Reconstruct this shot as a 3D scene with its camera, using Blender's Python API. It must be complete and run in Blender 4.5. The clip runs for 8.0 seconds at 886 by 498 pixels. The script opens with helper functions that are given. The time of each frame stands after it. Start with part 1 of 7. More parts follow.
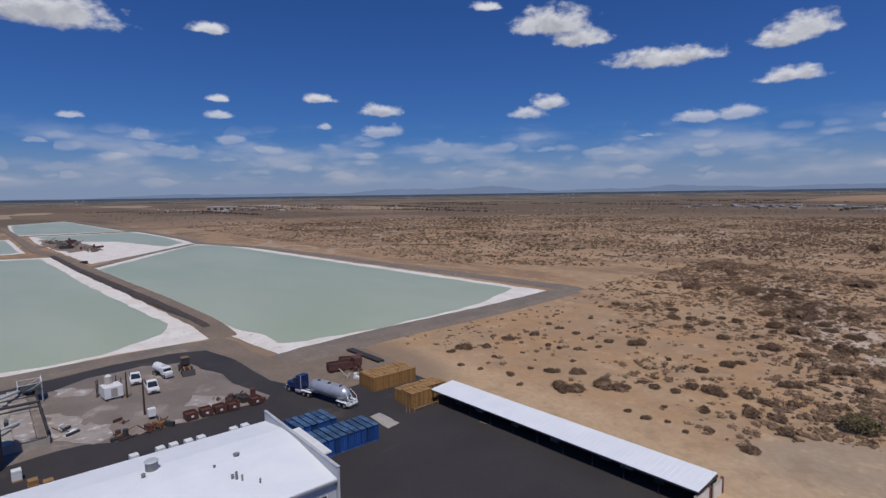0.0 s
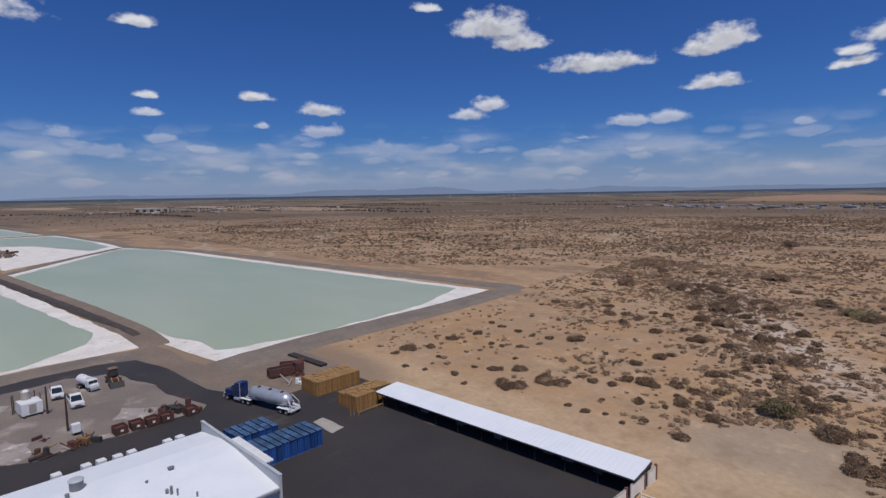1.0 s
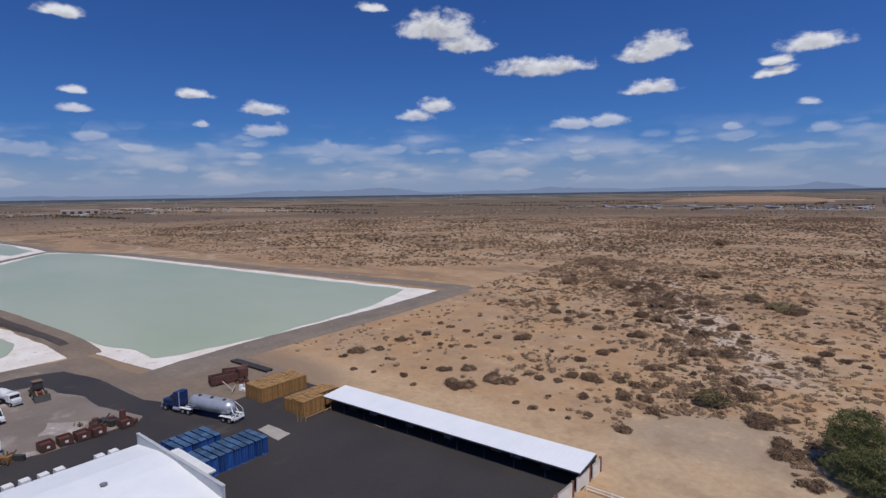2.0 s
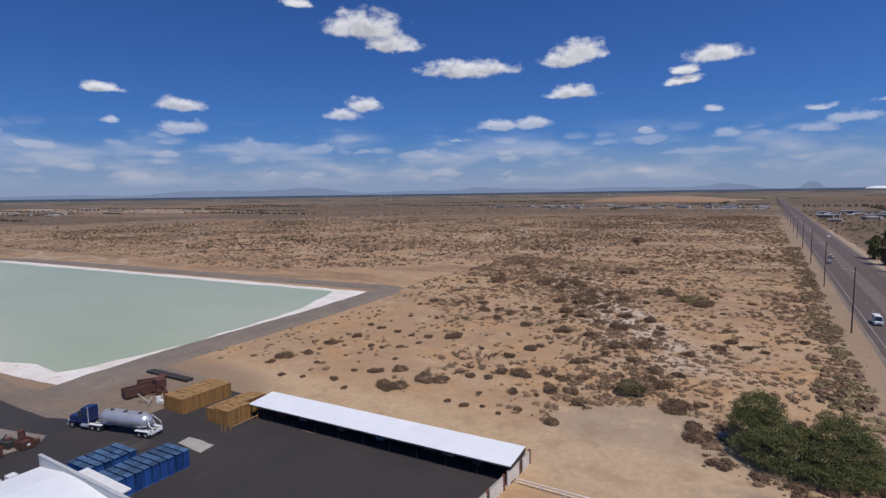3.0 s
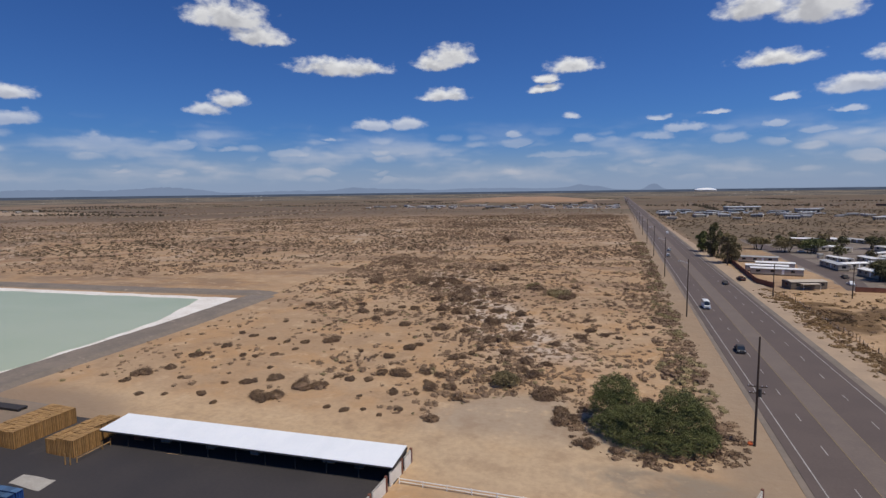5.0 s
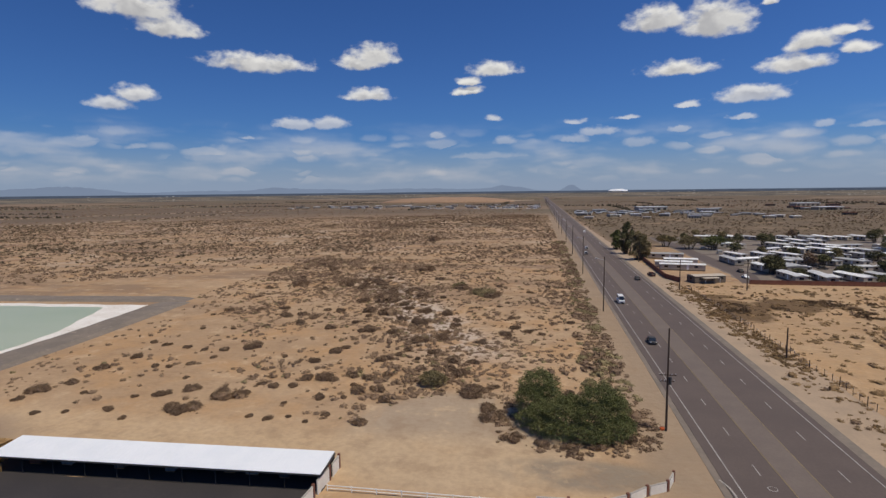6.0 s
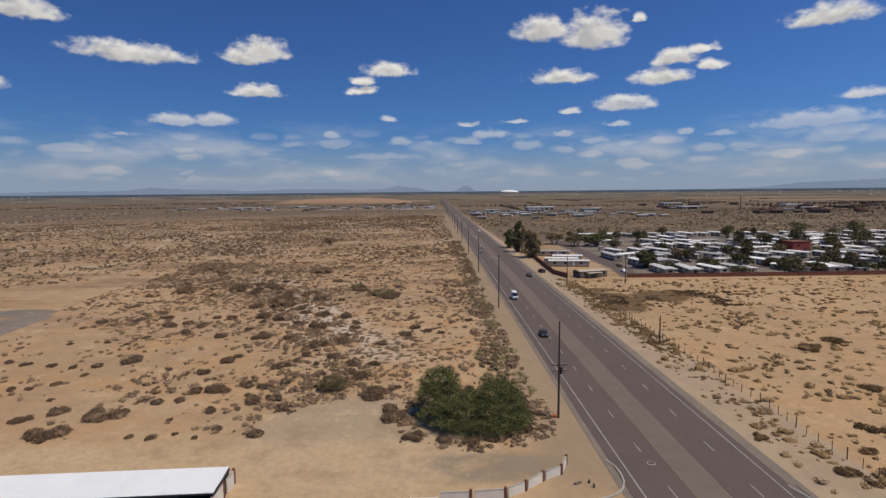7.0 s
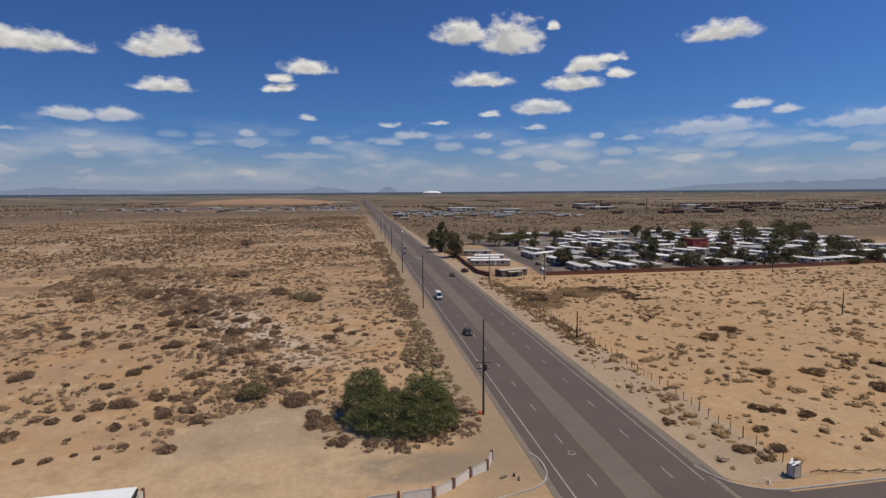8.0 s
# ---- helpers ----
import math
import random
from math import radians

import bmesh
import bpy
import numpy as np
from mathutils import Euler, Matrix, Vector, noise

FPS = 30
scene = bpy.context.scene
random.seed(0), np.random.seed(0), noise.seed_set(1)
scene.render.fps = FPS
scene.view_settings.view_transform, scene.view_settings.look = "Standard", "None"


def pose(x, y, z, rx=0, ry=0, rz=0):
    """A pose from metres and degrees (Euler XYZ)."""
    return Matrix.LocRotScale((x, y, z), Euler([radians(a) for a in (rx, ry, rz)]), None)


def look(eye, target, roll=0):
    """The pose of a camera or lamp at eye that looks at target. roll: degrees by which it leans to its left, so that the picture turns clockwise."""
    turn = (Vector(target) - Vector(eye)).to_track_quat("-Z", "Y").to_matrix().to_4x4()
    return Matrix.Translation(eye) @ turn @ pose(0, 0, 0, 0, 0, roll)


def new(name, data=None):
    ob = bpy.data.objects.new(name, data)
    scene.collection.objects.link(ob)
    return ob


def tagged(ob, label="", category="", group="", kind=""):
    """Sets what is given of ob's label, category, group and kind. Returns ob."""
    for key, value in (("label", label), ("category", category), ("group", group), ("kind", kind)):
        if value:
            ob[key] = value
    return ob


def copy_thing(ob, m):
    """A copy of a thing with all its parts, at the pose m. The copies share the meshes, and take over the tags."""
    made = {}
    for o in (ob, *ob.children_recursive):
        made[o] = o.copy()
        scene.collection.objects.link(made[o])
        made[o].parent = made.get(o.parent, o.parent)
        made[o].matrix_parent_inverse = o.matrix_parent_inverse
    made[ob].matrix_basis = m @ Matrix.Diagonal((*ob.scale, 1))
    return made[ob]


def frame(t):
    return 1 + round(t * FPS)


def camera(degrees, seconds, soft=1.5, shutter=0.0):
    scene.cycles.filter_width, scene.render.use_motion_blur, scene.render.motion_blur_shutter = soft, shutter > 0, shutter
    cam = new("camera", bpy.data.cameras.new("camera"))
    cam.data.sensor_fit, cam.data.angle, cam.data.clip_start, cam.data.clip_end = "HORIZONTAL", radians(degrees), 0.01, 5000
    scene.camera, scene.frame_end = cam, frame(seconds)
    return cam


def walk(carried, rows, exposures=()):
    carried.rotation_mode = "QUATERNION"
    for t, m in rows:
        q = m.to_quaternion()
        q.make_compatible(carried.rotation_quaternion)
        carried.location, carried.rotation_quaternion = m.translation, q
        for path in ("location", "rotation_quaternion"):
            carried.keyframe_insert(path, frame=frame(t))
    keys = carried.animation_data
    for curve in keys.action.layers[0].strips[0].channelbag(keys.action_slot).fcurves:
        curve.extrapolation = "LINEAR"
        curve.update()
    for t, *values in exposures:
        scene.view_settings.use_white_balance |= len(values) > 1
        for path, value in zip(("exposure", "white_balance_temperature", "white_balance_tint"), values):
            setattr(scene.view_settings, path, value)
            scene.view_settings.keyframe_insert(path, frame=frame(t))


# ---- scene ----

# ------------------------------------------------------------------ camera
cam = camera(78.9, 8.0, soft=1.4)
# seconds, place, heading to the left of the road's direction, tilt, lean to the right
ROWS = [
    (0.0, 0.00, 0.00, 38.40, 50.20, -5.80, 0.82),
    (0.5, 0.14, -0.07, 38.46, 47.16, -5.83, 0.90),
    (1.0, 0.08, -0.04, 38.44, 44.13, -5.81, 0.89),
    (1.5, 0.00, 0.01, 38.41, 41.63, -5.78, 0.87),
    (3.0, 0.03, 0.10, 38.36, 31.13, -5.86, 0.84),
    (3.5, -0.03, 0.16, 38.33, 27.36, -5.93, 0.86),
    (4.0, -0.03, 0.20, 38.32, 23.71, -5.97, 0.83),
    (4.5, -0.02, 0.22, 38.44, 20.84, -5.98, 0.78),
    (6.0, -0.21, 0.34, 38.45, 10.14, -6.04, 0.61),
    (6.5, -0.34, 0.37, 38.43, 4.36, -6.04, 0.59),
    (7.0, -0.45, 0.30, 38.39, -0.79, -6.06, 0.55),
    (7.5, -0.47, 0.44, 38.36, -5.05, -6.06, 0.52),
    (8.0, -0.62, 0.61, 38.26, -9.00, -6.03, 0.40),
]
walk(cam, [(t, pose(x, y, z, 0, 0, yaw) @ pose(0, 0, 0, 90 + tilt) @ pose(0, 0, 0, 0, 0, -lean))
           for t, x, y, z, yaw, tilt, lean in ROWS], [(0.0, -0.20, 6500, 10), (1.5, -0.11, 6500, 10), (3.0, 0.02, 6600, 10), (4.5, 0.05, 6750, 8), (6.5, 0.0, 7350, 6), (8.0, 0.0, 7450, 6)])

# ------------------------------------------------------------------ light
SUN_EL, SUN_AZ = 64.0, 116.0          # height; turn from +Y towards +X
sun = new("sun", bpy.data.lights.new("sun", "SUN"))
sun.data.energy, sun.data.angle, sun.data.color = 3.2, radians(0.53), (1.0, 0.935, 0.83)
se, sa = radians(SUN_EL), radians(SUN_AZ)
sun.matrix_world = look((0, 0, 300), (-300 * math.sin(sa) * math.cos(se), -300 * math.cos(sa) * math.cos(se), 300 - 300 * math.sin(se)))


class Nodes:
    """Short-hand for building a node tree."""

    def __init__(self, tree):
        self.tree = tree

    def add(self, kind, **ins):
        n = self.tree.nodes.new(kind)
        for k, v in ins.items():
            self.put(n.inputs[k.replace("_", " ")], v)
        return n

    def put(self, socket, v):
        if isinstance(v, bpy.types.Node):
            v = v.outputs[0]
        if isinstance(v, bpy.types.NodeSocket):
            self.tree.links.new(v, socket)
        elif isinstance(v, (tuple, list)) and len(v) == 3 and socket.type == "RGBA":
            socket.default_value = (*v, 1)
        else:
            socket.default_value = v

    def math(self, op, a, b=0.0, c=0.0, clamp=False):
        n = self.tree.nodes.new("ShaderNodeMath")
        n.operation, n.use_clamp = op, clamp
        for i, v in enumerate((a, b, c)):
            self.put(n.inputs[i], v)
        return n.outputs[0]

    def vec(self, op, a, b=(0, 0, 0), c=(0, 0, 0)):
        n = self.tree.nodes.new("ShaderNodeVectorMath")
        n.operation = op
        self.put(n.inputs[0], a)
        self.put(n.inputs[1], b)
        if op == "MULTIPLY_ADD":
            self.put(n.inputs[2], c)
        return n.outputs["Value"] if op in ("LENGTH", "DOT_PRODUCT", "DISTANCE") else n.outputs[0]

    def noise(self, at, scale, detail=4.0, rough=0.55):
        return self.add("ShaderNodeTexNoise", Vector=at, Scale=scale, Detail=detail, Roughness=rough).outputs["Fac"]

    def ramp(self, f, lo, hi, a=0.0, b=1.0, smooth=True):
        n = self.tree.nodes.new("ShaderNodeMapRange")
        n.interpolation_type = "SMOOTHSTEP" if smooth else "LINEAR"
        for i, v in enumerate((f, lo, hi, a, b)):
            self.put(n.inputs[i], v)
        return n.outputs[0]

    def mix(self, f, a, b, blend="MIX"):
        n = self.tree.nodes.new("ShaderNodeMix")
        n.data_type, n.blend_type = "RGBA", blend
        self.put(n.inputs[0], f)
        self.put(n.inputs[6], a)
        self.put(n.inputs[7], b)
        return n.outputs[2]


# clouds: azimuth from +Y towards +X, height, half width, half height, in degrees
CLOUDS_WEST = [
    (-85.1, 15.7, 4.9, 1.56), (-72.7, 15.6, 1.7, 0.53), (-38.9, 16.8, 4.2, 1.36), (-36.2, 15.1, 3.2, 0.87), (-28.2, 12.7, 5.0, 0.93),
    (-16.8, 13.9, 2.4, 1.09), (-18.4, 13.1, 2.2, 0.73), (-17.7, 10.0, 2.6, 0.68), (-21.8, 7.2, 2.0, 0.75), (-25.2, 7.0, 2.5, 0.57),
    (-39.2, 9.2, 1.7, 0.72), (-41.2, 8.2, 1.9, 0.64), (-45.7, 18.5, 1.6, 0.5), (-62.7, 9.8, 1.6, 0.49), (-56.5, 8.7, 2.3, 0.65),
    (-56.4, 6.6, 2.5, 0.69), (-72.1, 9.5, 1.1, 0.39),
]
CLOUDS_LOW = [
    (-72.1, 7.9, 1.2, 0.42), (-84.2, 7.3, 1.0, 0.33), (-78.9, 5.8, 1.6, 0.51), (-71.2, 5.7, 1.6, 0.56), (-86.8, 5.1, 0.8, 0.25),
    (-76.5, 4.4, 2.9, 0.53), (-62.4, 7.0, 0.8, 0.36), (-71.5, 3.8, 1.1, 0.3), (-68.4, 3.4, 0.8, 0.39),
    (-88.9, 3.1, 0.6, 0.61), (-85.2, 2.9, 2.7, 0.48), (-43.4, 5.1, 1.2, 0.35), (-39.2, 4.5, 1.1, 0.25), (-32.9, 3.9, 2.6, 0.78),
    (-29.7, 5.6, 0.7, 0.21),
]
CLOUDS_NORTH = [
    (-4.8, 12.4, 2.8, 0.75), (-7.3, 11.3, 1.3, 0.46), (-7.4, 10.4, 1.6, 0.41), (-4.6, 7.6, 1.0, 0.38), (-10.5, 6.0, 1.0, 0.4),
    (-3.2, 5.3, 1.5, 0.5), (3.5, 5.3, 1.6, 0.48), (5.8, 6.0, 2.0, 0.49), (3.4, 7.0, 1.3, 0.29), (10.0, 4.8, 1.2, 0.45),
    (-5.3, 3.8, 4.1, 0.36), (8.3, 7.2, 1.3, 0.25), (13.4, 5.9, 1.2, 0.33), (14.0, 8.0, 1.1, 0.3), 
    (-17.5, 4.0, 1.4, 0.29), (-32.5, 4.0, 2.4, 0.74), (-43.4, 5.1, 1.2, 0.32), (-50.6, 4.7, 2.1, 0.95),
]
CLOUDS_EAST = [
    (11.2, 15.9, 3.0, 1.17), (16.1, 15.4, 3.4, 1.68), (20.1, 16.2, 0.8, 0.45), (12.9, 11.4, 3.3, 0.71), (23.5, 12.5, 2.1, 0.81),
    (26.1, 12.9, 1.6, 0.44), (26.7, 11.5, 1.3, 0.52), (22.4, 10.8, 2.6, 0.75), (19.2, 8.6, 3.0, 0.81), (35.6, 14.3, 3.1, 0.88),
    (38.2, 7.9, 1.9, 0.49), (41.1, 7.2, 1.2, 0.38), (35.3, 6.0, 4.8, 0.77), (36.4, 4.5, 2.3, 0.65), (46.2, 5.9, 3.8, 0.78),
    (44.0, 4.4, 1.6, 0.33), (13.9, 8.1, 1.0, 0.28), (24.8, 5.6, 0.8, 0.39), (13.4, 6.0, 1.1, 0.31), (16.7, 5.1, 1.4, 0.35),
    (27.8, 5.2, 1.3, 0.33), (18.6, 6.6, 1.2, 0.29), (29.9, 4.0, 1.7, 0.3), (9.7, 4.8, 1.5, 0.55),
]


def build_world():
    world = bpy.data.worlds.new("sky")
    scene.world = world
    world.use_nodes = True
    tree = world.node_tree
    tree.nodes.clear()
    n = Nodes(tree)
    sky = n.add("ShaderNodeTexSky")
    sky.sky_type, sky.sun_disc, sky.sun_elevation, sky.sun_rotation = "NISHITA", False, se, sa
    sky.altitude, sky.air_density, sky.dust_density, sky.ozone_density = 350.0, 1.0, 0.55, 2.2
    # the field of clouds as a group, asked at a direction and a little above it
    group = bpy.data.node_groups.new("cloud_field", "ShaderNodeTree")
    group.interface.new_socket("Direction", in_out="INPUT", socket_type="NodeSocketVector")
    group.interface.new_socket("Density", in_out="OUTPUT", socket_type="NodeSocketFloat")
    g = Nodes(group)
    gin, gout = g.add("NodeGroupInput"), g.add("NodeGroupOutput")
    wob = g.add("ShaderNodeTexNoise", Vector=gin, Scale=30.0, Detail=4.0, Roughness=0.55)
    d = g.vec("ADD", gin, g.vec("MULTIPLY", g.vec("SUBTRACT", wob.outputs["Color"], (0.5, 0.5, 0.5)), (0.030, 0.030, 0.012)))
    sep = g.add("ShaderNodeSeparateXYZ", Vector=d)
    az = g.math("ARCTAN2", sep.outputs[0], sep.outputs[1])
    el = g.math("ARCSINE", sep.outputs[2])
    ae = g.add("ShaderNodeCombineXYZ", X=az, Y=el, Z=0.0)
    best = None
    for a, e, w, h in CLOUDS_WEST + CLOUDS_LOW + CLOUDS_NORTH + CLOUDS_EAST:
        w, h = radians(w) * 1.02, radians(h) * 1.0
        v = g.vec("MULTIPLY_ADD", ae, (1 / w, 1.2 / h, 0), (-radians(a) / w, -1.2 * (radians(e) - 0.42 * h) / h, 0))
        dist = g.vec("LENGTH", g.vec("MULTIPLY_ADD", g.vec("ABSOLUTE", v), (0, -0.40, 0), v))   # flat below, heaped above
        best = dist if best is None else g.math("SMOOTH_MIN", best, dist, 0.28)
    heaps = g.noise(g.vec("MULTIPLY", gin, (1.0, 1.0, 1.7)), 40.0, 3.5, 0.55)
    best = g.math("ADD", best, g.math("MULTIPLY", g.math("SUBTRACT", heaps, 0.5), 1.35))
    # the low banks of small clouds towards the horizon
    bank = g.add("ShaderNodeMapping", Vector=ae, Scale=(17.0, 62.0, 1.0))
    cells = g.add("ShaderNodeTexVoronoi", Vector=bank, Scale=1.0, Randomness=1.0)
    chance = g.add("ShaderNodeSeparateColor", Color=cells.outputs["Color"])
    wide = g.ramp(chance.outputs[0], 0.15, 1.0, 0.0, 0.68, False)
    puff = g.ramp(g.math("SUBTRACT", wide, cells.outputs["Distance"]), 0.0, 0.30)
    veil = g.ramp(g.noise(bank, 0.35, 3.0), 0.42, 0.70)
    band = g.math("MULTIPLY", g.ramp(el, radians(0.7), radians(1.8)), g.ramp(el, radians(7.5), radians(3.4)))
    lowd = g.math("MULTIPLY", g.math("ADD", g.math("MULTIPLY", puff, 0.60), g.math("MULTIPLY", veil, 0.85)), band)
    core = g.math("MULTIPLY", g.ramp(best, 1.16, 0.46), g.ramp(el, radians(4.0), radians(11.0), 0.32, 1.0))
    g.put(gout.inputs[0], g.math("MAXIMUM", core, g.math("MULTIPLY", lowd, 0.62)))
    at = n.add("ShaderNodeTexCoord").outputs["Generated"]

    def field(lift):
        f = n.add("ShaderNodeGroup")
        f.node_tree = group
        n.put(f.inputs[0], n.vec("ADD", at, (0, 0, lift)))
        return f.outputs[0]

    here, above = field(0.0), field(0.009)
    z = n.add("ShaderNodeSeparateXYZ", Vector=at).outputs[2]
    lump = n.ramp(n.noise(at, 26.0, 3.0, 0.5), 0.35, 0.65, 0.5, 1.0)
    shade = n.mix(n.math("MULTIPLY", above, lump), (0.78, 0.79, 0.84), (0.44, 0.45, 0.505))
    shade = n.mix(n.ramp(z, 0.13, 0.03), shade, (0.47, 0.49, 0.59))
    # the sky is deepest away from the sun
    turned = n.vec("DOT_PRODUCT", at, (math.sin(sa), math.cos(sa), 0.0))
    deep = n.ramp(turned, -1.0, 0.6, 0.80, 1.12, False)
    blue = n.mix(1.0, n.vec("MULTIPLY", sky, (0.0220, 0.0448, 0.092)), n.add("ShaderNodeCombineColor", Red=deep, Green=deep, Blue=deep), "MULTIPLY")
    haze = n.mix(n.math("MULTIPLY", n.ramp(z, 0.11, 0.0), 0.85), blue, (0.265, 0.335, 0.50))
    out = n.mix(n.math("MULTIPLY", here, 0.95), haze, shade)
    bg = n.add("ShaderNodeBackground", Color=out, Strength=1.0)
    n.add("ShaderNodeOutputWorld", Surface=bg)


build_world()


# ------------------------------------------------------------------ materials
def material(name, a, b, scale=1.0, rough=0.8, metal=0.0, bump=0.2, fine=None, spots=None, world=False, random=0.0, island=0.0, spec=None):
    """Two tones mixed by noise at two scales, with bump. spots: (colour, scale, low, high); random: tone by object; island: tone by piece."""
    m = bpy.data.materials.new(name)
    m.use_nodes = True
    n = Nodes(m.node_tree)
    bsdf = m.node_tree.nodes["Principled BSDF"]
    geo = n.add("ShaderNodeNewGeometry")
    at = geo.outputs["Position"] if world else n.add("ShaderNodeTexCoord").outputs["Object"]
    fine = fine or scale * 9
    f = n.math("ADD", n.math("MULTIPLY", n.noise(at, scale, 5.0), 0.6), n.math("MULTIPLY", n.noise(at, fine, 4.0), 0.4))
    col = n.mix(n.ramp(f, 0.36, 0.64), a, b)
    if spots:
        col = n.mix(n.ramp(n.noise(at, spots[1], 5.0, 0.6), spots[2], spots[3]), col, spots[0])
    if random:
        r = n.add("ShaderNodeObjectInfo").outputs["Random"]
        col = n.mix(1.0, col, n.add("ShaderNodeCombineColor", Red=n.ramp(r, 0, 1, 1 - random, 1 + random, False), Green=n.ramp(r, 0, 1, 1 - random, 1 + random, False), Blue=n.ramp(r, 0, 1, 1 - random, 1 + random, False)), "MULTIPLY")
    if island:
        r = geo.outputs["Random Per Island"]
        v = n.ramp(r, 0, 1, 1 - island, 1 + island, False)
        col = n.mix(1.0, col, n.add("ShaderNodeCombineColor", Red=v, Green=v, Blue=n.math("MULTIPLY", v, 0.95)), "MULTIPLY")
    n.put(bsdf.inputs["Base Color"], col)
    n.put(bsdf.inputs["Roughness"], n.ramp(f, 0.2, 0.8, max(0.03, rough - 0.1), min(1.0, rough + 0.1)))
    bsdf.inputs["Metallic"].default_value = metal
    if spec is not None:
        bsdf.inputs["Specular IOR Level"].default_value = spec
    if bump:
        n.put(bsdf.inputs["Normal"], n.add("ShaderNodeBump", Strength=bump, Distance=0.05, Height=n.noise(at, fine * 2, 4.0)))
    return m


def glass(name, tint):
    m = bpy.data.materials.new(name)
    m.use_nodes = True
    b = m.node_tree.nodes["Principled BSDF"]
    b.inputs["Base Color"].default_value = (*tint, 1)
    b.inputs["Roughness"].default_value = 0.06
    b.inputs["Specular IOR Level"].default_value = 0.7
    return m


def desert_material():
    m = bpy.data.materials.new("desert_soil")
    m.use_nodes = True
    n = Nodes(m.node_tree)
    bsdf = m.node_tree.nodes["Principled BSDF"]
    at = n.add("ShaderNodeNewGeometry").outputs["Position"]
    sep = n.add("ShaderNodeSeparateXYZ", Vector=at)
    x, y = sep.outputs[0], sep.outputs[1]
    big, mid, small = n.noise(at, 0.012, 4.0), n.noise(at, 0.06, 5.0, 0.6), n.noise(at, 0.9, 6.0, 0.65)
    col = n.mix(n.ramp(big, 0.38, 0.62), (0.395, 0.262, 0.155), (0.475, 0.328, 0.200))
    col = n.mix(n.ramp(mid, 0.42, 0.66), col, (0.445, 0.270, 0.138))
    # pale caliche along the dry wash
    near = n.math("ABSOLUTE", n.math("ADD", n.math("ADD", n.math("MULTIPLY", x, 0.893), n.math("MULTIPLY", y, 0.451)), -41.0))
    wash = n.math("MULTIPLY", n.ramp(near, 16.0, 3.0), n.ramp(n.noise(at, 0.11, 5.0, 0.6), 0.42, 0.54))
    wash = n.math("MULTIPLY", wash, n.math("MULTIPLY", n.ramp(y, 110.0, 135.0), n.ramp(y, 270.0, 210.0)))
    col = n.mix(n.math("MULTIPLY", wash, 0.85), col, (0.58, 0.49, 0.41))
    # the hard grey-brown clearing beside the shed and the pale track behind it
    flat = n.math("MULTIPLY", n.ramp(n.vec("LENGTH", n.vec("MULTIPLY_ADD", at, (1 / 19.0, 1 / 18.0, 0), (13.0 / 19.0, -82.0 / 18.0, 0))), 1.12, 0.80), n.ramp(mid, 0.3, 0.45))
    col = n.mix(n.math("MULTIPLY", flat, 0.9), col, (0.385, 0.300, 0.215))
    track = n.math("MULTIPLY", n.ramp(n.math("ABSOLUTE", n.math("SUBTRACT", y, 72.0)), 13.0, 4.0), n.math("MULTIPLY", n.ramp(x, -112.0, -96.0), n.ramp(x, 12.0, -2.0)))
    col = n.mix(n.math("MULTIPLY", track, 0.75), col, (0.53, 0.378, 0.230))
    # a grey packed wheel track towards the gate
    lane = n.vec("LENGTH", n.vec("MULTIPLY_ADD", at, (1 / 13.0, 1 / 4.4, 0), (-7.0 / 13.0, -72.0 / 4.4, 0)))
    col = n.mix(n.math("MULTIPLY", n.ramp(lane, 1.25, 0.6), n.ramp(mid, 0.34, 0.5)), col, (0.265, 0.212, 0.155))
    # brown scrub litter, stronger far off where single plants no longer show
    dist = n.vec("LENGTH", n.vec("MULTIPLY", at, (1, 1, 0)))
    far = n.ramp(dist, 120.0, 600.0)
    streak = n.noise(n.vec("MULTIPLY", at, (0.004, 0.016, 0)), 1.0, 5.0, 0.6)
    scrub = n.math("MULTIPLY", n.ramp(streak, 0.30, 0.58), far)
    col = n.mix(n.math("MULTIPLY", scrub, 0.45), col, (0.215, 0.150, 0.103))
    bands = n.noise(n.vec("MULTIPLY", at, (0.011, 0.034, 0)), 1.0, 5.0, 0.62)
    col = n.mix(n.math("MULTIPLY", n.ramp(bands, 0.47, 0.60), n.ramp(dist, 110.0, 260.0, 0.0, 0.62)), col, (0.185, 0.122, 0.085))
    mottle = n.noise(at, 0.16, 6.0, 0.68)
    col = n.mix(n.ramp(mottle, 0.50, 0.66, 0.0, 0.42), col, (0.255, 0.163, 0.10))
    col = n.mix(n.ramp(mottle, 0.46, 0.34, 0.0, 0.6), col, (0.56, 0.405, 0.255))
    fleck = n.noise(at, 0.22, 6.0, 0.7)
    col = n.mix(n.math("MULTIPLY", n.math("MULTIPLY", n.ramp(fleck, 0.50, 0.62), far), 0.5), col, (0.15, 0.112, 0.074))
    # long pale tracks and dark growth strips on the open plain
    lines = n.noise(n.vec("MULTIPLY", at, (0.0050, 0.0075, 0)), 1.0, 3.0, 0.5)
    worn = n.ramp(n.math("ABSOLUTE", n.math("SUBTRACT", lines, 0.52)), 0.012, 0.004)
    col = n.mix(n.math("MULTIPLY", worn, n.math("MULTIPLY", n.ramp(dist, 260.0, 420.0, 0.0, 0.75), n.ramp(x, 20.0, 0.0))), col, (0.47, 0.36, 0.26))
    strips = n.noise(n.vec("MULTIPLY", at, (0.0085, 0.0110, 7.0)), 1.0, 4.0, 0.6)
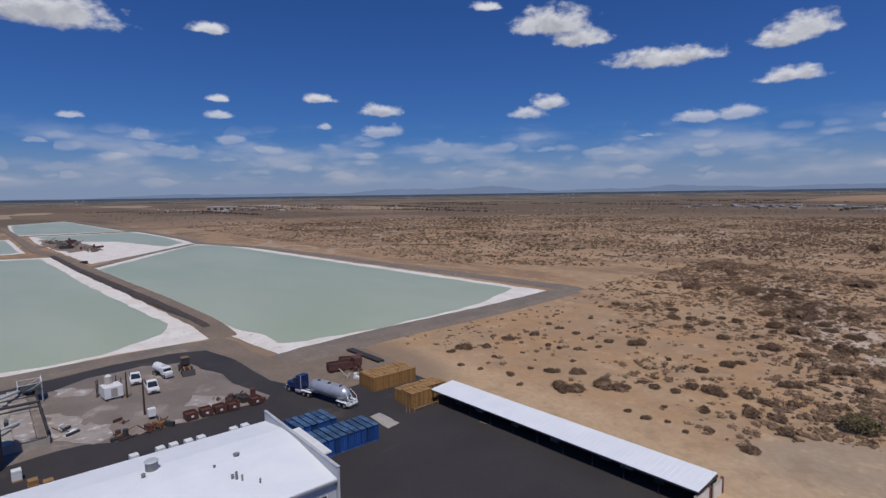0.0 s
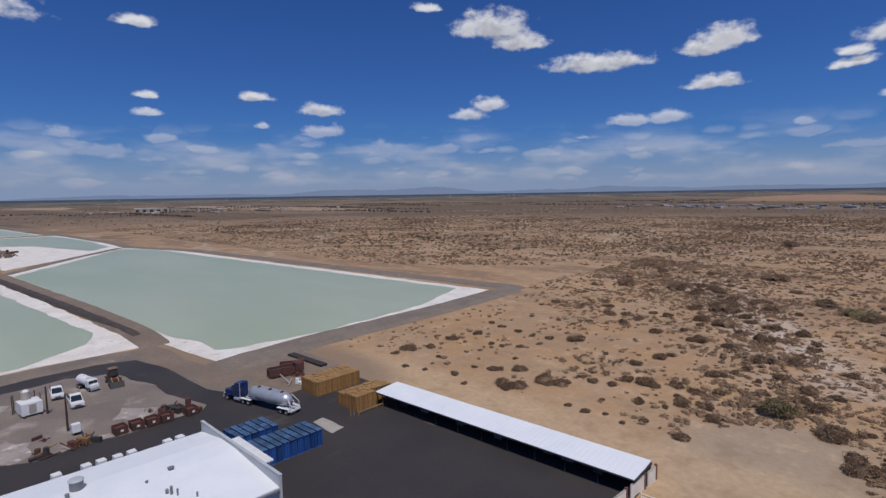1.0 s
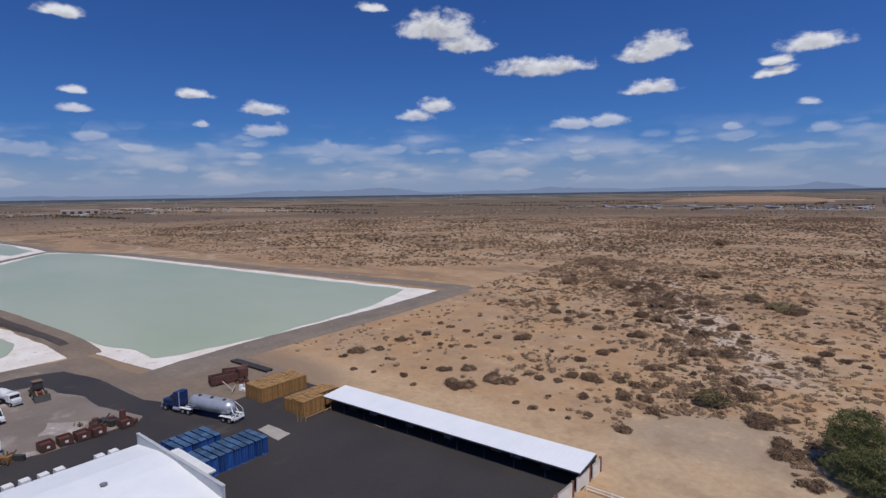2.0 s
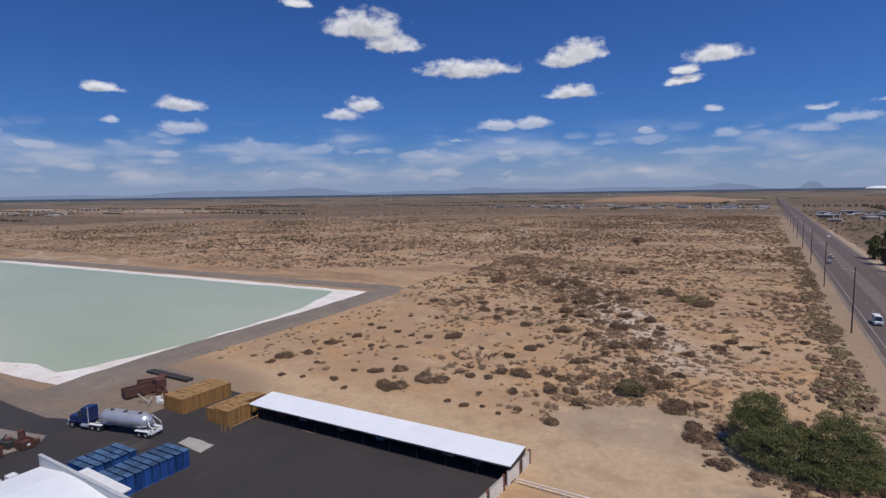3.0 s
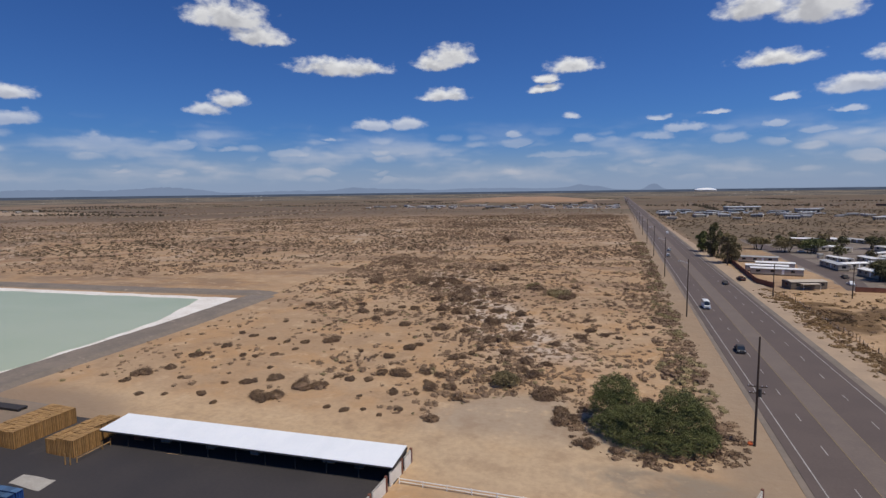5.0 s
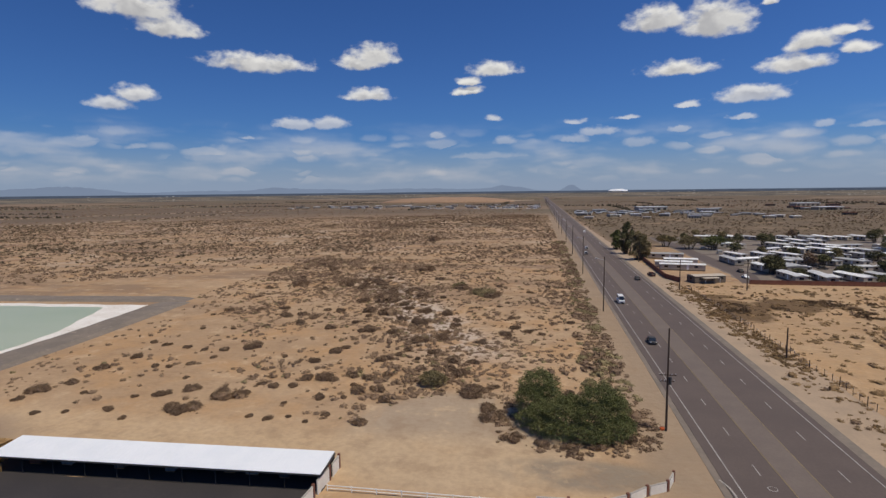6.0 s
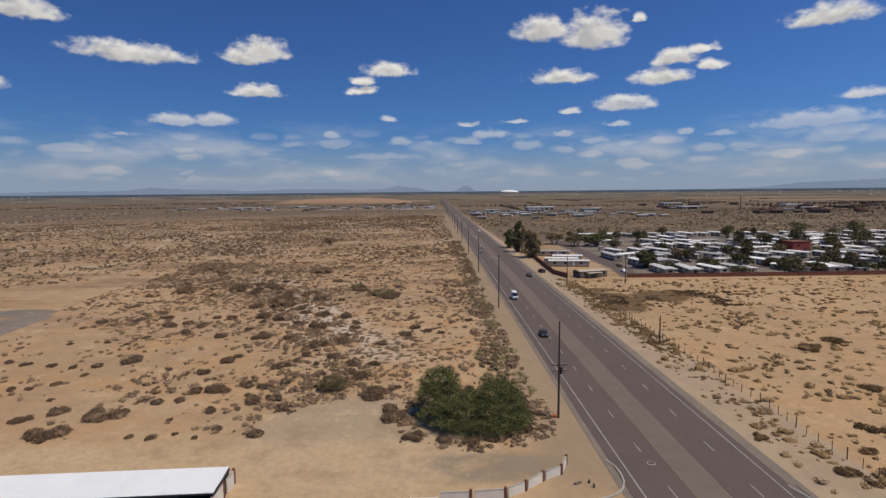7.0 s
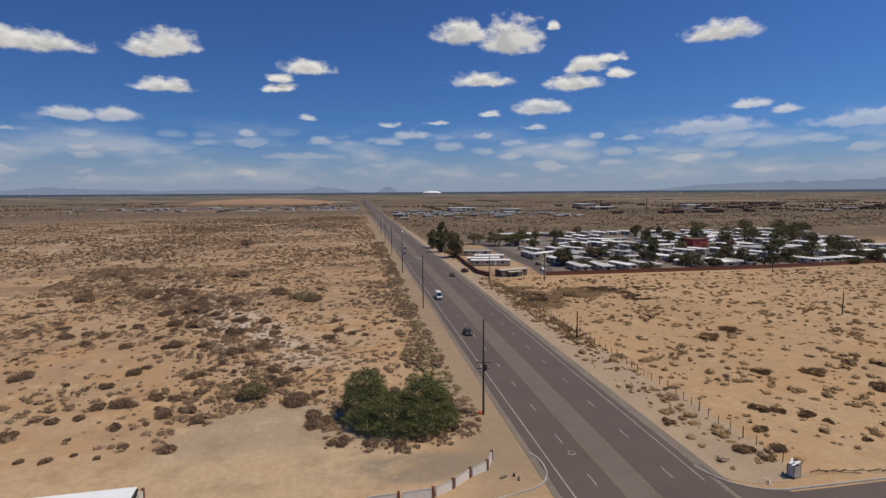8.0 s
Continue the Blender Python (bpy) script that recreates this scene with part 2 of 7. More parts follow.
    col = n.mix(n.math("MULTIPLY", n.ramp(strips, 0.55, 0.63), n.ramp(dist, 420.0, 620.0, 0.0, 0.6)), col, (0.115, 0.090, 0.064))
    # thick dry growth beyond the homes, grey dust along the verge
    thick = n.math("MULTIPLY", n.math("MULTIPLY", n.ramp(x, 46.0, 60.0), n.ramp(y, 330.0, 400.0)), n.ramp(n.noise(at, 0.02, 5.0, 0.62), 0.30, 0.50))
    col = n.mix(n.math("MULTIPLY", thick, 0.88), col, (0.105, 0.080, 0.050))
    verge = n.math("MULTIPLY", n.ramp(x, 11.5, 17.5), n.math("MULTIPLY", n.ramp(x, 30.0, 29.0), n.ramp(y, 58.0, 72.0)))
    col = n.mix(n.math("MULTIPLY", verge, 0.75), col, (0.290, 0.219, 0.153))
    # orange sand east of the road, with rusty weed patches by the park wall
    east = n.math("MULTIPLY", n.ramp(x, 50.0, 62.0), n.ramp(y, 240.0, 225.0))
    col = n.mix(n.math("MULTIPLY", east, 0.38), col, (0.50, 0.330, 0.175))
    edge = n.math("MULTIPLY", n.math("SUBTRACT", n.noise(at, 0.16, 5.0, 0.6), 0.5), 0.9)
    for cx, cy, rx, ry in ((60.0, 184.0, 10.5, 15.0), (80.5, 191.5, 8.5, 9.0), (97.0, 191.0, 4.5, 3.5), (63.0, 206.0, 6.0, 3.0)):
        blot = n.vec("LENGTH", n.vec("MULTIPLY_ADD", at, (1 / rx, 1 / ry, 0), (-cx / rx, -cy / ry, 0)))
        col = n.mix(n.math("MULTIPLY", n.ramp(n.math("ADD", blot, edge), 1.3, 1.0), 0.95), col, (0.115, 0.068, 0.030))
    # trodden grey-brown dust round the yard's rim
    for cx, cy, rx, ry in ((-105.0, 66.0, 27.0, 13.0), (-128.0, 48.0, 26.0, 9.0)):
        dust = n.vec("LENGTH", n.vec("MULTIPLY_ADD", at, (1 / rx, 1 / ry, 0), (-cx / rx, -cy / ry, 0)))
        col = n.mix(n.math("MULTIPLY", n.ramp(n.math("ADD", dust, n.math("MULTIPLY", edge, 0.4)), 1.15, 0.6), 0.85), col, (0.255, 0.185, 0.130))
    # fields on the plain, in patches that follow the road's grid
    patch = n.add("ShaderNodeTexVoronoi", Vector=n.vec("MULTIPLY", at, (0.0016, 0.0042, 0)), Scale=1.0)
    patch.distance = "CHEBYCHEV"
    tone = n.add("ShaderNodeSeparateColor", Color=patch.outputs["Color"])
    field = n.mix(n.ramp(tone.outputs[0], 0.50, 0.58), (0.100, 0.078, 0.060), (0.185, 0.135, 0.098))
    field = n.mix(n.ramp(tone.outputs[1], 0.84, 0.87), field, (0.37, 0.28, 0.20))
    field = n.mix(n.ramp(tone.outputs[2], 0.74, 0.78), field, (0.095, 0.085, 0.062))
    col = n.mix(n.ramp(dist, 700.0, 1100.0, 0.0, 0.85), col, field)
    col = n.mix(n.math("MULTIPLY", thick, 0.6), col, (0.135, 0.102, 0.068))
    # distance haze tinted into the soil colour beyond 2600 m
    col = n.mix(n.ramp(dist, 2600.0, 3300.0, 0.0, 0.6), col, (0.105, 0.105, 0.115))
    col = n.mix(n.ramp(small, 0.35, 0.7, 0.0, 0.35), col, (0.29, 0.20, 0.13))
    n.put(bsdf.inputs["Base Color"], col)
    bsdf.inputs["Roughness"].default_value = 0.95
    bsdf.inputs["Specular IOR Level"].default_value = 0.15
    hgt = n.math("ADD", n.math("MULTIPLY", small, 0.35), n.math("MULTIPLY", n.noise(at, 0.25, 4.0), 0.8))
    n.put(bsdf.inputs["Normal"], n.add("ShaderNodeBump", Strength=0.7, Distance=0.5, Height=hgt))
    return m


def pond_material():
    m = bpy.data.materials.new("milky_pond_water")
    m.use_nodes = True
    n = Nodes(m.node_tree)
    b = m.node_tree.nodes["Principled BSDF"]
    at = n.add("ShaderNodeNewGeometry").outputs["Position"]
    f = n.noise(n.vec("MULTIPLY", at, (0.012, 0.03, 0)), 1.0, 4.0, 0.5)
    n.put(b.inputs["Base Color"], n.mix(n.ramp(f, 0.35, 0.65), (0.37, 0.425, 0.285), (0.42, 0.46, 0.325)))
    b.inputs["Roughness"].default_value = 0.32
    b.inputs["Specular IOR Level"].default_value = 0.28
    n.put(b.inputs["Normal"], n.add("ShaderNodeBump", Strength=0.25, Distance=0.04, Height=n.noise(at, 1.6, 4.0)))
    return m


M = {
    "soil": desert_material(),
    "water": pond_material(),
    "salt": material("white_lime_crust", (0.78, 0.74, 0.68), (0.66, 0.60, 0.53), 0.15, 0.9, bump=0.5, spots=((0.45, 0.36, 0.27), 0.35, 0.6, 0.72), world=True),
    "berm": material("grey_gravel_berm", (0.165, 0.135, 0.108), (0.225, 0.18, 0.14), 0.12, 0.95, bump=0.6, world=True, spots=((0.33, 0.26, 0.2), 0.4, 0.6, 0.75)),
    "berm_brown": material("brown_packed_earth", (0.235, 0.175, 0.125), (0.18, 0.138, 0.102), 0.1, 0.95, bump=0.6, world=True),
    "dark_earth": material("dark_bank_earth", (0.055, 0.043, 0.035), (0.085, 0.066, 0.052), 0.2, 0.8, bump=0.5, world=True),
    "asphalt": material("yard_asphalt", (0.030, 0.026, 0.027), (0.046, 0.039, 0.038), 0.09, 0.9, bump=0.3, fine=2.0, world=True, spots=((0.075, 0.062, 0.052), 0.10, 0.60, 0.78)),
    "road": material("road_asphalt", (0.096, 0.071, 0.060), (0.120, 0.090, 0.077), 0.12, 0.9, bump=0.3, fine=2.5, world=True),
    "lane": material("paler_median_asphalt", (0.140, 0.108, 0.090), (0.172, 0.135, 0.111), 0.2, 0.92, bump=0.3, fine=2.5, world=True),
    "shoulder": material("dusty_shoulder", (0.335, 0.245, 0.165), (0.41, 0.295, 0.195), 0.2, 0.95, bump=0.4, world=True),
    "bank_red": material("reddish_earth_bank", (0.27, 0.170, 0.105), (0.34, 0.215, 0.135), 0.2, 0.95, bump=0.4, world=True),
    "paint": material("worn_white_road_paint", (0.42, 0.40, 0.37), (0.28, 0.26, 0.24), 0.8, 0.8, bump=0.05, world=True),
    "paint_y": material("worn_yellow_road_paint", (0.26, 0.19, 0.09), (0.19, 0.145, 0.09), 0.8, 0.8, bump=0.05, world=True),
    "gravel": material("lot_gravel", (0.17, 0.137, 0.115), (0.235, 0.193, 0.163), 0.10, 0.95, bump=0.6, fine=3.0, world=True, spots=((0.38, 0.32, 0.275), 0.13, 0.52, 0.76)),
    "lime_dust": material("pale_lime_dust", (0.36, 0.315, 0.28), (0.28, 0.235, 0.205), 0.3, 0.95, bump=0.3, world=True, spots=((0.55, 0.52, 0.49), 0.5, 0.52, 0.7)),
    "concrete": material("weathered_concrete", (0.33, 0.30, 0.26), (0.42, 0.385, 0.335), 0.5, 0.9, bump=0.25),
    "roof": material("white_coated_roof", (0.80, 0.81, 0.82), (0.74, 0.76, 0.78), 0.25, 0.55, bump=0.06, fine=6.0),
    "wall_grey": material("grey_metal_siding", (0.44, 0.45, 0.45), (0.50, 0.51, 0.51), 0.4, 0.6, bump=0.1),
    "steel": material("dull_steel", (0.50, 0.51, 0.53), (0.60, 0.61, 0.62), 1.2, 0.42, metal=0.55, bump=0.06),
    "fan_grey": material("grey_galvanised_fan", (0.16, 0.165, 0.17), (0.22, 0.225, 0.23), 1.5, 0.5, metal=0.3, bump=0.05),
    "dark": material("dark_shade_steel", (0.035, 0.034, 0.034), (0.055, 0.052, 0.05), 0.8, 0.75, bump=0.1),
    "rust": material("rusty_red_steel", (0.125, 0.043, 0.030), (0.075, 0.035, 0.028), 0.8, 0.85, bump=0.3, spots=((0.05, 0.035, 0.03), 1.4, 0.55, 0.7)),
    "tyre_and_shade": material("black_rubber_and_shed_shade", (0.02, 0.02, 0.02), (0.035, 0.033, 0.03), 3.0, 0.9, bump=0.1),
    "white": material("white_paint", (0.78, 0.78, 0.77), (0.70, 0.70, 0.68), 0.8, 0.45, bump=0.03),
    "cream": material("cream_wall_paint", (0.78, 0.74, 0.65), (0.68, 0.63, 0.55), 0.8, 0.7, bump=0.08),
    "navy": material("navy_truck_paint", (0.013, 0.027, 0.090), (0.018, 0.036, 0.115), 1.0, 0.3, bump=0.02),
    "blue_side": material("blue_plastic_crate", (0.016, 0.066, 0.24), (0.024, 0.088, 0.30), 0.6, 0.55, bump=0.1, random=0.35),
    "blue_top": material("dusty_blue_crate_lid", (0.035, 0.085, 0.175), (0.075, 0.130, 0.205), 0.5, 0.7, bump=0.1, random=0.4, spots=((0.22, 0.235, 0.24), 0.9, 0.56, 0.75)),
    "wood": material("yellow_pallet_wood", (0.36, 0.195, 0.065), (0.27, 0.140, 0.045), 0.9, 0.8, bump=0.3, random=0.25),
    "wood_top": material("sun_bleached_pallet_wood", (0.36, 0.210, 0.080), (0.29, 0.160, 0.058), 0.7, 0.85, bump=0.4, random=0.2),
    "pole": material("creosoted_pole_wood", (0.045, 0.030, 0.022), (0.075, 0.05, 0.036), 2.0, 0.9, bump=0.3),
    "glass": glass("dark_window_glass", (0.02, 0.025, 0.03)),
    "brick_red": material("red_masonry", (0.20, 0.075, 0.045), (0.15, 0.06, 0.04), 0.6, 0.9, bump=0.3),
    "red_paint": material("red_barn_paint", (0.32, 0.06, 0.045), (0.26, 0.05, 0.04), 0.4, 0.8, bump=0.1),
    "yellow_paint": material("yellow_machine_paint", (0.55, 0.33, 0.04), (0.42, 0.24, 0.04), 1.2, 0.6, bump=0.1, spots=((0.16, 0.09, 0.04), 1.8, 0.56, 0.7)),
    "orange": material("orange_marker_plastic", (0.85, 0.16, 0.03), (0.7, 0.12, 0.03), 2.0, 0.6, bump=0.05),
    "scrub": material("dry_grey_brown_scrub", (0.238, 0.158, 0.106), (0.172, 0.115, 0.081), 0.05, 0.95, bump=0.0, world=True, island=0.25, spec=0.1),
    "scrub_green": material("olive_scrub_leaf", (0.195, 0.162, 0.088), (0.240, 0.188, 0.108), 0.05, 0.95, bump=0.0, world=True, island=0.25, spec=0.1),
    "scrub_east": material("brown_olive_scrub", (0.275, 0.176, 0.094), (0.200, 0.130, 0.072), 0.05, 0.95, bump=0.0, world=True, island=0.22, spec=0.1),
    "scrub_dark": material("dark_creosote_leaf", (0.165, 0.120, 0.080), (0.120, 0.088, 0.060), 0.03, 0.95, bump=0.0, world=True, island=0.3, spec=0.1),
    "weed": material("rusty_dry_weeds", (0.155, 0.090, 0.042), (0.105, 0.068, 0.036), 0.2, 0.95, bump=0.4, world=True),
    "leaf": material("desert_tree_leaf", (0.105, 0.118, 0.047), (0.160, 0.160, 0.070), 0.4, 0.85, bump=0.0, island=0.35, spec=0.15),
    "leaf_dark": material("dark_grove_leaf", (0.112, 0.106, 0.056), (0.150, 0.134, 0.074), 0.1, 0.9, bump=0.0, island=0.4, spec=0.1),
    "grove": material("dark_far_growth", (0.060, 0.052, 0.040), (0.090, 0.074, 0.054), 0.02, 0.95, bump=0.0, world=True, island=0.3, spec=0.1),
    "tan_roof": material("tan_shingle_roof", (0.50, 0.43, 0.34), (0.42, 0.35, 0.275), 0.6, 0.9, bump=0.2),
    "twig": material("dry_grey_twig", (0.17, 0.14, 0.11), (0.12, 0.095, 0.07), 1.0, 0.95, bump=0.1),
    "bark": material("grey_brown_bark", (0.11, 0.085, 0.06), (0.075, 0.06, 0.045), 2.0, 0.95, bump=0.4),
    "home": material("mobile_home_siding", (0.44, 0.38, 0.30), (0.36, 0.31, 0.245), 0.4, 0.8, bump=0.1, random=0.3),
    "home_roof": material("mobile_home_roof", (0.66, 0.65, 0.63), (0.52, 0.51, 0.49), 0.3, 0.6, bump=0.1, random=0.45),
}



def skyline_material():
    """A plain far backdrop that glows like the hazy air before it."""
    m = bpy.data.materials.new("hazy_mountain_backdrop")
    m.use_nodes = True
    m.node_tree.nodes.clear()
    n = Nodes(m.node_tree)
    at = n.add("ShaderNodeNewGeometry").outputs["Position"]
    high = n.add("ShaderNodeSeparateXYZ", Vector=at).outputs[2]
    # the blue haze of distance is mixed into these glowing colours
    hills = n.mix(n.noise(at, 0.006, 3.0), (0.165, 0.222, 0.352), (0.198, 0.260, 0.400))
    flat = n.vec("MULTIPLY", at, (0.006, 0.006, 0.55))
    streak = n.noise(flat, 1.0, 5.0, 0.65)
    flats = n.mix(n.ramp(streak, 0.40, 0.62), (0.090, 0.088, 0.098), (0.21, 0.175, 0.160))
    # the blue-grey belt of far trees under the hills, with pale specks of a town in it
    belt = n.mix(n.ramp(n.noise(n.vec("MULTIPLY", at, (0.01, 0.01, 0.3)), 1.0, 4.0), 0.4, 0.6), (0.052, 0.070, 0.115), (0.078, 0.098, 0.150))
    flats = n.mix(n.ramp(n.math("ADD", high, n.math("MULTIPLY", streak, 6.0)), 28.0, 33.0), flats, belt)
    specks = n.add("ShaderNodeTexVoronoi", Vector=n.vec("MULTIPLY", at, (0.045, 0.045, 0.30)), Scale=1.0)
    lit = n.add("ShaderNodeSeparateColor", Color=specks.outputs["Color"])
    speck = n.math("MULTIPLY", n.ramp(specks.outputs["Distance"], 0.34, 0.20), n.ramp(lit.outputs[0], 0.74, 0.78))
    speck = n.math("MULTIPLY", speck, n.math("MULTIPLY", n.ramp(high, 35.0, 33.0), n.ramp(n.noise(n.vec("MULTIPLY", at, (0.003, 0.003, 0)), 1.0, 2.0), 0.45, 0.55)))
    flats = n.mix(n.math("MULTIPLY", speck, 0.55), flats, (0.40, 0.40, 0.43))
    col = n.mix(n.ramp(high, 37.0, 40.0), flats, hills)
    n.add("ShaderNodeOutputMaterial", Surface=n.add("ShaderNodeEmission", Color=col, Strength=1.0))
    return m


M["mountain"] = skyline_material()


# ------------------------------------------------------------------ building blocks
def link(name, bm, mat, parent=None, label=""):
    me = bpy.data.meshes.new(name)
    bm.normal_update()
    bm.to_mesh(me)
    bm.free()
    me.materials.append(M[mat] if isinstance(mat, str) else mat)
    ob = new(name, me)
    if parent is not None:
        ob.parent = parent
    if label:
        ob["label"] = label
    return ob


part = link


def thing(name, m, label, category, group="", kind=""):
    ob = new(name)
    ob.empty_display_size = 0.3
    ob.matrix_world = m
    return tagged(ob, label, category, group, kind)


def box(bm, x0, x1, y0, y1, z0, z1, bevel=0.0):
    made = bmesh.ops.create_cube(bm, size=1.0)["verts"]
    bmesh.ops.scale(bm, vec=(x1 - x0, y1 - y0, z1 - z0), verts=made)
    bmesh.ops.translate(bm, vec=((x0 + x1) / 2, (y0 + y1) / 2, (z0 + z1) / 2), verts=made)
    if bevel:
        edges = list({e for v in made for e in v.link_edges})
        bmesh.ops.bevel(bm, geom=edges, offset=bevel, segments=2, affect="EDGES", profile=0.6)
    return made


def boxed(*args, **kw):
    bm = bmesh.new()
    box(bm, *args, **kw)
    return bm


def rod(bm, a, b, r0, r1=None, n=8):
    a, b = Vector(a), Vector(b)
    d = b - a
    m = Matrix.Translation((a + b) / 2) @ d.to_track_quat("Z", "Y").to_matrix().to_4x4()
    bmesh.ops.create_cone(bm, cap_ends=True, segments=n, radius1=r0, radius2=r0 if r1 is None else r1, depth=d.length, matrix=m)


def rodded(a, b, r0, r1=None, n=8):
    bm = bmesh.new()
    rod(bm, a, b, r0, r1, n)
    return bm


def prism(bm, pts, z0, z1):
    """A solid with the outline pts in the ground plane."""
    low = [bm.verts.new((x, y, z0)) for x, y in pts]
    top = [bm.verts.new((x, y, z1)) for x, y in pts]
    bm.faces.new(top)
    bm.faces.new(low[::-1])
    for i in range(len(pts)):
        j = (i + 1) % len(pts)
        bm.faces.new((low[i], low[j], top[j], top[i]))
    bmesh.ops.recalc_face_normals(bm, faces=bm.faces)


def ragged(pts, step=4.0, amp=0.8, scale=0.09, seed=0.0, closed=True):
    """The outline pts, cut finer and worn by noise."""
    out = []
    m = len(pts)
    for i in range(m if closed else m - 1):
        a, b = Vector((*pts[i], 0)), Vector((*pts[(i + 1) % m], 0))
        k = max(1, int((b - a).length / step))
        for j in range(k):
            p = a.lerp(b, j / k)
            p += amp * Vector((noise.noise((p.x * scale, p.y * scale, seed)), noise.noise((p.x * scale, p.y * scale, seed + 7.7)), 0)) * 1.6
            p += amp * 0.4 * Vector((noise.noise((p.x * scale * 4, p.y * scale * 4, seed + 3)), noise.noise((p.x * scale * 4, p.y * scale * 4, seed + 9)), 0))
            out.append((p.x, p.y))
    if not closed:
        out.append(tuple(pts[-1]))
    return out


def sheet(name, pts, z, mat, label, category, thick=0.3, kind="structure"):
    bm = bmesh.new()
    prism(bm, pts, z - thick, z)
    bmesh.ops.triangulate(bm, faces=[f for f in bm.faces if len(f.verts) > 4])
    return tagged(link(name, bm, mat), label, category, kind=kind)


def ridge(name, line, half, top, height, mat, label, category, z0=-0.1, amp=0.35):
    """A long low bank along a line: foot half wide to each side, top flat."""
    bm = bmesh.new()
    rows = []
    for i, p in enumerate(line):
        a, b = Vector((*line[max(0, i - 1)], 0)), Vector((*line[min(len(line) - 1, i + 1)], 0))
        d = (b - a).normalized()
        s = Vector((d.y, -d.x, 0))
        c = Vector((*p, 0))
        w = noise.noise((p[0] * 0.13, p[1] * 0.13, 4.0)) * amp
        ends = min(1.0, 0.02 + 0.2 * min(math.dist(p, line[0]), math.dist(p, line[-1])))
        h = height * ends * (1 + 0.25 * noise.noise((p[0] * 0.2, p[1] * 0.2, 8.0)))
        rows.append([bm.verts.new(c + s * o + Vector((0, 0, z))) for o, z in ((-half - w, z0), (-top, h), (0, h * 1.03), (top + w * 0.5, h), (half + w, z0))])
    for r, q in zip(rows, rows[1:]):
        for i in range(4):
            bm.faces.new((r[i], r[i + 1], q[i + 1], q[i]))
    bmesh.ops.recalc_face_normals(bm, faces=bm.faces)
    return tagged(link(name, bm, mat), label, category, kind="structure")


def mesh_object(name, verts, faces, mat, parent=None):
    me = bpy.data.meshes.new(name)
    me.from_pydata(verts, [], faces)
    me.materials.append(M[mat])
    ob = new(name, me)
    if parent is not None:
        ob.parent = parent
    return ob


def leaves(rng, centres, radii, count, size, low=-1.0):
    """Loose small triangles filling lumpy ellipsoids, thicker at the skin."""
    v, f = [], []
    centres, radii = np.asarray(centres, float), np.asarray(radii, float)
    vol = radii.prod(1) ** 0.67
    pick = rng.choice(len(centres), size=count, p=vol / vol.sum())
    d = rng.normal(size=(count, 3))
    d /= np.linalg.norm(d, axis=1)[:, None]
    d[:, 2] = np.where(d[:, 2] < low, -d[:, 2], d[:, 2])
    r = rng.uniform(0.35, 1.0, count) ** 0.45 * (1 + 0.22 * np.sin(d[:, 0] * 7 + d[:, 1] * 5) * np.cos(d[:, 2] * 6))
    p = centres[pick] + radii[pick] * d * r[:, None]
    a = rng.normal(size=(count, 3))
    a /= np.linalg.norm(a, axis=1)[:, None]
    b = np.cross(a, rng.normal(size=(count, 3)))
    b /= np.linalg.norm(b, axis=1)[:, None]
    s = size * rng.uniform(0.6, 1.5, count)[:, None]
    tri = np.stack([p - a * s * 0.9 - b * s * 0.45, p + a * s, p - a * s * 0.5 + b * s * 0.75], 1)
    return tri.reshape(-1, 3)


DOME = [(0, 0, 1.0)] + [(0.72 * math.cos(k * math.pi / 3), 0.72 * math.sin(k * math.pi / 3), 0.66) for k in range(6)] + [(math.cos((k + 0.5) * math.pi / 4), math.sin((k + 0.5) * math.pi / 4), 0.0) for k in range(8)]
DOME_FACES = [(0, 1 + k, 1 + (k + 1) % 6) for k in range(6)] + [(1 + k * 6 // 8, 7 + k, 7 + (k + 1) % 8) for k in range(8)] + [(1 + k, 7 + (k * 8 + 5) // 6 % 8, 1 + (k + 1) % 6) for k in range(6)]


def clump(rng, rx, ry, h, n, size):
    """One low plant: an uneven dome with loose leaves all over it."""
    v = np.array(DOME) * (rx, ry, h)
    v *= rng.uniform(0.62, 1.12, (len(v), 1))
    core = v[np.array(DOME_FACES)].reshape(-1, 3) * (0.94 if n < 16 else 0.90)
    core[:, 2] -= 0.08 * h
    return np.concatenate([core, leaves(rng, [(0, 0, h * 0.3)], [(rx, ry, h * 0.75)], n, size, -0.2)])


def tri_mesh(name, tri, mat, parent=None):
    me = bpy.data.meshes.new(name)
    n = len(tri)
    me.vertices.add(n)
    me.vertices.foreach_set("co", np.asarray(tri, np.float32).ravel())
    me.loops.add(n)
    me.loops.foreach_set("vertex_index", np.arange(n, dtype=np.int32))
    me.polygons.add(n // 3)
    me.polygons.foreach_set("loop_start", np.arange(0, n, 3, dtype=np.int32))
    me.materials.append(M[mat])
    me.update(calc_edges=True)
    me.validate()
    ob = new(name, me)
    if parent is not None:
        ob.parent = parent
    return ob


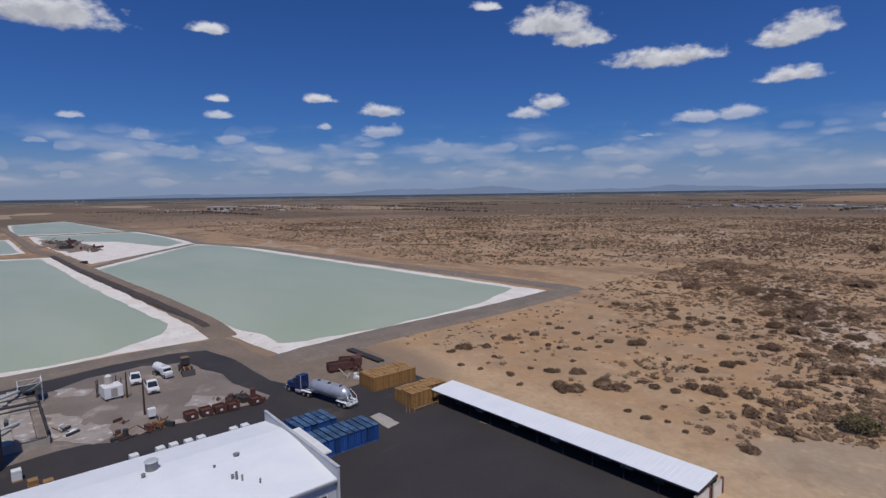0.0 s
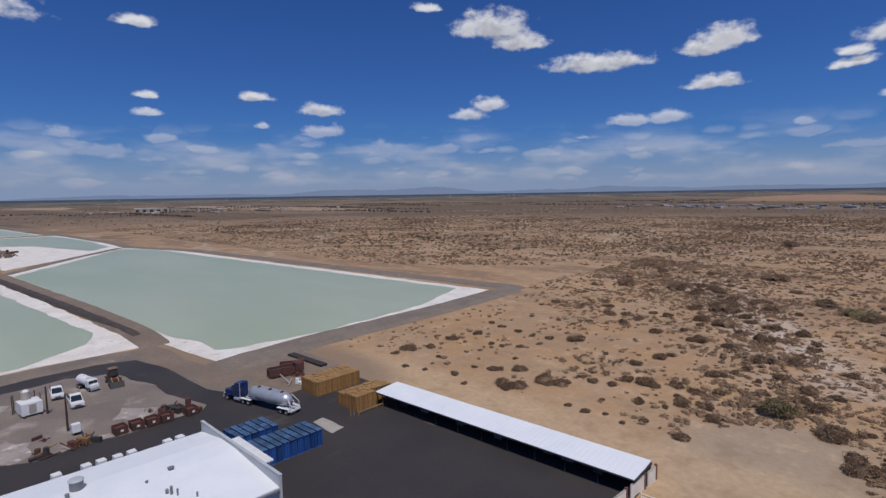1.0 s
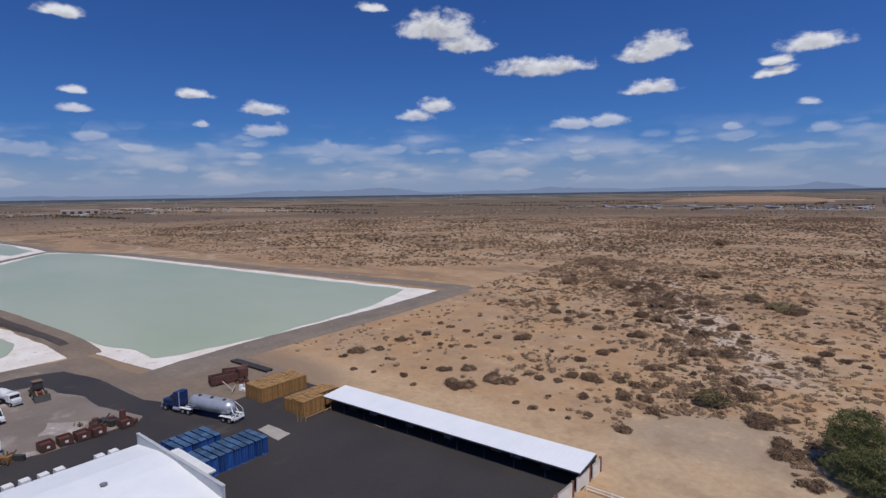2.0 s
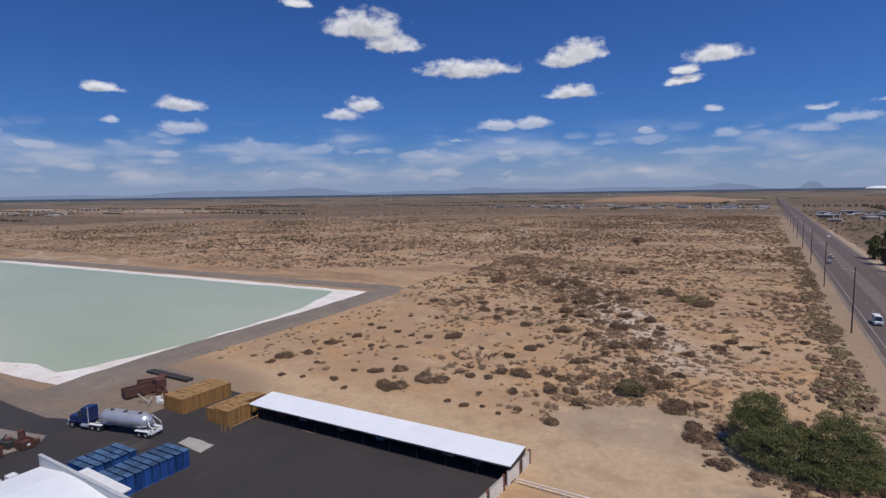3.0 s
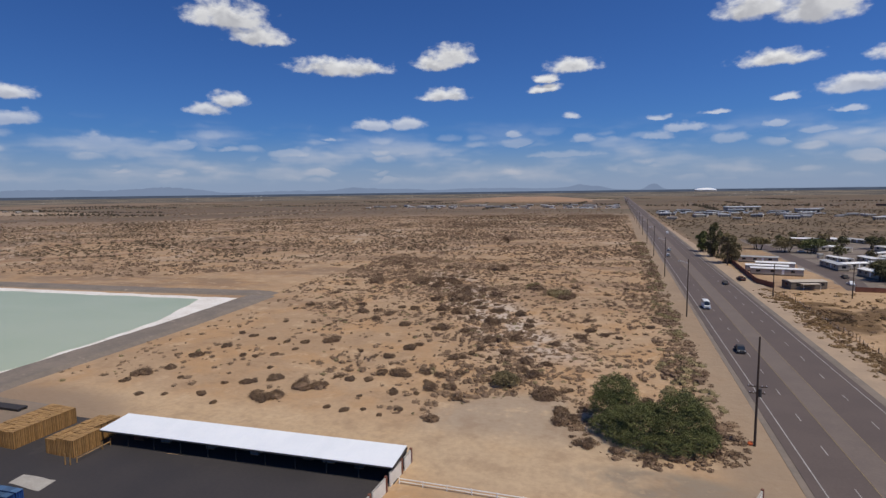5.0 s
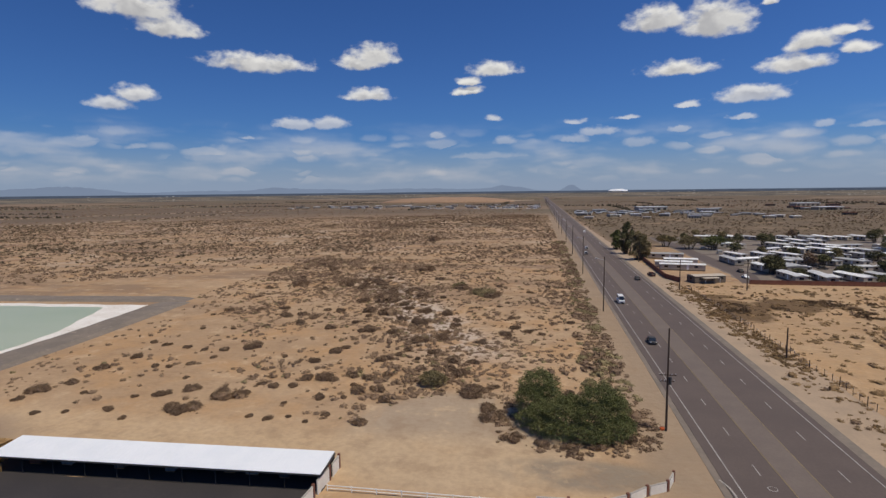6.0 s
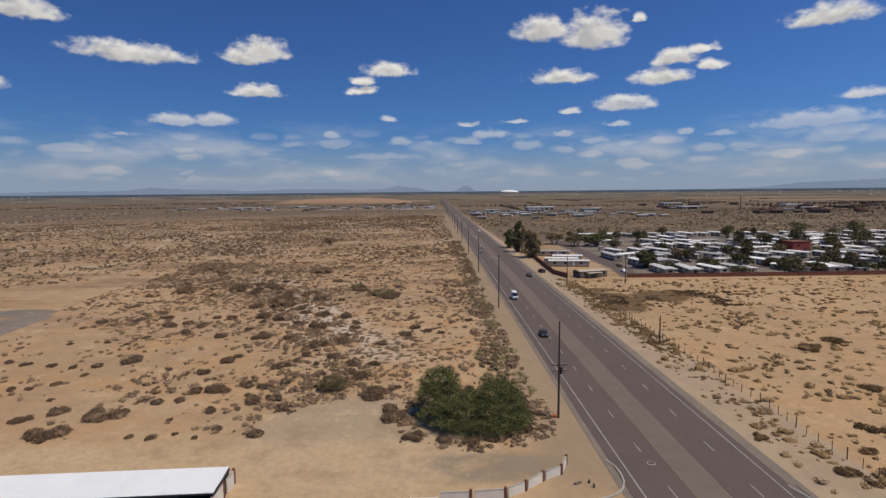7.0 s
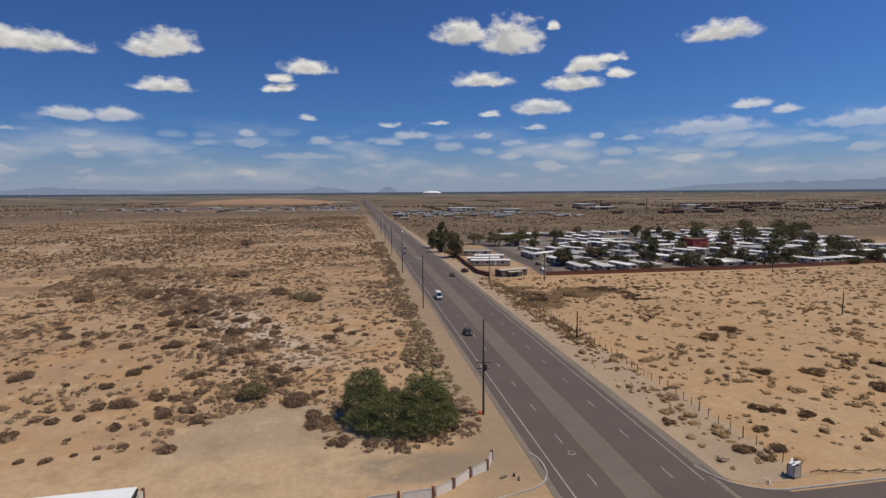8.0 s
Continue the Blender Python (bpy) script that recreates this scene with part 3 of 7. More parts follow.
# ------------------------------------------------------------------ ground
def build_ground():
    radii = [0.0] + [2.5 * i for i in range(1, 130)]
    while radii[-1] < 4850:
        radii.append(radii[-1] * 1.035)
    segs = 240
    verts, faces = [(0, 0, 0)], []
    for r in radii[1:]:
        for s in range(segs):
            a = 2 * math.pi * s / segs
            x, y = r * math.cos(a), r * math.sin(a)
            z = 0.0
            west = min(max((x + 112) / 10, 0), 1) * min(max((17 - x) / 4, 0), 1) * min(max((y - 74) / 10, 0), 1)
            east = min(max((x - 60) / 10, 0), 1) * min(max((y - 66) / 10, 0), 1) * min(max((228 - y) / 10, 0), 1)
            wide = min(max((y - 190) / 40, 0), 1) * min(max((12 - x) / 6, 0), 1)
            k = max(west, east, wide) * min(max((1200 - r) / 300, 0), 1)
            z += k * (0.35 * noise.noise((x * 0.05, y * 0.05, 1)) + 0.16 * noise.noise((x * 0.22, y * 0.22, 5)))
            if r > 2300:
                u = (r - 2300) / 2550
                z += 37.0 * u * u * (3 - 2 * u) if u < 1 else 37.0
            verts.append((x, y, z))
    for s in range(segs):
        faces.append((0, 1 + s, 1 + (s + 1) % segs))
    for k in range(len(radii) - 2):
        o, p = 1 + k * segs, 1 + (k + 1) * segs
        for s in range(segs):
            t = (s + 1) % segs
            faces.append((o + s, p + s, p + t, o + t))
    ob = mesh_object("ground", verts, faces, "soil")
    ob.data.shade_smooth()
    return tagged(ob, "tan desert soil with orange and pale patches", "ground", kind="structure")


build_ground()


# far ranges: azimuth, half width, height over the plain
RANGES = [(-76, 5, 16), (-66, 5, 15), (-55, 4.5, 30), (-48, 4, 20), (-44, 3.5, 28), (-33, 6, 16), (-27, 2.2, 22), (-22.5, 3, 20), (-15, 4, 18), (-8.5, 4, 14),
          (-3.2, 2.3, 26), (3.2, 0.75, 30), (36, 4.5, 26), (41, 3.2, 24), (47, 4.5, 36), (56, 7, 36), (75, 12, 30)]


def build_mountains():
    """A low hazy skyline behind the plain."""
    verts, faces = [], []
    n = 900
    for i in range(n + 1):
        az = radians(-125 + 215 * i / n)
        d = 2950.0
        deg = math.degrees(az)
        h = 2 + 2.5 * noise.noise((deg * 0.3, 9.0, 0)) + 1.5 * noise.noise((deg * 1.4, 5.0, 0))
        h += sum(e * math.exp(-abs((deg - c) / w) ** 2.4) for c, w, e in RANGES) * (1 + 0.22 * noise.noise((deg * 0.9, 3.0, 0)) + 0.12 * noise.noise((deg * 3.0, 1.0, 0)))
        x, y = d * math.sin(az), d * math.cos(az)
        verts += [(x, y, 0.0), (x, y, 38.4 + max(h, 1.0))]
    for i in range(n):
        faces.append((2 * i, 2 * i + 2, 2 * i + 3, 2 * i + 1))
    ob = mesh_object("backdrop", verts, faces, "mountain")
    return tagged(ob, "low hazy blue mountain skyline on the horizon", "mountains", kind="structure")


build_mountains()

# ------------------------------------------------------------------ ponds and banks
POND_A = [(-135, 165), (-129, 126), (-128, 88), (-124.5, 51), (-146, 48.4), (-171, 48.2), (-352, 38), (-477, 123), (-452, 145), (-400, 149)]
WATER_A = [(-148, 159.5), (-134, 127), (-129.6, 87), (-131, 61.5), (-134, 56), (-147, 54.5), (-165, 51), (-223, 49.6), (-344, 42), (-466, 124), (-440, 140)]
POND_B = [(-443, 27.4), (-470, -60), (-148, -60), (-148.2, -1.5), (-152.2, 20), (-151.5, 43.0), (-165, 44.0), (-304, 35.0)]
WATER_B = [(-436, 22.0), (-460, -60), (-153, -60), (-153, -1.5), (-151.6, 8.7), (-152.8, 17.8), (-167.3, 35), (-180, 38.2), (-288, 29.6)]
POND_C = [(-684, -60), (-677, 10), (-491, 16), (-478, -60)]
POND_D = [(-712, 27), (-708, 126), (-583, 134), (-480, 129), (-379, 43), (-440, 38), (-611, 27)]
WATER_D = [(-702, 31), (-702, 121), (-585, 129), (-497, 124), (-470, 104), (-560, 84), (-606, 40)]
POND_E = [(-738, 14), (-1060, 16), (-1160, 96), (-724, 119)]


def shrink(pts, d):
    c = Vector((sum(p[0] for p in pts) / len(pts), sum(p[1] for p in pts) / len(pts)))
    return [tuple(Vector(p) + (c - Vector(p)).normalized() * d) for p in pts]


for k, (crust, water) in enumerate([(POND_A, WATER_A), (POND_B, WATER_B), (POND_C, shrink(POND_C, 9)), (POND_D, WATER_D), (POND_E, shrink(POND_E, 12))]):
    sheet("pavement_crust", ragged(crust, 3.0, 0.7, 0.12, k * 3.1), 0.10, "salt", "white crusted lime shore round a settling pond", "pond shore")
    sheet("water", ragged(water, 2.5, 0.9, 0.10, k * 5.3 + 1), 0.16, "water", "pale milky green settling pond water", "pond water")

BANKS = [
    ("berm", [(-119, 49), (-122.5, 75), (-123.5, 100), (-124.5, 125), (-129, 172)], 6.0, 4.2, 0.7, "berm", "grey gravel bank round the settling pond"),
    ("berm", [(-126, 176), (-200, 169), (-300, 163), (-400, 155), (-478, 133), (-520, 137), (-720, 132), (-1150, 108)], 5.0, 3.0, 0.7, "berm", "grey gravel bank along the desert side of the ponds"),
    ("berm", [(-150, 46.6), (-170, 47.4), (-217, 45.6), (-297, 40.4), (-352, 36.6), (-448, 31.5), (-495, 23), (-690, 17), (-960, 8)], 4.2, 3.2, 1.0, "berm_brown", "brown earth dam with a track between two ponds"),
    ("berm", [(-158, 45.2), (-170, 45.4), (-217, 42.8), (-304, 36.4), (-352, 33.0), (-450, 28.6)], 1.5, 1.1, 1.35, "dark_earth", "dark earth edge of a pond dam"),
    ("berm", [(-354, 38.5), (-420, 83), (-478, 128)], 3.0, 1.6, 0.6, "berm", "narrow earth dam between two ponds"),
    ("berm", [(-146, -60), (-145.5, 0), (-147.0, 22), (-147.5, 40)], 4.4, 2.6, 0.45, "berm", "grey earth bank beside the plant's drive"),
    ("berm", [(-720, 14), (-718, 122)], 4.0, 2.0, 0.7, "berm", "narrow earth dam between two far ponds"),
]
for name, line, half, top, height, mat, label in BANKS:
    pts = []
    for a, b in zip(line, line[1:]):
        k = max(2, int(math.dist(a, b) / 4))
        pts += [(a[0] + (b[0] - a[0]) * i / k, a[1] + (b[1] - a[1]) * i / k) for i in range(k)]
    ridge(name, pts + [line[-1]], half, top, height, mat, label, "bank")

sheet("plant_ground", ragged([(-150, -60), (-150, 44), (-124, 47), (-117, 69), (-93.5, 69), (-92, 45), (-60, 20), (-60, -60)], 5, 0.8, 0.1, 3), 0.025, "berm", "grey-brown packed earth under the plant", "bare earth", thick=0.15)
sheet("earth_apron", ragged([(-121, 49), (-118, 66), (-112, 70), (-93, 68), (-92, 50), (-99, 45), (-128, 41), (-150, 40), (-153, 46.5), (-126, 47.5)], 3, 0.9, 0.1, 2), 0.045, "berm_brown", "brown packed earth between the pond and the yard", "bare earth")

# ------------------------------------------------------------------ paved yard and lot
sheet("yard_pavement", ragged([(-28.6, -60), (-28.6, 62.4), (-76, 60.2), (-76, 66.5), (-93.5, 67), (-93, 52), (-98.6, 45.6), (-108, 42.3), (-128, 41.6), (-140.5, 38.6), (-143.4, 31), (-143, 19), (-140.6, 8), (-138.6, -1.6), (-138, -60)], 4, 0.35, 0.15, 11),
      0.06, "asphalt", "dark worn asphalt of the plant yard", "asphalt yard")
sheet("gravel_lot", ragged([(-131.5, 7), (-136, 13), (-136.5, 23.5), (-133.5, 32), (-121, 34.8), (-106, 36.6), (-100, 38), (-97.5, 36.6), (-97.2, 23), (-98, 18.8), (-96.5, 11.8), (-99, 4.8), (-97, -30), (-131, -30)], 2.5, 0.8, 0.2, 17),
      0.09, "gravel", "grey-brown gravel lot with pale dust", "gravel lot")
for k, spill in enumerate(([(-132.0, 6.9), (-130.5, 10.5), (-127.0, 12.6), (-123.6, 11.6), (-125.0, 8.6), (-127.4, 6.4)], [(-118.5, 4.3), (-113, 8.6), (-107.5, 9.6), (-104.5, 7.0), (-104.0, 4.6)],
                           [(-103.5, 5.0), (-97.6, 9.6), (-99.5, 12.8), (-105.0, 12.6), (-108.0, 9.9)], [(-99.6, 20.2), (-97.6, 19.6), (-97.2, 22.6), (-99.2, 22.8)], [(-109, 27.5), (-104.5, 24.5), (-101.2, 28.4), (-104, 32)])):
    sheet("dust_spill", ragged(spill, 1.2, 0.8, 0.35, 90 + k), 0.096 + 0.004 * k, "lime_dust", "pale lime dust spilt on the gravel lot", "dust", thick=0.05)
sheet("concrete_pad", ragged([(-77.8, 47.7), (-71.7, 47.4), (-72.2, 50.0), (-78.1, 50.0)], 1.0, 0.12, 0.6, 19), 0.10, "concrete", "pale concrete pad in the asphalt yard", "concrete pad")

# ------------------------------------------------------------------ road
ROAD_Y0, ROAD_Y1 = -60.0, 4300.0


def strip(name, x0, x1, y0, y1, z, mat, label, category, thick=0.2):
    bm = bmesh.new()
    ys = [y0]
    while ys[-1] < y1:
        ys.append(min(y1, ys[-1] + max(12.0, 0.05 * abs(ys[-1]))))
    rows = []
    for y in ys:
        lift = 0.0
        if y > 2300:
            u = min(1, (y - 2300) / 2550)
            lift = 37.0 * u * u * (3 - 2 * u)
        rows.append([bm.verts.new((x, y, zz + lift)) for x, zz in ((x0, z - thick), (x0, z), (x1, z), (x1, z - thick))])
    for a, b in zip(rows, rows[1:]):
        for i in range(3):
            bm.faces.new((a[i], a[i + 1], b[i + 1], b[i]))
    bmesh.ops.recalc_face_normals(bm, faces=bm.faces)
    return tagged(link(name, bm, mat), label, category, kind="structure")


strip("road_shoulder", 23.0, 47.0, ROAD_Y0, ROAD_Y1, 0.05, "berm", "dusty grey-brown shoulder beside the road", "road shoulder")
sheet("verge", ragged([(45.3, 68.5), (46.0, 64.6), (47.8, 61.5), (50.6, 60.0), (57.5, 60.2), (58.5, 70), (57.0, 120), (55.5, 232), (52, 330), (50, 600), (45.3, 600)], 3, 1.1, 0.15, 71), 0.035, "shoulder", "dusty tan gravel verge beside the road", "verge", thick=0.15)
strip("road", 24.0, 45.2, ROAD_Y0, ROAD_Y1, 0.10, "road", "grey-brown asphalt of a four-lane road", "road")
strip("road_median", 32.0, 36.0, ROAD_Y0, ROAD_Y1, 0.108, "lane", "paler turning lane in the middle of the road", "road lane", thick=0.05)
strip("edge_line", 25.45, 25.62, ROAD_Y0, 900, 0.112, "paint", "worn white edge line on the road", "road marking", thick=0.01)
strip("edge_line", 43.85, 44.0, 62, 900, 0.112, "paint", "worn white edge line on the road", "road marking", thick=0.01)
for x in (31.9, 36.1):
    strip("median_line", x - 0.07, x + 0.07, ROAD_Y0, 900, 0.116, "paint_y", "faded yellow line beside the turning lane", "road marking", thick=0.01)
dash = link("lane_dash", boxed(-0.07, 0.07, -1.5, 1.5, 0.0, 0.012), "paint")
tagged(dash, "white dashed lane mark on the road", "road marking", "lane dashes", kind="structure")
dash.matrix_world = pose(29.4, 64.7 - 12.19 * 6, 0.102)
for x in (29.4, 40.2):
    for i in range(-6, 70):
        if (x, i) != (29.4, -6):
            copy_thing(dash, pose(x, 64.7 + 12.19 * i, 0.102))

cover = thing("manhole_cover", pose(29.6, 72.1, 0.116), "pale ringed manhole cover in the road", "manhole cover")
part("ring", rodded((0, 0, 0), (0, 0, 0.012), 0.62, 0.60, 24), "paint", cover)
part("lid", rodded((0, 0, 0.013), (0, 0, 0.022), 0.5, 0.5, 24), "road", cover)

# the side street and its kerbs
sheet("side_street", [(46.0, 57.6), (52.5, 57.6), (70, 57.9), (140, 58.2), (140, 40), (46.0, 40)], 0.102, "road", "asphalt side street joining the road", "road")
sheet("corner_pavement", [(46.0, 66), (46.2, 63), (47.6, 60.4), (50, 58.6), (53, 57.9), (53, 57.6), (46.0, 57.6)], 0.104, "road", "asphalt in the bend of the corner", "road", thick=0.05)


def kerb(line, label, r=0.11, h=0.12, name="kerb"):
    ridge(name, line, r + 0.02, r, h + 0.1, "concrete", label, "kerb", z0=0.0, amp=0.0)


def arc(cx, cy, r, a0, a1, n=12):
    return [(cx + r * math.cos(radians(a0 + (a1 - a0) * i / n)), cy + r * math.sin(radians(a0 + (a1 - a0) * i / n))) for i in range(n + 1)]


kerb([(44.9, 68.2)] + arc(53.0, 66.2, 8.0, 180, 270, 12) + [(60, 58.3), (80, 58.6), (140, 58.9)], "pale concrete kerb round the street corner")
kerb([(23.2, 74.4), (23.8, 73.2), (24.25, 71.4), (24.35, 69.4), (24.1, 67.4), (23.4, 65.8), (22.4, 64.7), (20.8, 63.8), (18.0, 63.1), (15.0, 62.5)], "pale concrete kerb at the yard entrance")

# ------------------------------------------------------------------ the white-roofed building
def white_building():
    b = thing("warehouse", pose(-60.7, 0, 0), "long warehouse with a white low-pitched roof and grey parapet", "building")
    x0, x1, y0, y1, eave, top = -10.7, 9.1, -60.0, 27.0, 7.2, 8.25
    bm = bmesh.new()
    prism(bm, [(x0, y0), (x1, y0), (x1, y1), (x0, y1)], 0, eave - 0.25)
    part("wall", bm, "wall_grey", b, "light grey metal siding wall")
    bm = bmesh.new()
    xr = -3.0
    prof = [(x0 - 0.35, eave - 0.12), (x0 - 0.3, eave + 0.1), (xr - 2.2, top - 0.06), (xr, top), (xr + 2.2, top - 0.04), (x1 + 0.3, eave + 0.1), (x1 + 0.35, eave - 0.12)]
    a = [bm.verts.new((x, y0, z)) for x, z in prof]
    c = [bm.verts.new((x, y1 - 0.003, z)) for x, z in prof]
    for i in range(len(prof) - 1):
        bm.faces.new((a[i], c[i], c[i + 1], a[i + 1]))
    bm.faces.new(a)
    bm.faces.new(c[::-1])
    bm.faces.new((a[0], a[-1], c[-1], c[0]))
    bmesh.ops.recalc_face_normals(bm, faces=bm.faces)
    roof = part("roof", bm, "roof", b, "smooth white coated roof")
    bm = bmesh.new()
    box(bm, x0 - 0.45, x1 + 0.45, y1, y1 + 0.28, 0.0, 8.65)
    part("parapet", bm, "wall_grey", b, "flat-topped grey gable parapet")
    bm = bmesh.new()
    box(bm, x0 - 0.5, x1 + 0.5, y1 - 0.05, y1 + 0.34, 8.653, 8.73)
    part("coping", bm, "wall_grey", b)
    # roof fan with its round hood, and small vents
    fan = part("roof_fan", rodded((-4.6, 11.5, 7.9), (-4.6, 11.5, 9.2), 0.66, 0.66, 20), "fan_grey", roof, "round steel roof fan")
    part("fan_hood", rodded((-4.6, 11.5, 9.203), (-4.6, 11.5, 9.36), 0.76, 0.6, 20), "wall_grey", fan)
    part("fan_kerb", boxed(-5.4, -3.8, 10.7, 12.3, 7.8, 8.2), "roof", roof)
    for x, y, h, r in ((-3.2, 10.4, 0.4, 0.2), (3.2, 18.2, 0.9, 0.14), (3.8, 18.6, 0.7, 0.1), (2.8, 17.9, 0.5, 0.16), (5.3, 20.0, 0.5, 0.1), (-1.5, 19.8, 0.35, 0.3), (-0.5, 17.0, 0.3, 0.14)):
        z = top - (abs(x - xr)) * 0.08
        bm = rodded((x, y, z - 0.2), (x, y, z + h), r, r, 10)
        rod(bm, (x, y, z + h), (x, y, z + h + 0.12), r * 1.3, r * 0.4, 10)
        part("roof_vent", bm, "fan_grey", roof)
    for y in (6, 12, 18, 23.6):
        w = part("window", boxed(x1, x1 + 0.06, y, y + 2.2, 4.2, 5.6), "glass", b, "dark side window")
        for q in (y - 0.12, y + 2.2):
            part("window_frame", boxed(x1 + 0.002, x1 + 0.1, q, q + 0.12, 4.1, 5.7), "white", w)
    bm = bmesh.new()
    box(bm, x1 + 0.36, x1 + 0.5, y0, y1, eave - 0.2, eave + 0.05)
    part("gutter", bm, "steel", b)
    bm = bmesh.new()
    prism(bm, [(-12.6, y1 + 0.29), (-2.6, y1 + 0.29), (-2.6, y1 + 5.7), (-12.6, y1 + 5.7)], 3.95, 4.15)
    part("awning", bm, "white", b, "white flat lean-to roof")
    for x in (-12.0, -7.6, -3.2):
        part("awning_post", rodded((x, y1 + 5.4, 0), (x, y1 + 5.4, 3.95), 0.09), "steel", b)


white_building()


# ------------------------------------------------------------------ crates and pallets
def blue_crate():
    c = thing("blue_crate", pose(-69.9, 34.6, 0.06), "tall blue plastic bulk bin in a tight block", "crate", "stacked blue crates")
    w, d, h = 0.55, 0.44, 2.5
    bm = boxed(-w, w, -d, d, 0.0, h)
    sides = [f for f in bm.faces if abs(f.normal.z) < 0.1]
    bmesh.ops.subdivide_edges(bm, edges=[e for e in bm.edges if abs(e.verts[0].co.z - e.verts[1].co.z) < 0.1], cuts=2)
    sides = [f for f in bm.faces if abs(f.normal.z) < 0.1]
    bmesh.ops.inset_individual(bm, faces=sides, thickness=0.05, depth=-0.11)
    part("body", bm, "blue_side", c)
    bm = bmesh.new()
    box(bm, -w - 0.02, w + 0.02, -d - 0.02, d + 0.02, h + 0.002, h + 0.07, 0.02)
    part("lid", bm, "blue_top", c, "dusty grey-blue lid")
    return c


crate = blue_crate()
rng = random.Random(5)
for ox, oy, nx, ny, top in ((-69.9, 34.6, 4, 9, 1), (-76.5, 34.2, 4, 6, 1)):
    for i in range(nx):
        for j in range(ny):
            for k in range(top):
                if (ox, i, j, k) == (-69.9, 0, 0, 0):
                    continue
                gap = 0.10 if ox == -69.9 else 0.16
                copy_thing(crate, pose(ox - i * (1.1 + gap) + rng.uniform(-0.03, 0.03), oy + j * 1.13 + rng.uniform(-0.03, 0.03) - 0.06 * i, 0.06 + k * 1.295, 0, 0, rng.uniform(-1.5, 1.5) + 2))


def slat_crate(outer):
    c = thing("slatted_crate", pose(-87.9, 55.3, 0.06), "yellow wooden slatted bin in a stack", "wooden bin", "stacked wooden bins")
    w, h = 0.54, 2.7
    part("lining", boxed(-w + 0.09, w - 0.09, -w + 0.09, w - 0.09, 0.0, h - 0.01), "wood", c)
    if outer:
        for s in (-0.46, -0.15, 0.16, 0.46):
            for q in (-1, 1):
                part("slat", boxed(s - 0.075, s + 0.075, q * (w - 0.04) - 0.04, q * (w - 0.04) + 0.04, 0, h), "wood", c)
                part("slat", boxed(q * (w - 0.04) - 0.04, q * (w - 0.04) + 0.04, s - 0.075, s + 0.075, 0, h - 0.003), "wood", c)
    for s in (-0.4, -0.13, 0.14, 0.41):
        part("cover_board", boxed(-w, w, s - 0.12, s + 0.12, h + 0.002, h + 0.05), "wood_top", c)
    return c


bin_a, bin_b = slat_crate(True), slat_crate(False)
bin_b.matrix_world = pose(-89.04, 56.44, 0.06)
for ox, oy, nx, ny in ((-87.9, 55.3, 5, 9), (-76.3, 55.9, 5, 8)):
    for i in range(nx):
        for j in range(ny):
            if (ox, i, j) in ((-87.9, 0, 0), (-87.9, 1, 1)) or (ox == -76.3 and i < 1 and j > 3):
                continue
            sink = rng.uniform(-0.10, 0.0) if ox == -87.9 else rng.uniform(-0.1, 0.0) - 0.35 * (i > 2)
            copy_thing(bin_a if i == 0 or j in (0, ny - 1) else bin_b, pose(ox - i * 1.14 + rng.uniform(-0.03, 0.03), oy + j * 1.14 + rng.uniform(-0.03, 0.03), 0.06, 0, 0, rng.uniform(-2, 2)) @ Matrix.Diagonal((1, 1, 1 + sink / 2.7, 1)))


def rail_stand():
    """Rough pole rail in front of the wooden bins."""
    r = thing("pole_rail", pose(-74.2, 54.0, 0.06), "pale wooden pole rail beside stacked bins", "rail")
    for i, (x, y) in enumerate(((-0.9, -0.4), (-0.2, -0.2), (0.05, 0.6), (-0.1, 4.8), (-0.1, 6.2))):
        part("post", rodded((x, y, 0), (x + 0.05, y, 1.7 if i < 3 else 1.2), 0.09), "wood_top", r)
    part("bar", rodded((0.05, 0.6, 0.6), (-0.1, 6.2, 0.6), 0.07), "wood_top", r)


rail_stand()


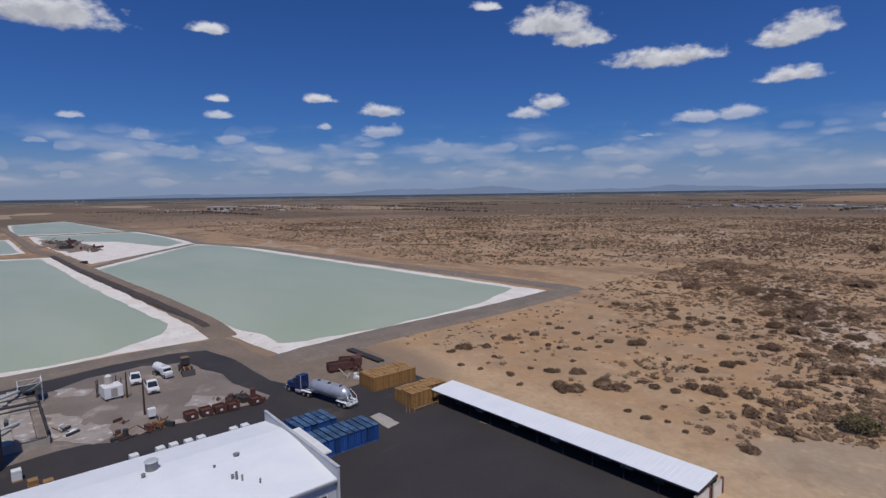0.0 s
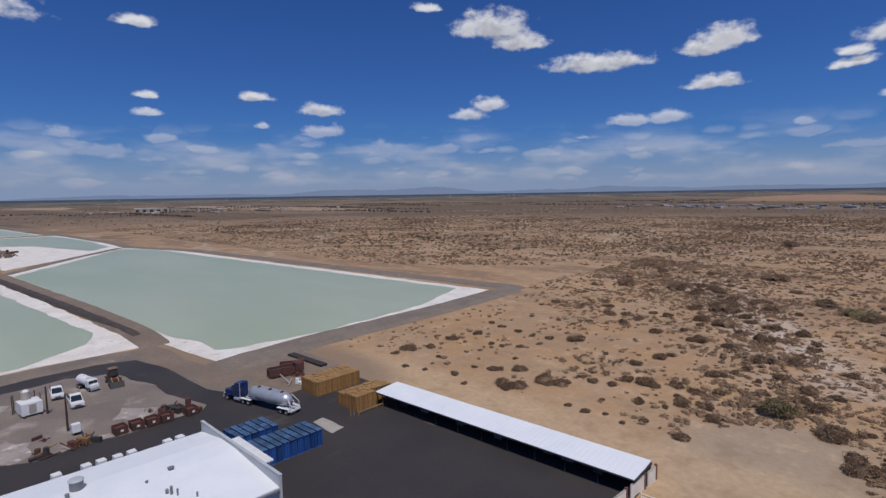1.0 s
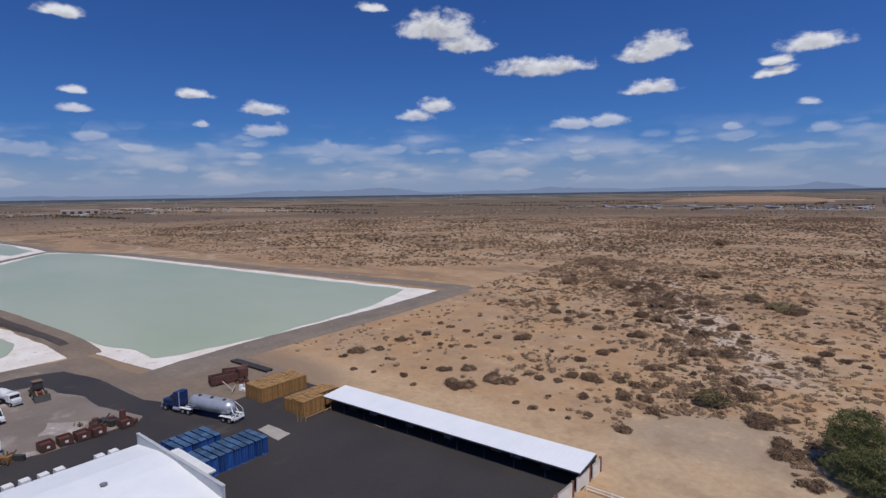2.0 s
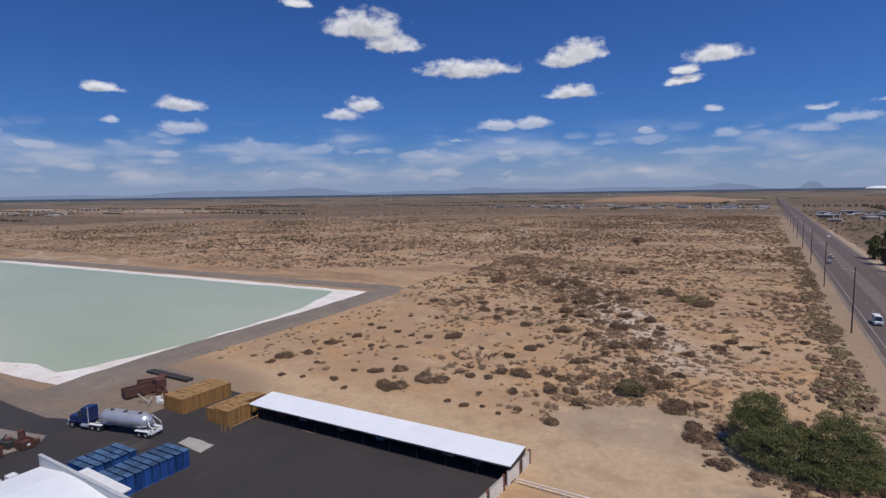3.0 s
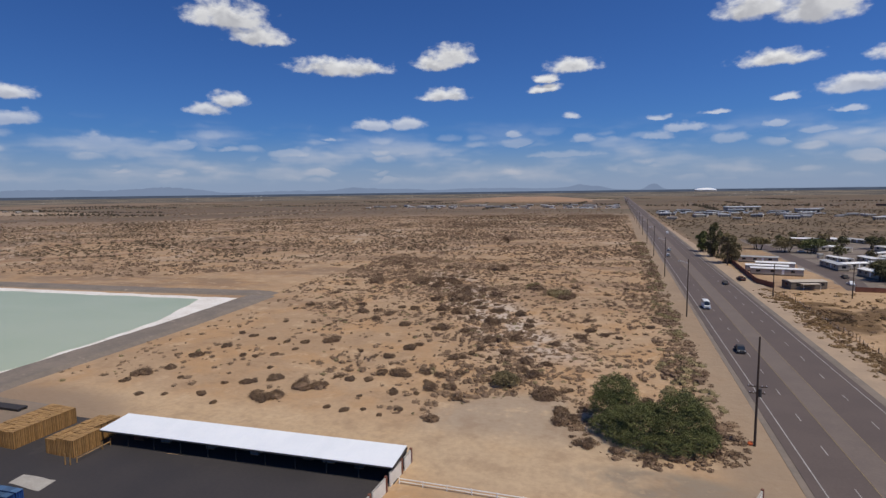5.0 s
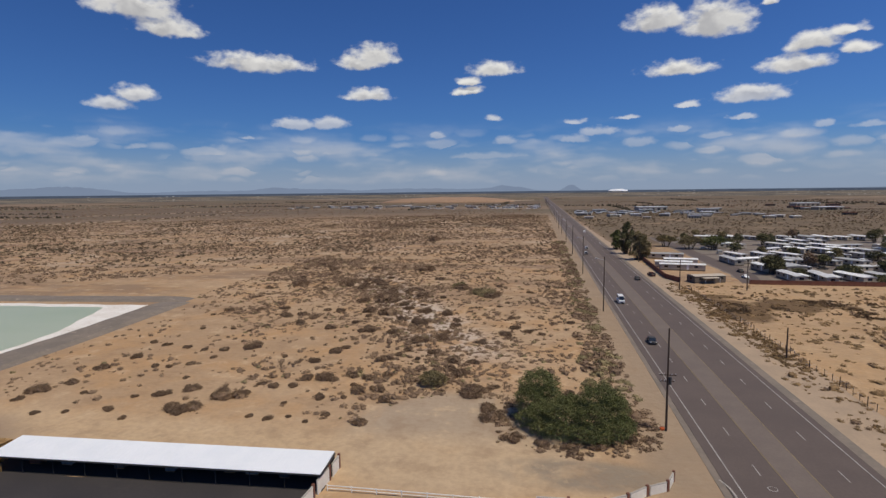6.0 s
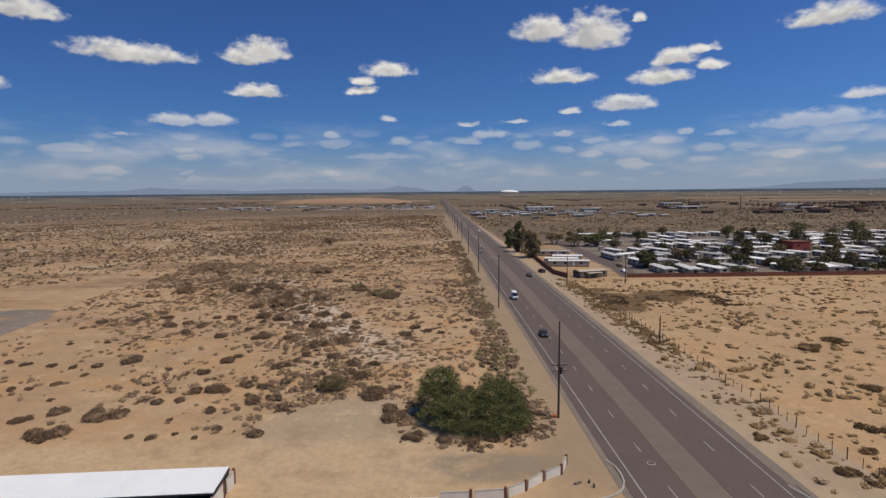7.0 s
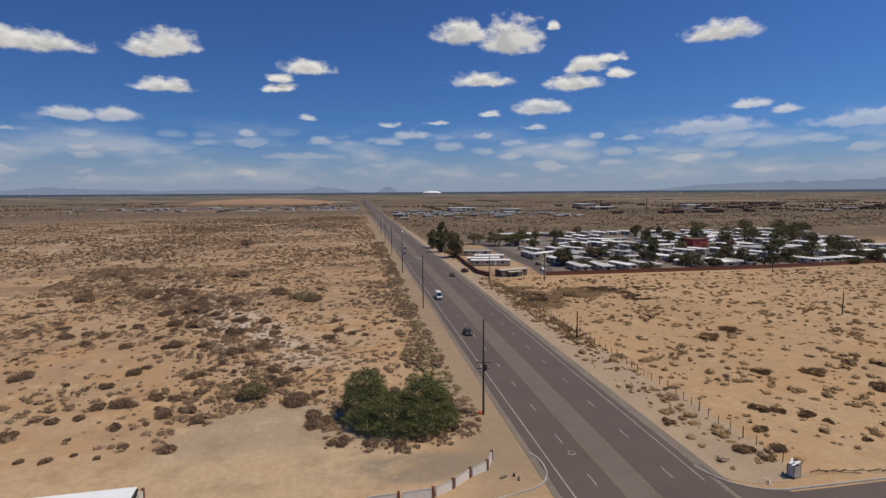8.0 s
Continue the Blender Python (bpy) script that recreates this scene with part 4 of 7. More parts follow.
# ------------------------------------------------------------------ long open shed
def shed():
    s = thing("open_shed", pose(-51.9, 63.9, 0, 0, 0, 2.9), "long low open shed with a white sheet roof", "shed")
    L, y0, y1 = 24.2, -2.7, 2.75
    bm = bmesh.new()
    a = [bm.verts.new((x, y, z)) for x, y, z in ((-L, y0 - 0.2, 2.42), (L, y0 - 0.2, 2.42), (L, y1, 2.75), (-L, y1, 2.75))]
    c = [bm.verts.new(v.co + Vector((0, 0, 0.12))) for v in a]
    bm.faces.new(a[::-1])
    bm.faces.new(c)
    for i in range(4):
        j = (i + 1) % 4
        bm.faces.new((a[i], a[j], c[j], c[i]))
    roof = part("roof", bm, "roof", s, "white ribbed sheet roof")
    bm = bmesh.new()
    for i in range(61):
        x = -L + 0.2 + i * (2 * L - 0.4) / 60
        m = Matrix.Translation((x, 0, 2.585 + 0.122 + 0.012)) @ Matrix.Rotation(math.atan2(0.33, 5.65), 4, "X")
        bmesh.ops.create_cube(bm, size=1.0, matrix=m @ Matrix.Diagonal((0.05, 5.5, 0.03, 1)))
    part("roof_ribs", bm, "roof", roof)
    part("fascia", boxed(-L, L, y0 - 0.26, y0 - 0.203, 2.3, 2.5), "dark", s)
    # back wall, floor, posts and rafters carry the interior's shade in their colours
    part("back_wall", boxed(-L, L, y1 - 0.2, y1 - 0.1, 0, 2.7), "dark", s, "sheet back wall darkened for the shade inside")
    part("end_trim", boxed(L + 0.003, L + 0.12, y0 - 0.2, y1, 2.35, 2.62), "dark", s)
    part("floor_slab", boxed(-L, L, y0 + 0.2, y1, 0, 0.12), "tyre_and_shade", s)
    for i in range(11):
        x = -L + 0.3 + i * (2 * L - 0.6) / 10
        part("post", boxed(x - 0.05, x + 0.05, y0 + 0.1, y0 + 0.2, 0.12, 2.4), "tyre_and_shade", s)
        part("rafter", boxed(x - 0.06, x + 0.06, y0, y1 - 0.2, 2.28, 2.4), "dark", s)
    # stores in the shade of the roof
    return s


shed()
rng = random.Random(8)


def store_box(name, x, y, w, d, h, mat, label, category):
    o = thing(name, Matrix.Translation((-51.9, 63.9, 0)) @ pose(0, 0, 0, 0, 0, 2.9) @ pose(x, y, 0.12), label, category)
    part("body", boxed(-w, w, -d, d, 0.1, h, 0.04), mat, o)
    part("skid", boxed(-w, w, -d + 0.05, -d + 0.2, 0, 0.098), "wood", o)
    part("skid", boxed(-w, w, d - 0.2, d - 0.05, 0, 0.098), "wood", o)


# dull store colours, darkened to match the shade under the roof
for x, w, mat, lab in ((-14.6, 0.8, "fan_grey", "grey metal storage box in the shed"), (-6.4, 0.7, "twig", "dull sack pallet in the shed"), (1.4, 0.7, "fan_grey", "grey carton stack in the shed"), (4.2, 0.6, "twig", "dull carton stack in the shed"),
                       (9.8, 0.8, "dark", "dark covered load in the shed"), (13.2, 0.9, "fan_grey", "grey crate in the shed"), (18.0, 0.7, "dark", "dark metal box in the shed"), (-19.5, 0.9, "rust", "rusty drum pallet in the shed")):
    store_box("storage_crate", x, rng.uniform(0.2, 1.4), w, 0.55, rng.uniform(0.9, 1.4), mat, lab, "crate")


def wall_panel(x0, y0, x1, y1, h, name="gate_wall"):
    a, b = Vector((x0, y0, 0)), Vector((x1, y1, 0))
    w = thing(name, Matrix.Translation(a) @ pose(0, 0, 0, 0, 0, math.degrees(math.atan2(y1 - y0, x1 - x0))), "white painted block wall panel between brown posts", "wall", "white wall panels")
    n = (b - a).length
    part("panel", boxed(0.2, n - 0.2, -0.09, 0.09, 0, h, 0.02), "cream", w)
    part("post", boxed(-0.17, 0.17, -0.17, 0.17, 0, h + 0.25, 0.03), "brick_red", w, "red-brown post")
    part("cap", boxed(0.18, n - 0.22, -0.12, 0.12, h + 0.003, h + 0.06), "concrete", w)


for seg in ((-27.6, 68.7, -27.6, 66.0), (-27.7, 65.4, -27.9, 61.6), (-27.9, 60.6, -28.1, 56.8), (-28.1, 56.2, -28.3, 52.4)):
    wall_panel(*seg, 1.9)
for seg in ((17.6, 72.3, 16.5, 70.0), (16.3, 69.7, 13.7, 68.2), (13.5, 68.1, 11.0, 66.0), (10.8, 65.8, 8.2, 64.3), (8.0, 64.2, 3.8, 63.8), (3.6, 63.8, -0.5, 63.6)):
    wall_panel(*seg, 1.25)


def pipe_fence():
    f = thing("pipe_rail", pose(-27, 62.9, 0, 0, 0, 1.0), "low white pipe rail beside the dirt clearing", "rail")
    part("bar", rodded((0, 0, 0.75), (26.4, 0, 0.7), 0.06), "white", f)
    part("bar", rodded((0, 0, 0.35), (26.4, 0, 0.32), 0.045), "white", f)
    for i in range(9):
        part("post", rodded((i * 3.3, 0, 0), (i * 3.3, 0, 0.85), 0.06), "white", f)


pipe_fence()


# ------------------------------------------------------------------ vehicles
def wheel(parent, x, y, r, w, dual=False):
    """A wheel on an axle along y."""
    bm = bmesh.new()
    side = 1 if y > 0 else -1
    ww = w * (2.1 if dual else 1)
    rod(bm, (x, y - side * ww / 2, r), (x, y + side * ww / 2, r), r, r, 18)
    t = part("wheel", bm, "tyre_and_shade", parent)
    part("rim", rodded((x, y + side * ww * 0.35, r), (x, y + side * (ww / 2 + 0.02), r), r * 0.55, r * 0.5, 12), "steel", t)


def tank_truck():
    t = thing("tank_truck", pose(-83.2, 47.5, 0.06, 0, 0, 194.5), "bulk tank trailer of dull silver behind a navy tractor", "truck")
    # local +x points forward
    bm = bmesh.new()
    rings = ((0.9, 0.35, 2.35), (1.6, 1.05, 2.3), (2.3, 1.22, 2.3), (6.0, 1.24, 2.22), (9.6, 1.22, 2.3), (10.4, 1.05, 2.36), (11.0, 0.4, 2.4))
    prev = None
    for x, r, z in rings:
        ring = [bm.verts.new((x, r * math.cos(a), z + r * math.sin(a))) for a in [2 * math.pi * k / 28 for k in range(28)]]
        if prev:
            for k in range(28):
                bm.faces.new((prev[k], prev[(k + 1) % 28], ring[(k + 1) % 28], ring[k]))
        else:
            bm.faces.new(ring[::-1])
        prev = ring
    bm.faces.new(prev)
    bmesh.ops.recalc_face_normals(bm, faces=bm.faces)
    tank = part("tank", bm, "steel", t, "dull silver bulk tank")
    for f in tank.data.polygons:
        f.use_smooth = True
    for x in (3.0, 6.0, 8.8):
        bm = rodded((x, 0, 3.4), (x, 0, 3.66), 0.34, 0.3, 14)
        part("hatch", bm, "dark", tank)
    part("walkway", boxed(2.2, 9.6, -0.75, -0.4, 3.38, 3.44), "steel", tank)
    for x in (2.0, 4.0, 7.9, 9.7):
        bm = bmesh.new()
        bmesh.ops.create_cone(bm, cap_ends=False, segments=28, radius1=1.26, radius2=1.26, depth=0.08, matrix=Matrix.Translation((x, 0, 2.28)) @ Matrix.Rotation(math.pi / 2, 4, "Y"))
        part("tank_band", bm, "steel", tank)
    bm = bmesh.new()
    for y in (-0.5, 0.5):
        box(bm, 0.0, 3.4, y - 0.08, y + 0.08, 0.85, 1.1)
        box(bm, 8.6, 12.0, y - 0.08, y + 0.08, 1.1, 1.3)
        rod(bm, (0.1, y, 1.1), (1.6, y, 3.1), 0.06)
        rod(bm, (3.2, y, 1.0), (1.4, y, 2.0), 0.06)
    part("frame", bm, "white", t, "white trailer frame")
    bm = bmesh.new()
    for y in (-1.15, 1.15):
        rod(bm, (0.1, y, 1.0), (0.1, y, 2.0), 0.05)
        rod(bm, (0.1, y, 2.0), (1.3, y * 0.5, 3.3), 0.05)
    box(bm, -0.15, 0.1, -1.2, 1.2, 0.65, 0.95)
    part("rear_rack", bm, "white", t)
    for y in (-1.2, 1.2):
        bm = bmesh.new()
        box(bm, 0.3, 3.0, y - 0.28, y + 0.28, 1.12, 1.2, 0.03)
        box(bm, 0.2, 0.3, y - 0.28, y + 0.28, 0.7, 1.15)
        part("mudguard", bm, "white", t, "white mudguard")
    for x in (0.95, 2.25):
        for y in (-1.0, 1.0):
            wheel(t, x, y, 0.52, 0.28, True)
    # tractor
    bm = bmesh.new()
    for y in (-0.4, 0.4):
        box(bm, 9.6, 17.6, y - 0.06, y + 0.06, 0.75, 1.0)
    part("chassis", bm, "dark", t)
    for x in (10.6, 11.95):
        for y in (-1.0, 1.0):
            wheel(t, x, y, 0.52, 0.28, True)
    for y in (-1.12, 1.12):
        part("fender", boxed(9.9, 12.7, y - 0.3, y + 0.3, 1.1, 1.18, 0.03), "white", t, "white drive fender")
        wheel(t, 16.4, y * 0.95, 0.52, 0.3)
        part("fuel_tank", rodded((12.9, y, 0.75), (14.3, y, 0.75), 0.32, 0.32, 16), "steel", t)
        part("exhaust", rodded((13.0, y * 0.9, 1.0), (13.0, y * 0.9, 3.9), 0.09), "steel", t)
    bm = bmesh.new()
    prism(bm, [(13.0, -1.2), (15.5, -1.2), (15.5, 1.2), (13.0, 1.2)], 1.0, 3.3)
    top = [v for v in bm.verts if v.co.z > 3 and v.co.x > 15]
    bmesh.ops.translate(bm, vec=(-0.7, 0, -0.1), verts=top)
    bmesh.ops.bevel(bm, geom=list(bm.edges), offset=0.12, segments=2, affect="EDGES")
    cab = part("cab", bm, "navy", t, "navy blue sleeper cab")
    part("windscreen", boxed(15.12, 15.2, -1.0, 1.0, 2.35, 2.95), "glass", cab)
    for y in (-1.215, 1.175):
        part("side_window", boxed(14.1, 14.95, y, y + 0.04, 2.2, 2.9), "glass", cab)
    part("roof_fairing", boxed(13.1, 14.5, -1.05, 1.05, 3.3, 3.65, 0.14), "navy", cab)
    bm = boxed(15.45, 17.4, -0.85, 0.85, 1.0, 2.0, 0.18)
    hood = part("hood", bm, "navy", t)
    part("grille", boxed(17.405, 17.46, -0.55, 0.55, 1.0, 1.85), "steel", hood)
    part("bumper", boxed(17.3, 17.6, -1.2, 1.2, 0.45, 0.85, 0.05), "steel", t)
    for y in (-1.0, 1.0):
        part("front_fender", boxed(15.7, 17.2, y - 0.22, y + 0.22, 1.06, 1.28, 0.06), "navy", t)
        part("headlight", boxed(17.2, 17.36, y - 0.14, y + 0.14, 1.1, 1.3), "white", t)


tank_truck()


def car(name, m, label, paint, L=4.6, W=1.85, H=1.5, cab=(0.22, 0.80), bed=False, van=False, group=""):
    """A road vehicle, front towards local +x, resting on z = 0."""
    c = thing(name, m, label, "van" if van else "car" if not bed else "pickup truck", group)
    r = 0.34
    bm = bmesh.new()
    zb = H * (0.52 if not van else 0.5)
    box(bm, -L / 2, L / 2, -W / 2, W / 2, 0.28, zb, 0.12)
    body = part("body", bm, paint, c)
    bm = bmesh.new()
    x0, x1 = -L / 2 + L * cab[0] * (1 if not van else 0.05), -L / 2 + L * cab[1]
    if bed:
        x0 = -L / 2 + L * 0.42
    box(bm, x0, x1, -W / 2 + 0.06, W / 2 - 0.06, zb - 0.05, H)
    tops = [v for v in bm.verts if v.co.z > H - 0.1]
    for v in tops:
        v.co.x += (0.12 if van or bed else 0.45) if v.co.x < (x0 + x1) / 2 else (-0.75 if not van else -0.5)
        v.co.y *= 0.88
    bmesh.ops.bevel(bm, geom=list(bm.edges), offset=0.07, segments=2, affect="EDGES")
    cabin = part("cabin", bm, paint, c)
    bm = bmesh.new()
    a = [bm.verts.new(p) for p in ((x1 + 0.05, -W * 0.43, zb + 0.0), (x1 + 0.05, W * 0.43, zb + 0.0), (x1 - 0.6 * (1 if not van else 0.7), W * 0.36, H - 0.1), (x1 - 0.6 * (1 if not van else 0.7), -W * 0.36, H - 0.1))]
    q = bmesh.ops.extrude_face_region(bm, geom=[bm.faces.new(a)])
    bmesh.ops.translate(bm, vec=(0.03, 0, 0.03), verts=[v for v in q["geom"] if isinstance(v, bmesh.types.BMVert)])
    part("windscreen", bm, "glass", cabin)
    for s in (-1, 1):
        bm = boxed(x0 + 0.35, x1 - 0.5, s * (W / 2 - 0.11) - 0.02, s * (W / 2 - 0.11) + 0.02, zb + 0.08, H - 0.16)
        part("side_window", bm, "glass", cabin)
        for x in (-L * 0.31, L * 0.31):
            wheel(c, x, s * (W / 2 - 0.1), r, 0.22)
        part("headlight", boxed(L / 2 - 0.06, L / 2 + 0.015, s * W * 0.36 - 0.16, s * W * 0.36 + 0.16, 0.62, 0.78), "white", body)
        part("tail_light", boxed(-L / 2 - 0.015, -L / 2 + 0.06, s * W * 0.4 - 0.08, s * W * 0.4 + 0.08, 0.66, 0.86), "red_paint", body)
    part("bumper", boxed(L / 2 - 0.1, L / 2 + 0.06, -W * 0.46, W * 0.46, 0.34, 0.52, 0.03), "dark", body)
    part("grille", boxed(L / 2 - 0.05, L / 2 + 0.02, -W * 0.22, W * 0.22, 0.56, 0.76), "dark", body)
    if bed:
        bm = bmesh.new()
        box(bm, -L / 2 + 0.15, x0 - 0.1, -W / 2 + 0.12, W / 2 - 0.12, zb + 0.002, zb + 0.02)
        part("load_bed", bm, "dark", c, "dark open load bed")
        bm = bmesh.new()
        for y in (-W / 2 + 0.1, W / 2 - 0.1):
            box(bm, -L / 2 + 0.1, x0 - 0.08, y - 0.04, y + 0.04, zb + 0.002, zb + 0.6)
        part("rack", bm, "dark", c)
    return c


car("pickup_truck", pose(-126.3, 20.4, 0.09, 0, 0, -6), "white work pickup with a dark utility bed on the gravel", "white", 6.0, 2.05, 2.0, (0.4, 0.76), bed=True, group="lot vehicles")
car("pickup_truck", pose(-118.4, 21.9, 0.09, 0, 0, -4), "white pickup with a dark flat bed on the gravel", "white", 6.2, 2.1, 2.1, (0.4, 0.76), bed=True, group="lot vehicles")
car("panel_van", pose(27.6, 190.0, 0.112, 0, 0, -90), "white panel van driving on the road", "white", 5.9, 2.05, 2.5, (0.0, 0.86), van=True)
car("dark_car", pose(28.0, 140.0, 0.112, 0, 0, -90), "black hatchback driving on the road", "dark", 4.5, 1.85, 1.55)
car("dark_car", pose(41.6, 240.0, 0.112, 0, 0, 90), "dark saloon driving on the road", "dark", 4.7, 1.85, 1.5)
car("red_pickup", pose(49.6, 252.0, 0.06, 0, 0, 100), "dull red pickup parked on the verge", "rust", 5.4, 1.95, 1.8, (0.4, 0.76), bed=True)
car("pale_car", pose(28.0, 335.0, 0.112, 0, 0, -90), "pale silver car driving on the road", "steel", 4.6, 1.85, 1.5)
car("white_car", pose(31.0, 366.0, 0.112, 0, 0, -90), "white car driving on the road", "white", 4.6, 1.85, 1.5)
car("white_car", pose(41.4, 514.0, 0.112, 0, 0, 90), "white car far along the road", "white", 4.6, 1.85, 1.5)


def water_truck():
    t = thing("water_truck", pose(-126.4, 25.7, 0.09, 0, 0, 12) @ Matrix.Scale(0.84, 4), "white water truck with a rounded tank", "truck", "lot vehicles")
    bm = bmesh.new()
    bmesh.ops.create_cone(bm, cap_ends=True, segments=24, radius1=1.12, radius2=1.12, depth=4.2, matrix=Matrix.Translation((-1.2, 0, 2.0)) @ Matrix.Rotation(math.pi / 2, 4, "Y"))
    tank = part("tank", bm, "white", t)
    part("hatch", rodded((-1.2, 0, 3.1), (-1.2, 0, 3.3), 0.3), "white", tank)
    part("chassis", boxed(-3.4, 3.2, -0.5, 0.5, 0.6, 0.9), "dark", t)
    cab = part("cab", boxed(1.1, 2.6, -1.15, 1.15, 0.9, 2.7, 0.14), "white", t)
    part("windscreen", boxed(2.57, 2.63, -0.95, 0.95, 1.75, 2.45), "glass", cab)
    part("hood", boxed(2.55, 3.7, -0.95, 0.95, 0.8, 1.7, 0.16), "white", t)
    part("bumper", boxed(3.6, 3.85, -1.1, 1.1, 0.45, 0.75, 0.04), "steel", t)
    for s in (-1, 1):
        wheel(t, 2.7, s * 0.98, 0.5, 0.28)
        wheel(t, -1.6, s * 0.95, 0.5, 0.28, True)
        wheel(t, -2.75, s * 0.95, 0.5, 0.28, True)


water_truck()


def wheel_loader():
    t = thing("wheel_loader", pose(-126.0, 30.2, 0.09, 0, 0, -4), "dusty brown wheel loader with its bucket down", "loader", "lot vehicles")
    part("body", boxed(-2.4, -0.1, -0.8, 0.8, 0.8, 1.9, 0.12), "rust", t)
    cab = part("cab", boxed(-0.8, 0.7, -0.75, 0.75, 1.7, 3.2, 0.1), "dark", t)
    part("cab_roof", boxed(-0.95, 0.85, -0.85, 0.85, 3.203, 3.32, 0.04), "scrub", cab)
    part("front_frame", boxed(0.6, 2.0, -0.45, 0.45, 0.7, 1.4, 0.08), "rust", t)
    for s in (-1, 1):
        part("lift_arm", rodded((0.9, s * 0.55, 1.5), (3.0, s * 0.55, 0.7), 0.13), "wood", t)
        wheel(t, 1.3, s * 0.95, 0.7, 0.5)
        wheel(t, -1.6, s * 0.95, 0.7, 0.5)
    bm = bmesh.new()
    prism(bm, [(2.9, -1.3), (4.0, -1.3), (4.0, 1.3), (2.9, 1.3)], 0.05, 1.1)
    bmesh.ops.translate(bm, vec=(-0.55, 0, 0), verts=[v for v in bm.verts if v.co.x > 3.5 and v.co.z > 1])
    part("bucket", bm, "dark", t)


wheel_loader()


def white_plant_unit():
    t = thing("batch_unit", pose(-119.2, 15.0, 0.09, 0, 0, 6), "off-white generator housing with a round hopper on skids", "machine")
    part("housing", boxed(-1.6, 1.7, -1.5, 1.7, 0.35, 2.5, 0.06), "white", t)
    part("skid", boxed(-1.9, 2.0, -1.3, -1.0, 0, 0.348), "dark", t)
    part("skid", boxed(-1.9, 2.0, 1.2, 1.5, 0, 0.348), "dark", t)
    part("door", boxed(1.703, 1.74, -0.4, 0.7, 0.6, 2.2), "concrete", t)
    part("hopper", rodded((-1.4, 0, 2.5), (-1.4, 0, 3.9), 0.8, 0.7, 18), "concrete", t)
    part("hopper_cap", rodded((-1.4, 0, 3.9), (-1.4, 0, 4.2), 0.55, 0.3, 14), "white", t)
    for x, y in ((-2.6, 1.6), (-2.6, -1.6), (-0.2, 1.85)):
        part("leg", rodded((x, y, 0), (x, y, 3.4), 0.08), "dark", t)
    part("ladder", boxed(-2.2, -1.9, -2.0, -1.9, 0, 3.4), "dark", t)


white_plant_unit()


def utility_pole(m, h, label, arms=True, lamp=False, group="roadside poles"):
    p = thing("utility_pole", m, label, "utility pole", group)
    part("pole", rodded((0, 0, 0), (0, 0, h), 0.19, 0.12, 10), "pole", p)
    if arms:
        for z, w in ((h * 0.55, 1.3), (h * 0.49, 1.1)):
            a = part("crossarm", boxed(-w, w, -0.07, 0.07, z - 0.06, z + 0.06), "pole", p)
            for x in (-w + 0.1, -w * 0.45, w * 0.45, w - 0.1):
                part("insulator", rodded((x, 0, z + 0.06), (x, 0, z + 0.26), 0.06, 0.04, 6), "steel", a)
        part("transformer", rodded((0.34, 0, h * 0.46), (0.34, 0, h * 0.53), 0.26, 0.26, 12), "dark", p)
    if lamp:
        part("lamp_arm", rodded((0, 0, h * 0.93), (-2.2, 0, h * 0.97), 0.05, 0.04), "steel", p)
        part("lamp_head", boxed(-2.9, -2.1, -0.16, 0.16, h * 0.96, h * 0.975, 0.02), "steel", p)
    return p


utility_pole(pose(20.1, 88.0, 0), 16.8, "tall dark creosoted utility pole with two crossarms")
second = utility_pole(pose(20.3, 175.7, 0), 17.6, "tall dark utility pole with a street lamp arm", arms=False, lamp=True)
for k in range(1, 22):
    copy_thing(second, pose(20.0, 175.7 + 79.5 * k, 0))
wood_post = utility_pole(pose(55.1, 130.5, 0), 7.3, "short leaning wooden service pole in the scrub", arms=False, group="service poles")
for x, y in ((145.7, 141.7), (53.0, 216.6), (77.7, 218.9), (52.6, 300), (190, 222)):
    copy_thing(wood_post, pose(x, y, 0) @ Matrix.Diagonal((1, 1, 1.0 if x > 100 or y < 200 else 1.6, 1)))
lot_pole = utility_pole(pose(-116.9, 17.3, 0.09), 5.1, "short dark lamp pole on the gravel lot", arms=False, group="lot poles")
copy_thing(lot_pole, pose(-105.4, 18.1, 0.09) @ Matrix.Diagonal((1, 1, 1.27, 1)))


def marker():
    t = thing("orange_marker", pose(19.6, 88.3, 0), "bright orange marker bundle at the foot of a pole", "marker")
    bm = bmesh.new()
    bmesh.ops.create_icosphere(bm, subdivisions=2, radius=0.42)
    for v in bm.verts:
        v.co *= 1 + 0.3 * noise.noise(v.co * 4)
        v.co.z = max(v.co.z * 0.7 + 0.28, 0.0)
    part("bundle", bm, "orange", t)


marker()


# ------------------------------------------------------------------ lot clutter
def dumpster(m):
    d = thing("scrap_bin", m, "rusty red steel scrap bin", "scrap bin", "row of scrap bins")
    bm = bmesh.new()
    box(bm, -1.0, 1.0, -0.95, 0.95, 0.1, 0.2)
    for a in ((-1.0, 1.0, -0.95, -0.87), (-1.0, 1.0, 0.87, 0.95), (-1.0, -0.92, -0.868, 0.868), (0.92, 1.0, -0.868, 0.868)):
        box(bm, *a, 0.202, 1.35)
    part("body", bm, "rust", d)
    for y in (-0.6, 0.6):
        part("skid", boxed(-1.0, 1.0, y - 0.08, y + 0.08, 0, 0.098), "dark", d)
    part("sign_plate", boxed(1.003, 1.02, -0.22, 0.22, 0.55, 0.9), "white", d, "small white plate")
    part("scrap_load", boxed(-0.9, 0.9, -0.85, 0.85, 0.21, 0.95), "rust", d)
    return d


first_bin = dumpster(pose(-97.8, 23.8, 0.09, 0, 0, 4))
